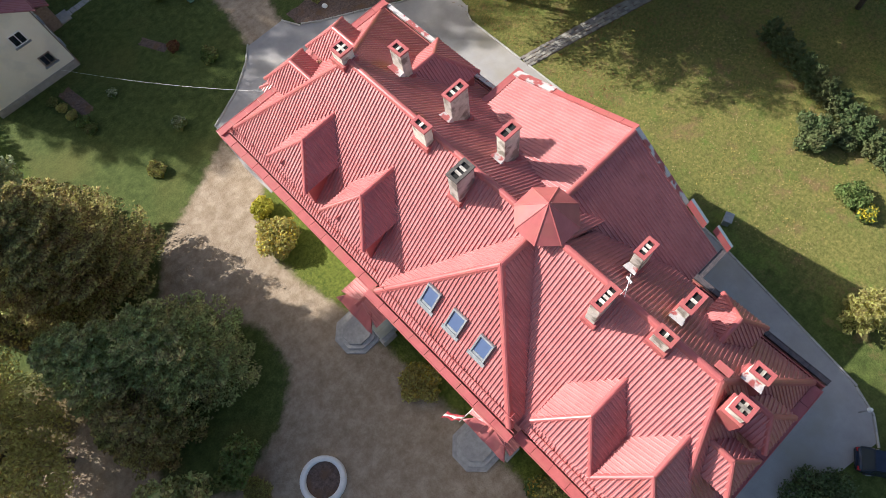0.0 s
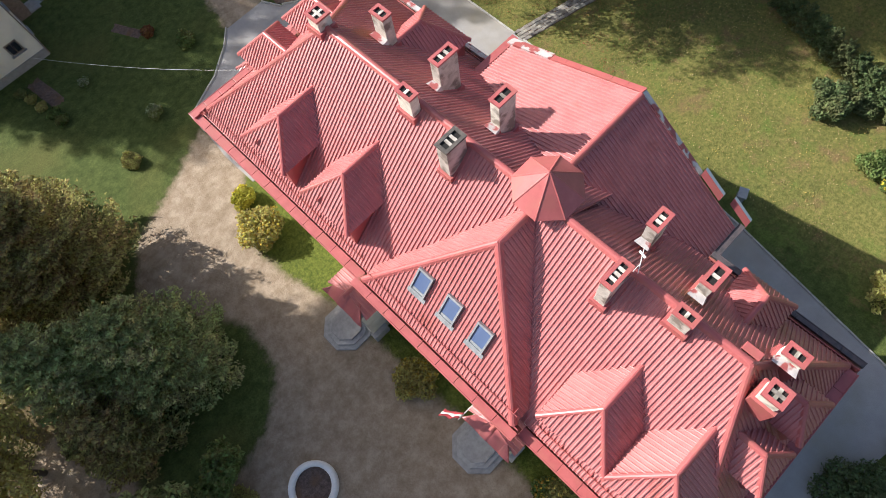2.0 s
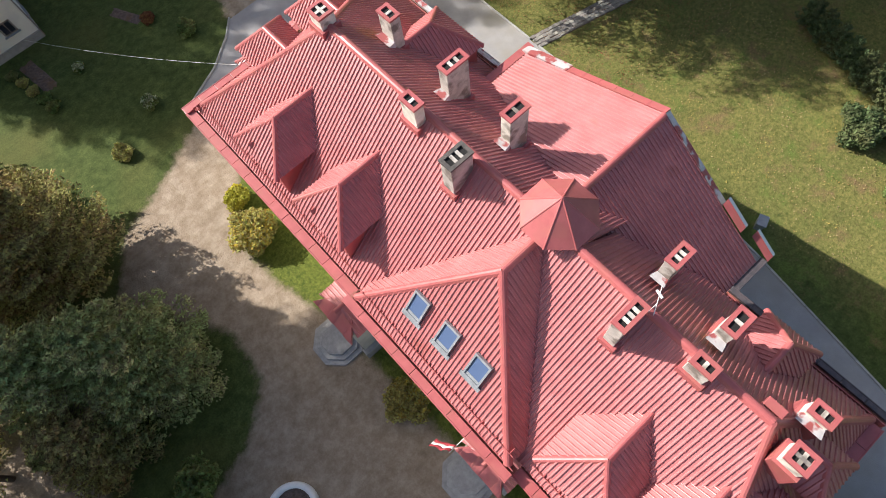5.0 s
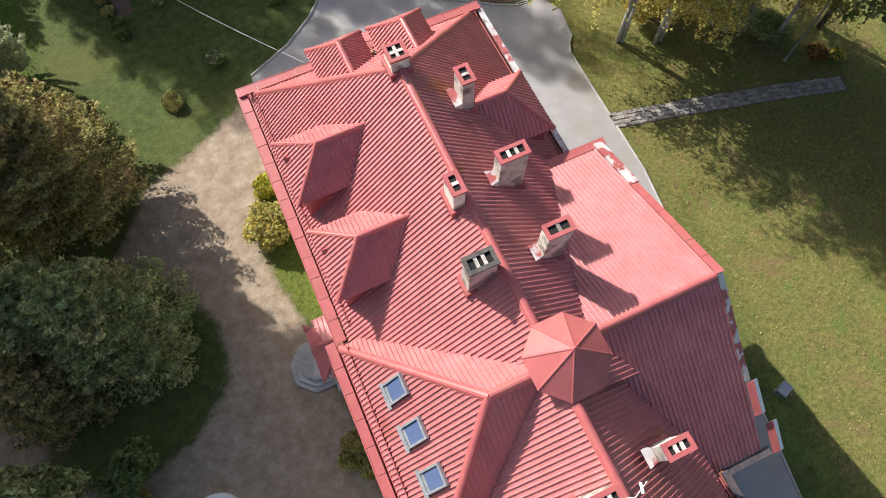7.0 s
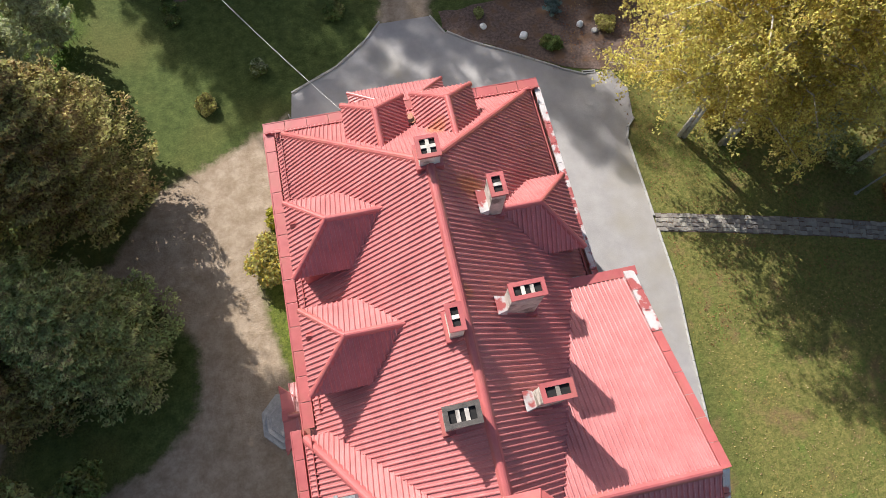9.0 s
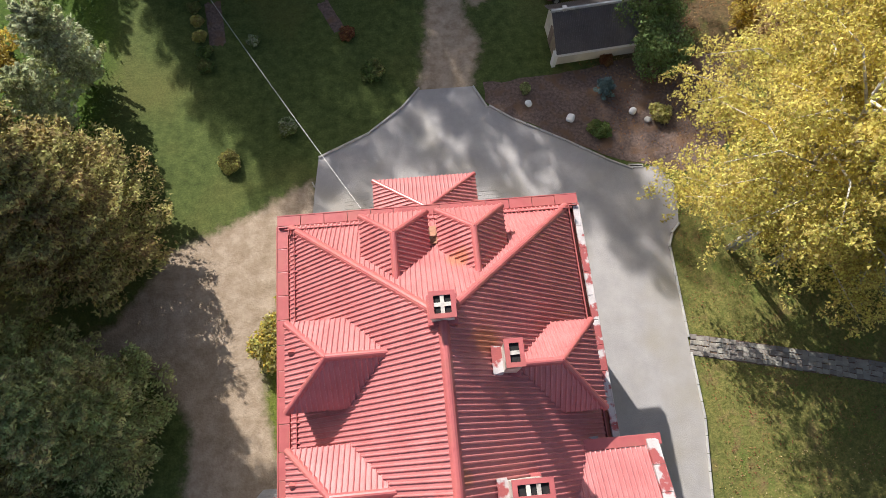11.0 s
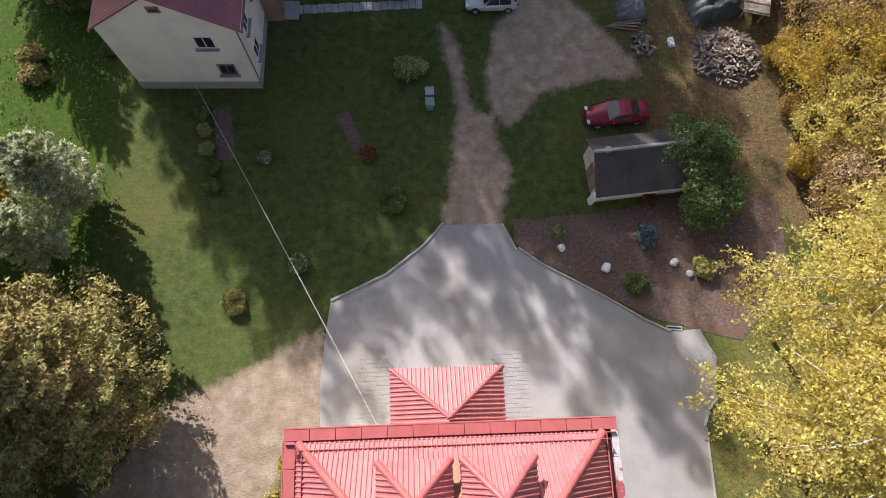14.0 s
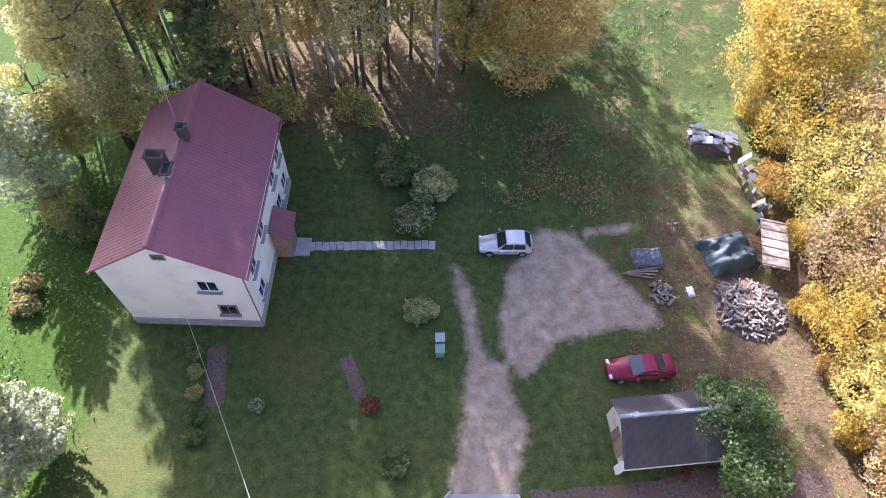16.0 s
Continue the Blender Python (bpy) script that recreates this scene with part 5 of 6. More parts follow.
for k, (x, y, r) in enumerate(((8.0, 10.8, 0.26), (10.8, 9.35, 0.32), (15.35, 9.6, 0.28), (16.3, 8.8, 0.24))):
    bm = bmesh.new()
    bmesh.ops.create_icosphere(bm, subdivisions=3, radius=r)
    for v in bm.verts:
        v.co *= 1 + 0.35 * noise.noise(v.co * 3 / r * 0.3 + Vector((k * 5, 0, 0)))
        v.co.z = v.co.z * 0.7 + r * 0.45
    ob = part("boulder", bm, WHITE if k < 3 else STONE, smooth=True)
    ob.location = (x, y, 0)
    tagged(ob, "pale boulder in the leafy bed", "stone", "boulders in the bed")

# ---- forecourt ----
fountain = thing("fountain_basin", "round basin with pale stone rim", "fountain", (-18.3, -21.0, 0))
bm = bmesh.new()
prof = [(1.18, 0.0), (1.2, 0.42), (1.28, 0.5), (1.48, 0.5), (1.56, 0.42), (1.58, 0.0)]
rings = [[bm.verts.new((r * math.cos(i * math.tau / 48), r * math.sin(i * math.tau / 48), z)) for r, z in prof] for i in range(48)]
for i in range(48):
    for k in range(5):
        bm.faces.new((rings[i][k], rings[(i + 1) % 48][k], rings[(i + 1) % 48][k + 1], rings[i][k + 1]))
bmesh.ops.recalc_face_normals(bm, faces=bm.faces)
part("rim", bm, material("pale_cast_stone", (0.68, 0.66, 0.63), (0.82, 0.80, 0.76), 3, 0.8, bump=0.3), fountain, "pale cast stone rim", True)
bm = bmesh.new()
bmesh.ops.create_circle(bm, cap_ends=True, segments=48, radius=1.2)
bmesh.ops.translate(bm, verts=bm.verts, vec=(0, 0, 0.12))
part("soil", bm, MULCH, fountain, "dark earth in the basin")

ub = thing("utility_cabinet", "pale grey utility cabinet on the lawn", "cabinet", (15.1, -28.2, 0), 20)
part("body", box(bmesh.new(), -0.35, 0.35, -0.25, 0.25, 0, 0.75, 0.02), LEAD, ub)
part("lid", box(bmesh.new(), -0.42, 0.42, -0.32, 0.32, 0.754, 0.82, 0.02), LEAD, ub, "overhanging lid")
lamp = thing("garden_lamp", "low post lamp at the edge of the paving", "lamp", (9.9, -42.4, 0))
part("post", tube(bmesh.new(), (0, 0, 0), (0, 0, 1.3), 0.05, 0.04, 8), STONE, lamp)
part("shade", tube(bmesh.new(), (0, 0, 1.3), (0, 0, 1.55), 0.16, 0.1, 10), WHITE, lamp, "white lamp head")
drain = thing("drain_channel", "dark drain channel at the kerb", "drain", (14.75, 5.3, 0), -5)
part("grate", box(bmesh.new(), -0.5, 0.5, -0.14, 0.14, 0.02, 0.1, 0.01), STONE, drain)
# black strip on the grate in place of a shaded slot
part("slot", box(bmesh.new(), -0.44, 0.44, -0.05, 0.05, 0.1, 0.106), HOLE_BLACK, drain)
pole_t = thing("marker_post", "short post at the edge of the drive", "post", (-7.35, 5.6, 0))
part("shaft", tube(bmesh.new(), (0, 0, 0), (0, 0, 0.7), 0.06, 0.05, 8), STONE, pole_t)

pp = thing("path_pole", "slender pale pole beside the flagstone path", "post", (30.2, -8.0, 0))
part("shaft", tube(bmesh.new(), (0, 0, 0), (0, 0, 6.4), 0.07, 0.05, 8), LEAD, pp)
part("cap", tube(bmesh.new(), (0, 0, 6.4), (0, 0, 6.5), 0.09, 0.03, 8), LEAD, pp)
part("foot", tube(bmesh.new(), (0, 0, -0.02), (0, 0, 0.25), 0.13, 0.11, 8), STONE, pp, "grey concrete foot")

# ---- plants ----
def leaf_material(name, dark, light, third, thin=0.35, vary=0.35):
    m = material(name, dark, light, 1.6, 0.75, spread=0.5, mix=third, mix_scale=0.5, mix_at=(0.48, 0.62), island=vary, spec=0.25)
    n, l = m.node_tree.nodes, m.node_tree.links
    bsdf, out = n["Principled BSDF"], n["Material Output"]
    tr = n.new("ShaderNodeBsdfTranslucent")
    src = bsdf.inputs["Base Color"].links[0].from_socket
    l.new(src, tr.inputs["Color"])
    mx = n.new("ShaderNodeMixShader")
    mx.inputs[0].default_value = thin
    l.new(bsdf.outputs[0], mx.inputs[1])
    l.new(tr.outputs[0], mx.inputs[2])
    l.new(mx.outputs[0], out.inputs["Surface"])
    return m


YEW = leaf_material("dark_green_foliage", (0.165, 0.165, 0.052), (0.50, 0.44, 0.165), (0.39, 0.30, 0.12), 0.35, 0.5)
DEEP = leaf_material("deep_green_foliage", (0.16, 0.19, 0.070), (0.46, 0.50, 0.185), (0.50, 0.47, 0.20), 0.35, 0.5)
GREEN = leaf_material("green_foliage", (0.075, 0.12, 0.032), (0.23, 0.29, 0.085), (0.28, 0.27, 0.09), 0.35, 0.4)
SILVER = leaf_material("silver_foliage", (0.27, 0.30, 0.16), (0.66, 0.68, 0.46), (0.38, 0.40, 0.18), 0.45, 0.4)
GOLD = leaf_material("golden_foliage", (0.36, 0.25, 0.04), (0.7, 0.51, 0.09), (0.46, 0.38, 0.12), 0.5, 0.35)
PALEGOLD = leaf_material("pale_yellow_foliage", (0.47, 0.39, 0.10), (0.84, 0.71, 0.23), (0.50, 0.45, 0.13), 0.6, 0.35)
AMBER = leaf_material("amber_foliage", (0.28, 0.15, 0.034), (0.6, 0.36, 0.08), (0.36, 0.26, 0.08), 0.45, 0.35)
OLIVEGOLD = leaf_material("olive_gold_foliage", (0.42, 0.33, 0.07), (0.76, 0.61, 0.18), (0.48, 0.43, 0.13), 0.5, 0.35)
BROWNGOLD = leaf_material("brown_gold_foliage", (0.41, 0.27, 0.075), (0.76, 0.55, 0.19), (0.58, 0.45, 0.14), 0.45, 0.35)
OLIVE = leaf_material("olive_foliage", (0.33, 0.315, 0.11), (0.66, 0.60, 0.23), (0.46, 0.42, 0.16), 0.66, 0.4)
FLOWER = leaf_material("yellow_blossom", (0.56, 0.42, 0.03), (0.82, 0.68, 0.07), (0.45, 0.42, 0.06), 0.35, 0.2)
BLUEGREEN = leaf_material("blue_spruce_needles", (0.06, 0.10, 0.10), (0.20, 0.28, 0.27), (0.09, 0.13, 0.11), 0.1, 0.3)
RUSSET = leaf_material("russet_leaves", (0.13, 0.055, 0.025), (0.32, 0.14, 0.06), (0.22, 0.12, 0.05), 0.25, 0.35)


JUNIPER = leaf_material("juniper_needles", (0.085, 0.135, 0.040), (0.25, 0.33, 0.11), (0.16, 0.21, 0.065), 0.3, 0.45)
THUJA = leaf_material("thuja_sprays", (0.045, 0.075, 0.028), (0.15, 0.19, 0.07), (0.12, 0.13, 0.05), 0.15, 0.4)
WOODLEAF = leaf_material("thin_forest_foliage", (0.50, 0.45, 0.20), (0.84, 0.75, 0.38), (0.64, 0.56, 0.26), 0.7, 0.35)
TAN = leaf_material("faded_tan_foliage", (0.30, 0.20, 0.10), (0.56, 0.42, 0.25), (0.48, 0.34, 0.10), 0.4, 0.35)


def leaves_mesh(name, centres, normals, size, mat, long=1.6, seed=0, point=None):
    """One pointed leaf sprig at each centre, facing roughly along its normal."""
    rng = np.random.default_rng(seed)
    n = len(centres)
    nor = normals + rng.normal(0, 0.75, (n, 3))
    nor /= np.linalg.norm(nor, axis=1, keepdims=True) + 1e-9
    ax = rng.normal(0, 1, (n, 3)) if point is None else point + rng.normal(0, 0.35, (n, 3))
    a = ax - nor * (ax * nor).sum(1, keepdims=True)
    a /= np.linalg.norm(a, axis=1, keepdims=True) + 1e-9
    b = np.cross(nor, a)
    s = (size * rng.uniform(0.6, 1.4, n))[:, None]
    w = s / long
    v = np.stack([centres - a * s * 0.42 + b * w * 0.62, centres - a * s * 0.42 - b * w * 0.62, centres + a * s * 0.62 - nor * s * 0.10], 1).reshape(-1, 3)
    me = bpy.data.meshes.new(name)
    me.vertices.add(3 * n)
    me.vertices.foreach_set("co", v.astype(np.float32).ravel())
    me.loops.add(3 * n)
    me.loops.foreach_set("vertex_index", np.arange(3 * n, dtype=np.int32))
    me.polygons.add(n)
    me.polygons.foreach_set("loop_start", np.arange(0, 3 * n, 3, dtype=np.int32))
    me.materials.append(mat)
    me.update(calc_edges=True)
    return new(name, me)


def blob_points(rng, blobs, count, shell=0.35):
    """Points in the outer shells of a set of blobs (centre, radii), with outward normals, none deep inside another blob."""
    c = np.array([b[0] for b in blobs], float)
    r = np.array([b[1] for b in blobs], float)
    area = (r[:, 0] * r[:, 1] + r[:, 0] * r[:, 2] + r[:, 1] * r[:, 2])
    pick = rng.choice(len(blobs), count * 2, p=area / area.sum())
    d = rng.normal(0, 1, (count * 2, 3))
    d /= np.linalg.norm(d, axis=1, keepdims=True)
    depth = 1 - shell * rng.random(count * 2) ** 1.6 + rng.normal(0, 0.05, count * 2)
    p = c[pick] + d * r[pick] * depth[:, None] + rng.normal(0, 0.10, (count * 2, 3)) * r[pick]
    inner = np.zeros(len(p), bool)
    for k in range(len(blobs)):
        inner |= (((p - c[k]) / r[k]) ** 2).sum(1) < 0.35
    keep = np.flatnonzero(~inner)[:count]
    return p[keep], d[keep]


def limbs(bm, rng, height, r0, spread, count, start=0.35, lean=0.5):
    tube(bm, (0, 0, -0.1), (0.0, 0.0, height * 0.55), r0, r0 * 0.6, 9)
    tube(bm, (0, 0, height * 0.55), (0.1, 0.05, height * 0.93), r0 * 0.6, r0 * 0.12, 7)
    for i in range(count):
        z = height * (start + (0.85 - start) * i / max(1, count - 1))
        a = i * 2.4 + rng.uniform(-0.4, 0.4)
        ln = spread * (1.05 - 0.55 * (z / height)) * rng.uniform(0.75, 1.1)
        mid = Vector((math.cos(a) * ln * 0.5, math.sin(a) * ln * 0.5, z + ln * lean * 0.45))
        end = Vector((math.cos(a + 0.2) * ln, math.sin(a + 0.2) * ln, z + ln * lean))
        tube(bm, (0, 0, z), mid, r0 * 0.32, r0 * 0.2, 6)
        tube(bm, mid, end, r0 * 0.2, r0 * 0.05, 5)
        for k in (-0.6, 0.7):
            e2 = mid + Vector((math.cos(a + k) * ln * 0.45, math.sin(a + k) * ln * 0.45, ln * lean * 0.4))
            tube(bm, mid, e2, r0 * 0.13, r0 * 0.04, 5)


def broad_tree(label, at, height, radius, mat, bark, seed, leaves=9000, size=0.34, crown_low=0.25, flat=1.0, category="tree", name="tree", group="", blobs=30, shell=0.6, long=1.6):
    rng = np.random.default_rng(seed)
    t = thing(name, label, category, (at[0], at[1], 0.0), rng.uniform(0, 360), group)
    bm = bmesh.new()
    limbs(bm, rng, height, 0.016 * height + 0.05, radius * 0.85, 9)
    part("trunk", bm, bark, t, smooth=True)
    zc, hz = height * (1 + crown_low) / 2, height * (1 - crown_low) / 2
    bl = []
    for i in range(blobs):
        d = rng.normal(0, 1, 3)
        d /= np.linalg.norm(d)
        k = rng.uniform(0.30, 0.84)
        rr = radius * rng.uniform(0.20, 0.46)
        bl.append((np.array([d[0] * radius * k, d[1] * radius * k, zc + d[2] * hz * k]), np.array([rr, rr, rr * 0.85 * flat])))
    p, d = blob_points(rng, bl, leaves, shell)
    p[:, 2] = np.maximum(p[:, 2], 0.15)
    under(leaves_mesh("crown", p, d, size, mat, long, seed), t)
    return t


def cone_tree(label, at, height, radius, mat, seed, leaves=9000, size=0.34, droop=-0.25, category="tree", name="conifer", group="", low=0.04, power=0.8):
    """A conifer: whorls of boughs, each a fan of sprigs that point outward."""
    rng = np.random.default_rng(seed)
    t = thing(name, label, category, (at[0], at[1], 0.0), rng.uniform(0, 360), group)
    bm = bmesh.new()
    tube(bm, (0, 0, -0.1), (0, 0, height * 0.96), 0.017 * height + 0.03, 0.02, 8)
    part("trunk", bm, BARK, t, smooth=True)
    boughs = max(24, int(height * 14))
    pts, nor, pt = [], [], []
    per = leaves // boughs
    for i in range(boughs):
        f = (i + rng.random()) / boughs
        z = height * (low + (1 - low) * f)
        ln = radius * (1 - f) ** power * rng.uniform(0.78, 1.12) + 0.12
        a = i * 2.39996 + rng.uniform(-0.3, 0.3)
        out = np.array([math.cos(a), math.sin(a), 0.0])
        side = np.array([-out[1], out[0], 0.0])
        u = rng.random(per) ** 0.6
        q = out * (u * ln)[:, None] + side * (rng.normal(0, 0.20, per) * ln * (1.05 - u * 0.75))[:, None]
        q[:, 2] += z + u * ln * droop + u ** 3 * ln * 0.22 + rng.normal(0, 0.06, per)
        pts.append(q)
        nor.append(np.tile(out * 0.35 + np.array([0, 0, 1.0]), (per, 1)))
        pt.append(np.tile(out + np.array([0, 0, 0.35]), (per, 1)) + side * rng.normal(0, 0.5, (per, 1)))
    p = np.concatenate(pts)
    p[:, 2] = np.maximum(p[:, 2], 0.1)
    under(leaves_mesh("crown", p, np.concatenate(nor), size, mat, 2.2, seed, np.concatenate(pt)), t)
    return t


def bush(label, at, radius, height, mat, seed, leaves=1400, size=0.16, name="bush", group="", category="bush", tips=None):
    rng = np.random.default_rng(seed)
    t = thing(name, label, category, (at[0], at[1], 0.0), rng.uniform(0, 360), group)
    bm = bmesh.new()
    for i in range(7):
        a = i * 0.9 + rng.uniform(-0.2, 0.2)
        tube(bm, (0.05 * math.cos(a), 0.05 * math.sin(a), -0.05), (radius * 0.6 * math.cos(a), radius * 0.6 * math.sin(a), height * 0.7), 0.03, 0.008, 5)
    part("stem", bm, BARK, t)
    bl = []
    for k in range(16):
        off, size_k = radius * math.sqrt((k + 0.5) / 16) * 0.72, radius * rng.uniform(0.22, 0.46)
        bl.append((np.array([off * math.cos(k * 2.4), off * math.sin(k * 2.4), height * rng.uniform(0.32, 0.78) * (1 - 0.35 * off / radius)]), np.array([size_k, size_k, max(size_k * 0.8, height * 0.25)])))
    p, d = blob_points(rng, bl, int(leaves * 1.5), 0.8)
    p[:, 2] = np.maximum(p[:, 2], 0.05)
    under(leaves_mesh("foliage", p, d, size, mat, 1.7, seed), t)
    if tips:
        keep = p[:, 2] > height * 0.45
        under(leaves_mesh("blossom", p[keep][:: 3] + d[keep][:: 3] * 0.06, d[keep][:: 3], size * 0.8, tips, 1.2, seed + 1), t)
    return t


# the big dark trees west of the manor
cone_tree("broad dark yew-like conifer with upright brownish tips", (-22.0, 3.0), 12.0, 6.3, YEW, 11, 85000, 0.23, 0.10, power=0.42)
cone_tree("dark spruce with drooping boughs on the lawn island", (-23.5, -6.6), 11.5, 4.4, DEEP, 12, 44000, 0.22, -0.12, power=0.6)
cone_tree("deep green spruce beside the forecourt", (-19.7, -8.6), 10.5, 4.6, DEEP, 13, 50000, 0.22, -0.05, power=0.55)
cone_tree("bluish spruce tip among the dark trees", (-24.6, -10.4), 7.5, 3.4, YEW, 14, 26000, 0.22, -0.1, power=0.6)
broad_tree("sparse brownish autumn tree by the drive", (-30.5, -7.5), 10, 4.6, OLIVE, BARK, 15, 16000, 0.19)
broad_tree("thinning olive autumn tree by the drive", (-32.0, -1.0), 11, 4.8, OLIVE, BARK, 16, 16000, 0.19)
broad_tree("sparse amber and green autumn tree", (-33.5, -15.5), 10, 4.5, TAN, BARK, 17, 14000, 0.18)
broad_tree("dark green tree at the edge of the drive", (-25.5, -16.8), 6.5, 2.8, DEEP, BARK, 18, 8000, 0.28)
broad_tree("dark green shrub tree with some yellow leaves", (-21.4, -16.6), 3.4, 1.6, GREEN, BARK, 19, 4200, 0.22)
# unseen tall trees added beyond the west edge to throw shade on the forecourt
for i, (x, y, h, r) in enumerate(((-29.0, 11.0, 33, 6.6), (-29.4, 18.0, 34, 6.8), (-29.0, 5.0, 31, 5.4), (-28.8, 2.5, 29, 4.2), (-33.5, 11.5, 33, 4.8), (-34.0, 19.0, 33, 4.8), (-34.0, 4.0, 31, 4.8),
                                  (-40.0, 6.0, 31, 5.5), (-40.5, -3.0, 29, 5.5), (-41.0, 14.0, 31, 5.5), (-47.0, -6.0, 27, 5.5))):
    broad_tree("unseen tall olive tree added to shade the forecourt", (x, y), h, r, OLIVE, BARK, 300 + i, 9000, 0.40, 0.62, group="tall trees west of the drive")
# west lawn
cone_tree("silvery willow with upright pale shoots", (-23.0, 15.0), 7.6, 2.3, SILVER, 21, 14000, 0.24, 0.55, name="willow", power=0.34)
cone_tree("small silvery willow on the lawn", (-24.4, 11.6), 6.0, 2.0, SILVER, 22, 9000, 0.22, 0.55, name="willow", power=0.34)
broad_tree("yellow autumn tree at the edge of the meadow", (-28.3, 14.6), 6, 2.6, GOLD, BARK, 23, 6000, 0.24)
# golden birches by the east lawn
def birch(label, at, height, spread, mat, seed, leaves=26000, stems=2, turn=0.0):
    """Pale stems leaning apart from one foot, long boughs, side twigs that hang over at the ends, and small leaves strung all along them."""
    rng = np.random.default_rng(seed)
    t = thing("birch", label, "tree", (at[0], at[1], 0.0), 0, "birches by the east lawn")
    bm = bmesh.new()
    twigs = []
    for sidx in range(stems):
        a0 = turn + sidx * math.tau / stems + rng.uniform(-0.4, 0.4)
        lean = Vector((math.cos(a0), math.sin(a0), 0)) * spread * 0.34
        hh = height * rng.uniform(0.86, 1.0)
        joints = [Vector((0.18 * math.cos(a0), 0.18 * math.sin(a0), -0.1))]
        for q in (0.2, 0.4, 0.6, 0.8, 0.98):
            joints.append(lean * q ** 1.3 + Vector((rng.uniform(-0.3, 0.3), rng.uniform(-0.3, 0.3), hh * q)))
        for q in range(5):
            tube(bm, joints[q], joints[q + 1], 0.17 - 0.030 * q, 0.14 - 0.030 * q, 8)
        for i in range(30):
            f = 0.21 + 0.77 * (i + rng.random()) / 30
            k = min(4, int(f * 5))
            p = joints[k].lerp(joints[k + 1], f * 5 - k)
            a = i * 2.4 + rng.uniform(-0.5, 0.5)
            ln = spread * (1.0 - 0.40 * f) * rng.uniform(0.6, 1.1)
            dr = Vector((math.cos(a), math.sin(a), 0))
            mid, end = p + dr * ln * 0.55 + Vector((0, 0, ln * 0.40)), p + dr * ln + Vector((0, 0, ln * 0.34))
            tube(bm, p, mid, 0.075, 0.045, 6)
            tube(bm, mid, end, 0.045, 0.012, 5)
            for w in np.linspace(0.22, 1.0, 9):
                b = p.lerp(mid, w / 0.55) if w < 0.55 else mid.lerp(end, (w - 0.55) / 0.45)
                for side in (-1, 1):
                    aa = a + side * rng.uniform(0.5, 1.5)
                    out = Vector((math.cos(aa), math.sin(aa), rng.uniform(-0.1, 0.5))) * rng.uniform(0.5, 1.5) * (0.5 + 0.06 * spread)
                    tip = b + out
                    twigs.append((np.array(b), np.array(tip), np.array(tip + out * 0.35 - Vector((0, 0, rng.uniform(0.3, 1.5))))))
    part("trunk", bm, BIRCH, t, smooth=True)
    tw = np.array(twigs)
    pick = rng.integers(0, len(tw), leaves)
    u = rng.random((leaves, 1))
    b, m, e = tw[pick, 0], tw[pick, 1], tw[pick, 2]
    p = (1 - u) ** 2 * b + 2 * u * (1 - u) * m + u * u * e + rng.normal(0, 0.17, (leaves, 3))
    d = rng.normal(0, 1, (leaves, 3)) + np.array([0, 0, 0.7])
    under(leaves_mesh("crown", p, d / np.linalg.norm(d, axis=1, keepdims=True), 0.15, mat, 1.4, seed), t)
    return t


birch("tall golden birch with forked pale trunk", (19.8, -1.2), 21, 7.2, PALEGOLD, 31, 66000, turn=2.6)
birch("tall golden birch leaning over the lawn", (22.4, -2.4), 22, 6.2, PALEGOLD, 32, 40000)
birch("golden green birch with bare lower branches", (27.4, -2.6), 22, 6.8, PALEGOLD, 33, 42000)
birch("pale yellow birch at the edge of the wood", (20.8, 4.6), 21, 6.6, PALEGOLD, 34, 56000, turn=2.2)
birch("pale golden birch crowded among others", (25.8, 3.2), 23, 6.2, PALEGOLD, 35, 38000)
birch("slender golden birch beside the path", (30.5, -6.0), 16, 4.6, GOLD, 55, 13000, 1)
broad_tree("low golden bushy growth under the birches", (22.6, 0.6), 4.2, 2.4, GOLD, BARK, 56, 7000, 0.16, 0.05)
broad_tree("grey-green sallow under the birches", (27.8, -3.2), 5.0, 2.3, SILVER, BARK, 57, 7000, 0.16, 0.1)
broad_tree("dense dark green park tree", (34.5, -6.5), 13, 5.2, GREEN, BARK, 36, 12000, 0.3)
broad_tree("olive park tree beyond the lawn", (37.0, -14.5), 14, 5.4, OLIVE, BARK, 37, 12000, 0.3)
broad_tree("dark park tree beyond the hedge", (38.5, -24.0), 12, 5.2, GREEN, BARK, 38, 12000, 0.3)
broad_tree("olive autumn tree beyond the hedge", (35.5, -31.5), 11, 4.6, OLIVE, BARK, 39, 10000, 0.3)


# the tall wood behind the farmhouse
def wood_places():
    """Uneven rows of trees behind the farmhouse, thinning to the east, plus unseen ones added for their shade."""
    rng = np.random.default_rng(8)
    places = []
    for y in np.arange(39.0, 60.0, 3.0):
        for x in np.arange(-27.5, 5.0, 2.2):
            px, py = x + rng.uniform(-1.0, 1.0), y + rng.uniform(-1.3, 1.3)
            if rng.random() < 0.12 or px > -24 and py < 41.5 + 0.18 * (px + 24):
                continue
            if px > -5 and py < 46.5 or px < -26 and py > 52:
                continue
            places.append((px, py))
    # the first seven extra places lie out of view and only shade field and yard
    return places + [(-3.0, 61.5), (0.5, 65.0), (4.0, 67.5), (2.0, 62.0), (6.5, 70.5), (-6.0, 63.0), (7.5, 65.5), (-31.0, 46.0), (-29.5, 50.0), (-32.5, 53.5), (-29.0, 55.0), (-6.5, 44.0), (-9.0, 46.5)]


FOREST = wood_places()


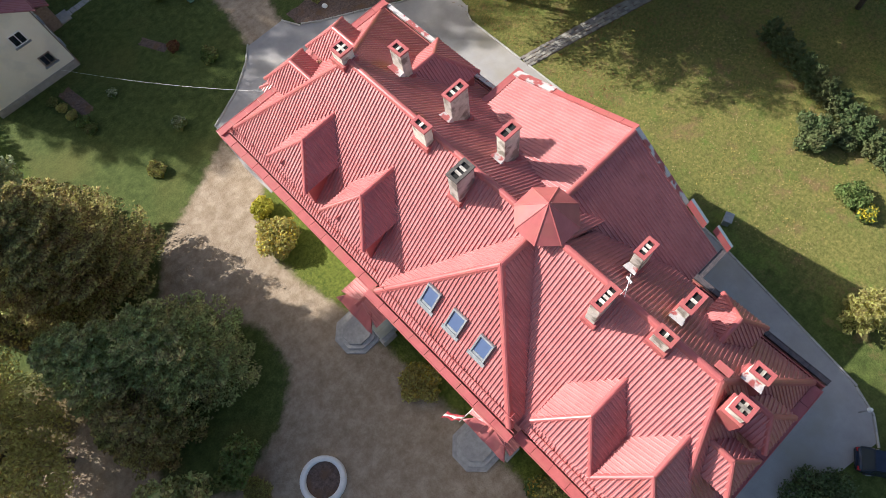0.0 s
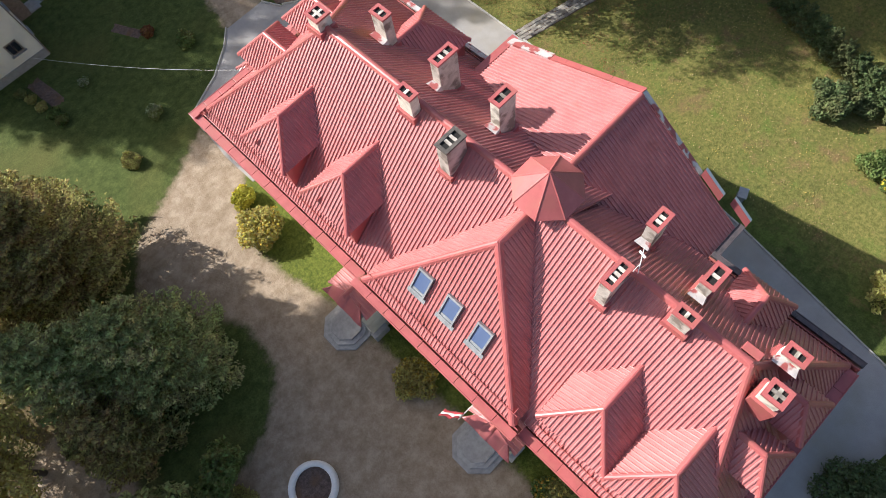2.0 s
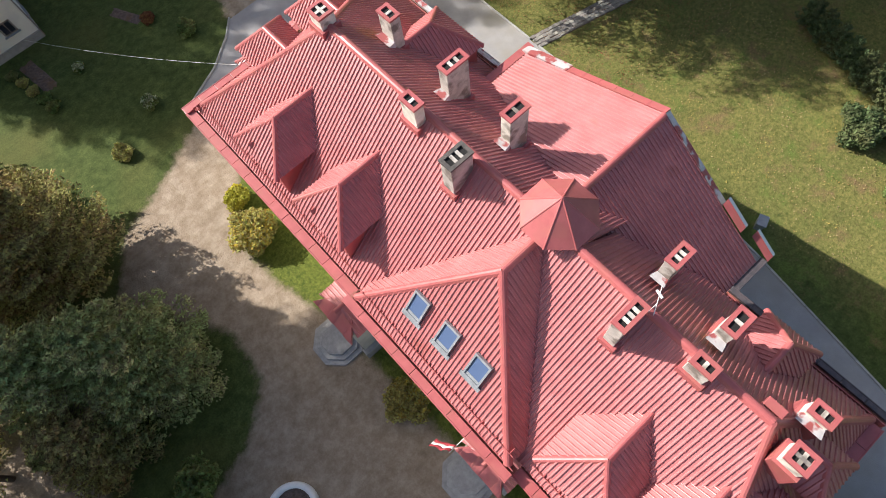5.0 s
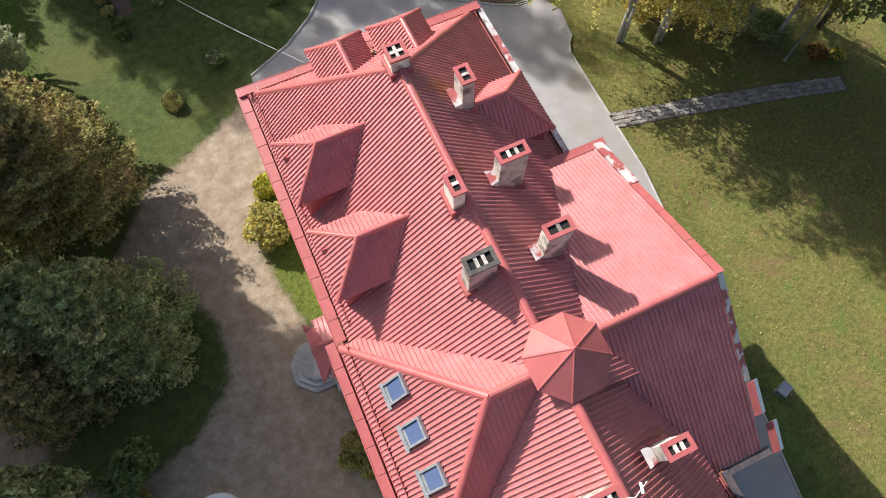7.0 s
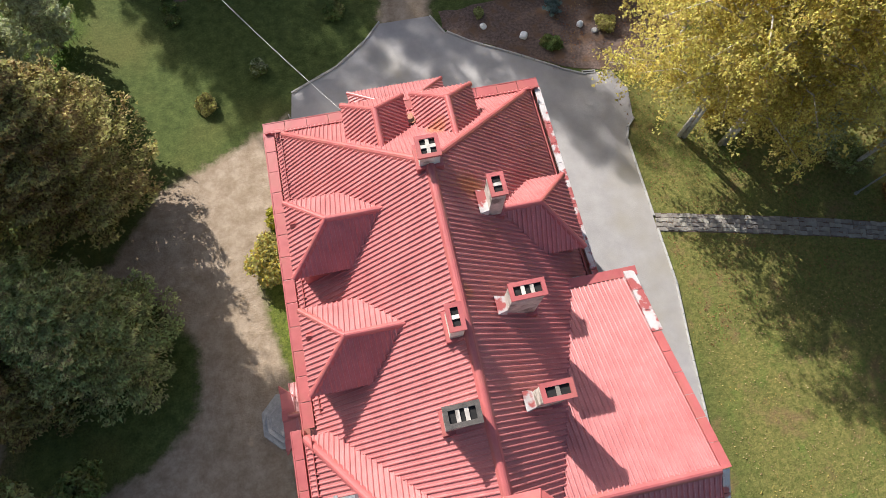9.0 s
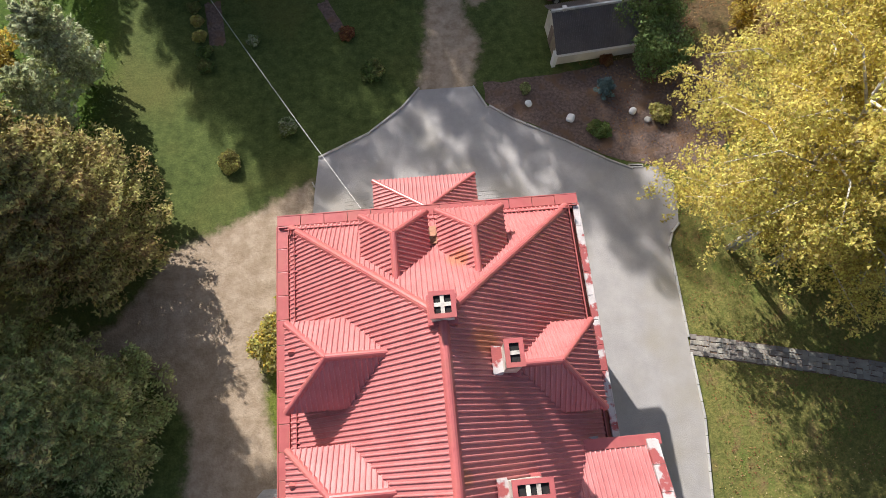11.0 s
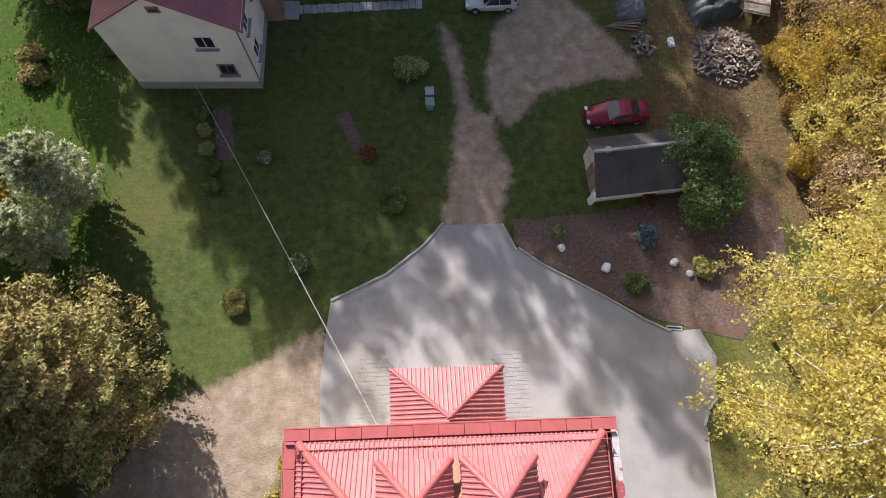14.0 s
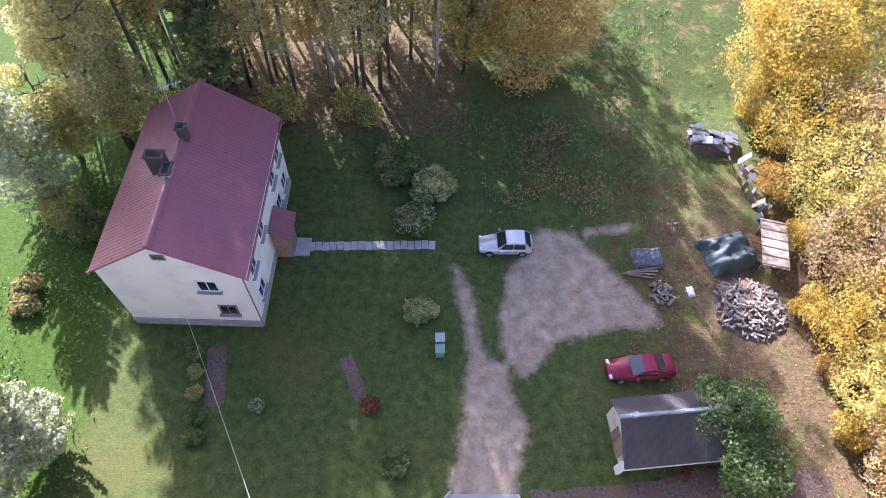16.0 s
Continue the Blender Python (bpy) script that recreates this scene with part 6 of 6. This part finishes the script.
def tall_tree(label, seed, height, mat, leaves):
    """A slender forest tree: a bare stem below, thin foliage in loose tufts above."""
    rng = np.random.default_rng(seed)
    t = thing("forest_tree", label, "tree", (0, 0, 0), 0, "tall trees behind the farmhouse")
    bm = bmesh.new()
    tube(bm, (0, 0, -0.1), (0.15, 0.1, height * 0.5), 0.13, 0.095, 8)
    tube(bm, (0.15, 0.1, height * 0.5), (0, 0.2, height * 0.96), 0.095, 0.02, 7)
    bl = []
    for i in range(46):
        z = height * (0.15 + 0.82 * (i + rng.random()) / 46)
        a = i * 2.4 + rng.uniform(-0.5, 0.5)
        ln = 1.65 * rng.uniform(0.6, 1.15) * (1.15 - 0.6 * max(0, z / height - 0.5))
        end = Vector((math.cos(a) * ln, math.sin(a) * ln, z + ln * 0.45))
        tube(bm, (0.1, 0.1, z), end, 0.028, 0.008, 5)
        bl.append((np.array(end) * np.array([0.8, 0.8, 1]), np.array([0.7, 0.7, 0.85]) * rng.uniform(0.6, 1.1)))
    part("trunk", bm, BARK if seed % 2 else BIRCH, t, smooth=True)
    p, d = blob_points(rng, bl, leaves, 0.9)
    under(leaves_mesh("crown", p, d, 0.17, mat, 1.6, seed), t)
    return t


kinds = [tall_tree("tall slender birch with thinning olive leaves", 41, 26, WOODLEAF, 7500), tall_tree("tall aspen with golden thinning leaves", 42, 25, OLIVEGOLD, 7500),
         tall_tree("tall forest tree with brownish sparse leaves", 44, 26, BROWNGOLD, 7500), tall_tree("tall dark green tree in the wood", 45, 25, GREEN, 4500)]
pattern = [(0, 0, 1, 0, 1, 0, 2, 0, 3, 0)[(i * 7) % 10] for i in range(len(FOREST))]
for i, ((x, y), k) in enumerate(zip(FOREST, pattern)):
    m = pose(x, y, 0, 0, 0, i * 77) @ Matrix.Scale(0.99 + 0.22 * ((i * 37) % 10) / 10 + (0.14 if y < 47 and x > -19 else 0), 4)
    if kinds[k].location.length < 0.01:
        kinds[k].matrix_world = m
    else:
        copy_thing(kinds[k], m)
broad_tree("yellow-green undergrowth behind the farmhouse", (-20.5, 40.0), 4.5, 2.2, WOODLEAF, BARK, 401, 5000, 0.18, 0.02)
broad_tree("olive undergrowth behind the farmhouse", (-13.5, 41.5), 4, 2.2, OLIVE, BARK, 402, 5000, 0.18, 0.02)
broad_tree("brownish undergrowth at the edge of the wood", (-7.0, 42.0), 3.2, 2.0, OLIVE, BARK, 403, 4000, 0.18, 0.02)
cone_tree("dark spruce in the wood", (-19.5, 47.0), 17, 3.2, DEEP, 46, 12000, 0.42, -0.2)
broad_tree("yellow-green lime tree beside the farmhouse", (-24.6, 38.4), 16, 3.5, WOODLEAF, BARK, 47, 20000, 0.2, 0.08)
cone_tree("pale leaved shrubby tree by the meadow", (-28.6, 33.0), 10.5, 2.9, SILVER, 48, 17000, 0.22, 0.5, name="willow", power=0.34)
broad_tree("olive green tree by the meadow", (-28.0, 37.0), 9.5, 2.9, OLIVE, BARK, 404, 13000, 0.18, 0.03)
broad_tree("olive shrubby tree by the meadow", (-26.6, 31.0), 4, 1.8, OLIVE, BARK, 405, 5000, 0.16, 0.03)
broad_tree("green shrub beside the farmhouse lawn", (-24.6, 30.0), 3.2, 1.5, GREEN, BARK, 406, 4000, 0.15, 0.03)
broad_tree("brown-gold oak in full autumn colour", (7.2, 49.2), 13, 6.8, BROWNGOLD, BARK, 51, 38000, 0.2, 0.06, blobs=46, shell=0.8)
broad_tree("golden maple at the corner of the wood", (2.4, 50.0), 9, 3.6, OLIVEGOLD, BARK, 52, 14000, 0.19, 0.08)
broad_tree("large yellow maple beyond the yard", (28.0, 45.5), 12, 5.6, GOLD, BARK, 53, 34000, 0.19, 0.06, blobs=44, shell=0.8)
broad_tree("yellow maple at the far end of the yard", (33.5, 50.5), 13, 5.5, OLIVEGOLD, BARK, 54, 24000, 0.2, 0.06, blobs=40, shell=0.8)
broad_tree("low golden growth at the end of the yard", (26.4, 43.0), 4.0, 2.2, GOLD, BARK, 411, 6000, 0.18, 0.02)
broad_tree("low yellow growth beyond the yard", (30.5, 47.5), 5.0, 2.8, GOLD, BARK, 412, 8000, 0.18, 0.02)
# the golden thicket along the yard
for i, (x, y, h, r, mt) in enumerate(((27.6, 38.5, 9, 4.2, GOLD), (28.2, 32.6, 9, 4.2, PALEGOLD), (28.0, 27.4, 7.5, 3.8, TAN), (27.2, 22.6, 6.5, 3.5, GOLD), (26.6, 18.0, 6, 3.2, PALEGOLD), (26.0, 13.6, 5.5, 3.0, TAN), (25.2, 24.6, 2.6, 1.6, GOLD), (25.6, 20.2, 2.4, 1.5, AMBER), (24.8, 16.0, 2.4, 1.4, GOLD), (26.4, 30.0, 3.0, 1.7, GOLD), (25.9, 35.2, 3.2, 1.8, AMBER),
                                      (32.6, 36.0, 11, 4.8, TAN), (33.0, 29.5, 10, 4.8, TAN), (32.6, 23.5, 9, 4.6, GOLD), (31.8, 17.5, 8, 4.4, TAN), (30.6, 11.6, 8, 4.2, GOLD), (38.5, 33.0, 12, 5.2, GOLD), (38.5, 25.0, 11, 5.2, AMBER), (37.5, 17.0, 11, 5.0, GOLD), (36.5, 9.0, 11, 5.0, OLIVE), (38.0, 42.0, 13, 5.4, AMBER), (44.5, 37.0, 13, 5.6, GOLD), (44.0, 28.0, 13, 5.6, AMBER))):
    broad_tree("tan autumn tree fading in the thicket" if mt is TAN else "amber autumn tree in the thicket" if mt is AMBER else "golden autumn tree in the thicket", (x, y), h, r, mt, BARK, 60 + i, int(3000 + 900 * r * r), 0.145 if h > 4 else 0.12, 0.04, group="thicket trees", blobs=60 if r > 3 else 20, shell=0.9)
# shrubs
broad_tree("spreading green juniper over the shed", (17.3, 16.9), 3.8, 2.7, JUNIPER, BARK, 81, 10000, 0.17, 0.05, name="juniper")
broad_tree("spreading green juniper beside the shed", (18.0, 14.0), 3.0, 2.4, JUNIPER, BARK, 82, 8000, 0.17, 0.05, name="juniper")
cone_tree("small blue spruce in the leafy bed", (13.6, 11.4), 1.5, 0.85, BLUEGREEN, 83, 1800, 0.16, -0.05)
for i, (x, y, r, h, mt, lab, tip) in enumerate((
        (-8.9, -1.9, 1.0, 1.3, FLOWER, "bush covered in yellow flowers by the wall", FLOWER), (-9.5, -5.0, 1.75, 2.2, OLIVE, "leafy green bush turning yellow by the wall", GOLD),
        (-9.2, -20.9, 1.5, 1.8, OLIVE, "green bush with yellowing tips by the bay", GOLD), (-8.4, -31.9, 1.5, 1.6, GREEN, "green bush turning yellow under the eaves", GOLD),
        (-2.3, 31.6, 1.6, 1.8, GREEN, "round pale-tipped bush beside the slab path", SILVER), (-0.8, 34.6, 1.9, 2.0, DEEP, "dark green lilac bush", None), (-3.6, 36.8, 2.0, 2.4, GREEN, "green bush in the shade of the wood", None),
        (-1.7, 24.2, 1.2, 1.2, DEEP, "dark low bush on the lawn", None), (-2.9, 14.2, 0.9, 0.9, GREEN, "low green bush on the lawn", None), (-4.6, 17.7, 0.65, 0.7, RUSSET, "small russet shrub on the lawn", None),
        (-9.0, 10.2, 0.7, 0.8, GREEN, "small pale shrub on the lawn", SILVER), (-13.0, 7.8, 0.85, 0.8, OLIVE, "small olive shrub on the lawn", None), (-11.5, 17.6, 0.5, 0.6, GREEN, "small flowering shrub with white blooms", SILVER),
        (17.2, 9.2, 0.8, 0.9, OLIVE, "sparse shrub in the leafy bed", None), (12.7, 8.2, 0.8, 0.7, GREEN, "low green shrub in the leafy bed", None), (7.9, 11.9, 0.4, 0.9, DEEP, "thin dark shrub in the leafy bed", None), (14.2, 13.9, 0.5, 0.5, RUSSET, "rusty little shrub by the shed", None),
        (25.2, -28.6, 1.7, 2.2, THUJA, "dark green shrub on the lawn", None), (26.6, -30.2, 1.2, 1.3, THUJA, "low dark shrub on the lawn", None), (22.8, -33.4, 1.2, 1.3, GREEN, "pale green shrub in a gravel bed", None), (22.3, -34.9, 0.8, 0.9, GREEN, "bright yellow shrub in a gravel bed", FLOWER),
        (-27.6, 24.2, 1.0, 1.2, YEW, "brown clipped hedge end in the meadow", None), (-27.9, 25.6, 1.0, 1.2, YEW, "brown hedge in the meadow", None), (-14.9, 15.7, 0.6, 0.7, GREEN, "leafy plant at the end of the border", None), (-15.0, 16.9, 0.6, 0.6, GREEN, "leafy plant in the border", None),
        (-15.4, 18.4, 0.5, 0.5, OLIVE, "fading plant in the border", None), (-15.7, 19.8, 0.5, 0.5, OLIVE, "fading plant in the border", None), (-16.0, 21.1, 0.5, 0.5, GREEN, "leafy plant in the border", None), (-22.6, 26.3, 0.7, 0.8, GREEN, "bush beside the farmhouse wall", None),
        (32.4, -8.6, 0.8, 1.2, RUSSET, "orange shrub beside the flagstone path", AMBER), (33.6, -9.4, 0.6, 0.9, GREEN, "bright yellow-green shrub beside the path", FLOWER),
        (29.5, -1.6, 1.6, 2.0, OLIVE, "brownish bush under the birches", None), (30.5, -5.2, 1.6, 1.8, DEEP, "dark bush under the birches", None), (-22.0, -18.5, 1.0, 1.1, OLIVE, "low yellowing bush by the forecourt", None))):
    bush(lab, (x, y), r, h, mt, 100 + i, int(900 + 900 * r * r), 0.15 + 0.03 * r, tips=tip)
bush("rounded green hedge island by the paved drive", (3.6, -43.6), 2.2, 1.2, THUJA, 150, 5000, 0.16, "hedge", category="hedge")
cone_tree("golden-green columnar thuja on the lawn", (15.0, -38.6), 4.6, 1.5, OLIVE, 151, 5000, 0.22, 0.2, power=0.5)
cone_tree("green thuja on the lawn", (16.5, -41.5), 4.2, 1.6, GREEN, 152, 5000, 0.22, 0.2, power=0.5)
hx = cone_tree("clipped dark green thuja in a hedge row", (30.6, -20.6), 2.6, 0.9, THUJA, 153, 4600, 0.14, 0.25, group="thuja hedge row", name="thuja", power=0.45)
for k in range(1, 13):
    copy_thing(hx, pose(30.6 - 0.40 * k, -20.6 - 1.28 * k, 0, 0, 0, k * 70))


def litter(name, count, x0, x1, y0, y1, mat, label, seed, size=0.16, fade=True):
    rng = np.random.default_rng(seed)
    p = np.stack([rng.uniform(x0, x1, count), rng.uniform(y0, y1, count), np.full(count, 0.062)], 1)
    drift = np.array([noise.noise(Vector((q[0] * 0.45, q[1] * 0.45, seed))) + 0.5 * noise.noise(Vector((q[0] * 1.3, q[1] * 1.3, seed))) for q in p])
    p = p[drift > rng.uniform(-0.55, 0.35, count)]
    n = np.tile(np.array([0, 0, 1.0]), (len(p), 1))
    tagged(leaves_mesh(name, p, n, size, mat, 1.3, seed), label, "leaves", kind="stuff")


def weeds(name, count, x0, x1, y0, y1, mat, label, seed, size=0.4):
    """Upright dry stalks in drifts."""
    rng = np.random.default_rng(seed)
    p = np.stack([rng.uniform(x0, x1, count), rng.uniform(y0, y1, count), rng.uniform(0.05, 0.28, count)], 1)
    drift = np.array([noise.noise(Vector((q[0] * 0.3, q[1] * 0.3, seed))) + 0.6 * noise.noise(Vector((q[0] * 1.1, q[1] * 1.1, seed))) for q in p])
    rim = np.hypot((p[:, 0] - (x0 + x1) / 2) * 2 / (x1 - x0), (p[:, 1] - (y0 + y1) / 2) * 2 / (y1 - y0))
    p = p[drift > rng.uniform(-0.35, 0.45, count) + np.maximum(0, rim - 0.45) * 1.1]
    d = rng.normal(0, 1, (len(p), 3)) * np.array([1, 1, 0.3]) + np.array([0, 0, 0.8])
    tagged(leaves_mesh(name, p, d, size, mat, 3.0, seed, np.tile(np.array([0, 0, 1.0]), (len(p), 1))), label, "weeds", kind="stuff")


weeds("dry_weeds", 12000, 2.0, 20.5, 31.0, 45.0, RUSSET, "tall dry dark brown weeds beyond the yard", 211, 0.16)
weeds("brown_weeds", 9000, 3.0, 15.0, 31.0, 43.0, TAN, "tall dry brown weeds beyond the yard", 214, 0.19)
weeds("green_weeds", 9000, -4.0, 20.0, 31.5, 46.0, GREEN, "rough green growth beyond the yard", 212, 0.2)
weeds("meadow_tufts", 9000, -32.0, -20.0, 6.0, 42.0, JUNIPER, "rough green tufts in the west meadow", 213, 0.24)
weeds("field_tufts", 9000, 6.0, 27.0, 42.0, 64.0, JUNIPER, "rough grass tufts in the far field", 215, 0.26)
litter("fallen_leaves", 5000, 14.5, 29, 11, 44, TAN, "fallen yellow leaves on the ground", 201, 0.085)
litter("fallen_leaves", 12000, 12.0, 30, 6, 34, RUSSET, "fallen brown leaves on the ground", 202, 0.09)
litter("fallen_leaves", 9000, 16.2, 34, -16, 4, RUSSET, "fallen brown leaves on the east lawn", 203, 0.075)
litter("fallen_leaves", 4500, 15.5, 30, -34, -14, TAN, "scattered fallen leaves on the lawn", 204, 0.075)


# ---- kerbs, flagstones and pavers ----
def along(points, step):
    """Places and headings every step metres along a broken line."""
    out, carry = [], step / 2
    for p, q in zip(points, points[1:]):
        p, q = Vector((*p, 0)), Vector((*q, 0))
        d = q - p
        while carry < d.length:
            out.append((p + d * (carry / d.length), math.degrees(math.atan2(d.y, d.x))))
            carry += step
        carry -= d.length
    return out


def pieces(name, mesh, parent, places):
    for m in places:
        o = new(name, mesh)
        o.matrix_world = m
        o.parent = parent


def piece_mesh(name, x, y, z0, z1, mat, bevel):
    bm = box(bmesh.new(), -x / 2, x / 2, -y / 2, y / 2, z0, z1, 0)
    if bevel:
        bmesh.ops.bevel(bm, geom=[e for e in bm.edges if e.verts[0].co.z > z0 and e.verts[1].co.z > z0], offset=bevel, segments=1, affect="EDGES")
    me = bpy.data.meshes.new(name)
    bm.to_mesh(me)
    bm.free()
    me.materials.append(mat)
    return me


kerb = thing("kerb", "raised concrete kerb round the paved drive", "kerb", kind="structure")
stone_mesh = piece_mesh("kerbstone", 0.97, 0.13, -0.05, 0.16, KERB, 0.02)
lines = ([(-7.0, 7.75), (-3.5, 9.35), (-1.0, 11.25), (0.2, 12.6)], [(4.2, 12.6), (4.85, 11.15), (6.65, 9.75), (10.25, 7.65), (13.05, 5.85), (14.4, 5.15)],
         [(16.85, 0.9), (16.25, 0.3), (15.85, -0.6), (15.75, -6.5)], [(15.7, -7.7), (15.65, -11.6), (15.05, -16), (14.35, -22), (13.35, -29.4), (11.35, -41), (10.4, -43.1), (9.0, -44.3)])
for line in lines:
    pieces("kerbstone", stone_mesh, kerb, [pose(p.x, p.y, 0, 0, 0, a) for p, a in along(line, 1.0)])

COBBLE = material("worn_path_stone", (0.19, 0.17, 0.145), (0.33, 0.30, 0.26), 3, 0.9, bump=0.5, hue=0.06)
flag_path = thing("flagstone_path", "path of grey flagstones across the lawn", "path", kind="structure")
flat = [piece_mesh("flagstone", 0.36 + 0.05 * k, 0.31 - 0.02 * k, 0.0, 0.04, COBBLE, 0.012) for k in range(3)]
rp = random.Random(4)
LANE = [(15.75, -7.2), (20.9, -8.4), (27.0, -9.9), (33.0, -11.6)]
bm = bmesh.new()
for p, q in zip(LANE, LANE[1:]):
    p, q = Vector((*p, 0.012)), Vector((*q, 0.012))
    w = Vector((-(q - p).y, (q - p).x, 0)).normalized() * 0.68
    bm.faces.new([bm.verts.new(c) for c in (p - w, q - w, q + w, p + w)])
ob = part("path_bed", bm, MULCH, flag_path, "earth between the stones")
ob.modifiers.new("depth", "SOLIDIFY").thickness = 0.04
for row in (-0.48, -0.16, 0.16, 0.48):
    for k, (p, a) in enumerate(along(LANE, 0.41)):
        n = Vector((-math.sin(radians(a)), math.cos(radians(a)), 0))
        q = p + n * (row + rp.uniform(-0.04, 0.04))
        pieces("flagstone", flat[(k + int(row * 10)) % 3], flag_path, [pose(q.x, q.y, 0.014 + rp.uniform(0, 0.012), 0, 0, a + rp.uniform(-6, 6))])

paver_mesh = piece_mesh("paver", 0.245, 0.245, 0.0, 0.02, PAVING, 0.006)
apron = thing("paver_apron", "pale block pavers beside the porch", "paving", kind="structure")
count = 0
for x0, x1 in ((-5.2, -3.1), (3.1, 5.2)):
    y = 0.35
    while y < 4.6:
        x = x0 + (0.13 if int(y / 0.27) % 2 else 0)
        while x < x1 and count < 300:
            pieces("paver", paver_mesh, apron, [pose(x, y, 0.042, 0, 0, 0)])
            count += 1
            x += 0.27
        y += 0.27
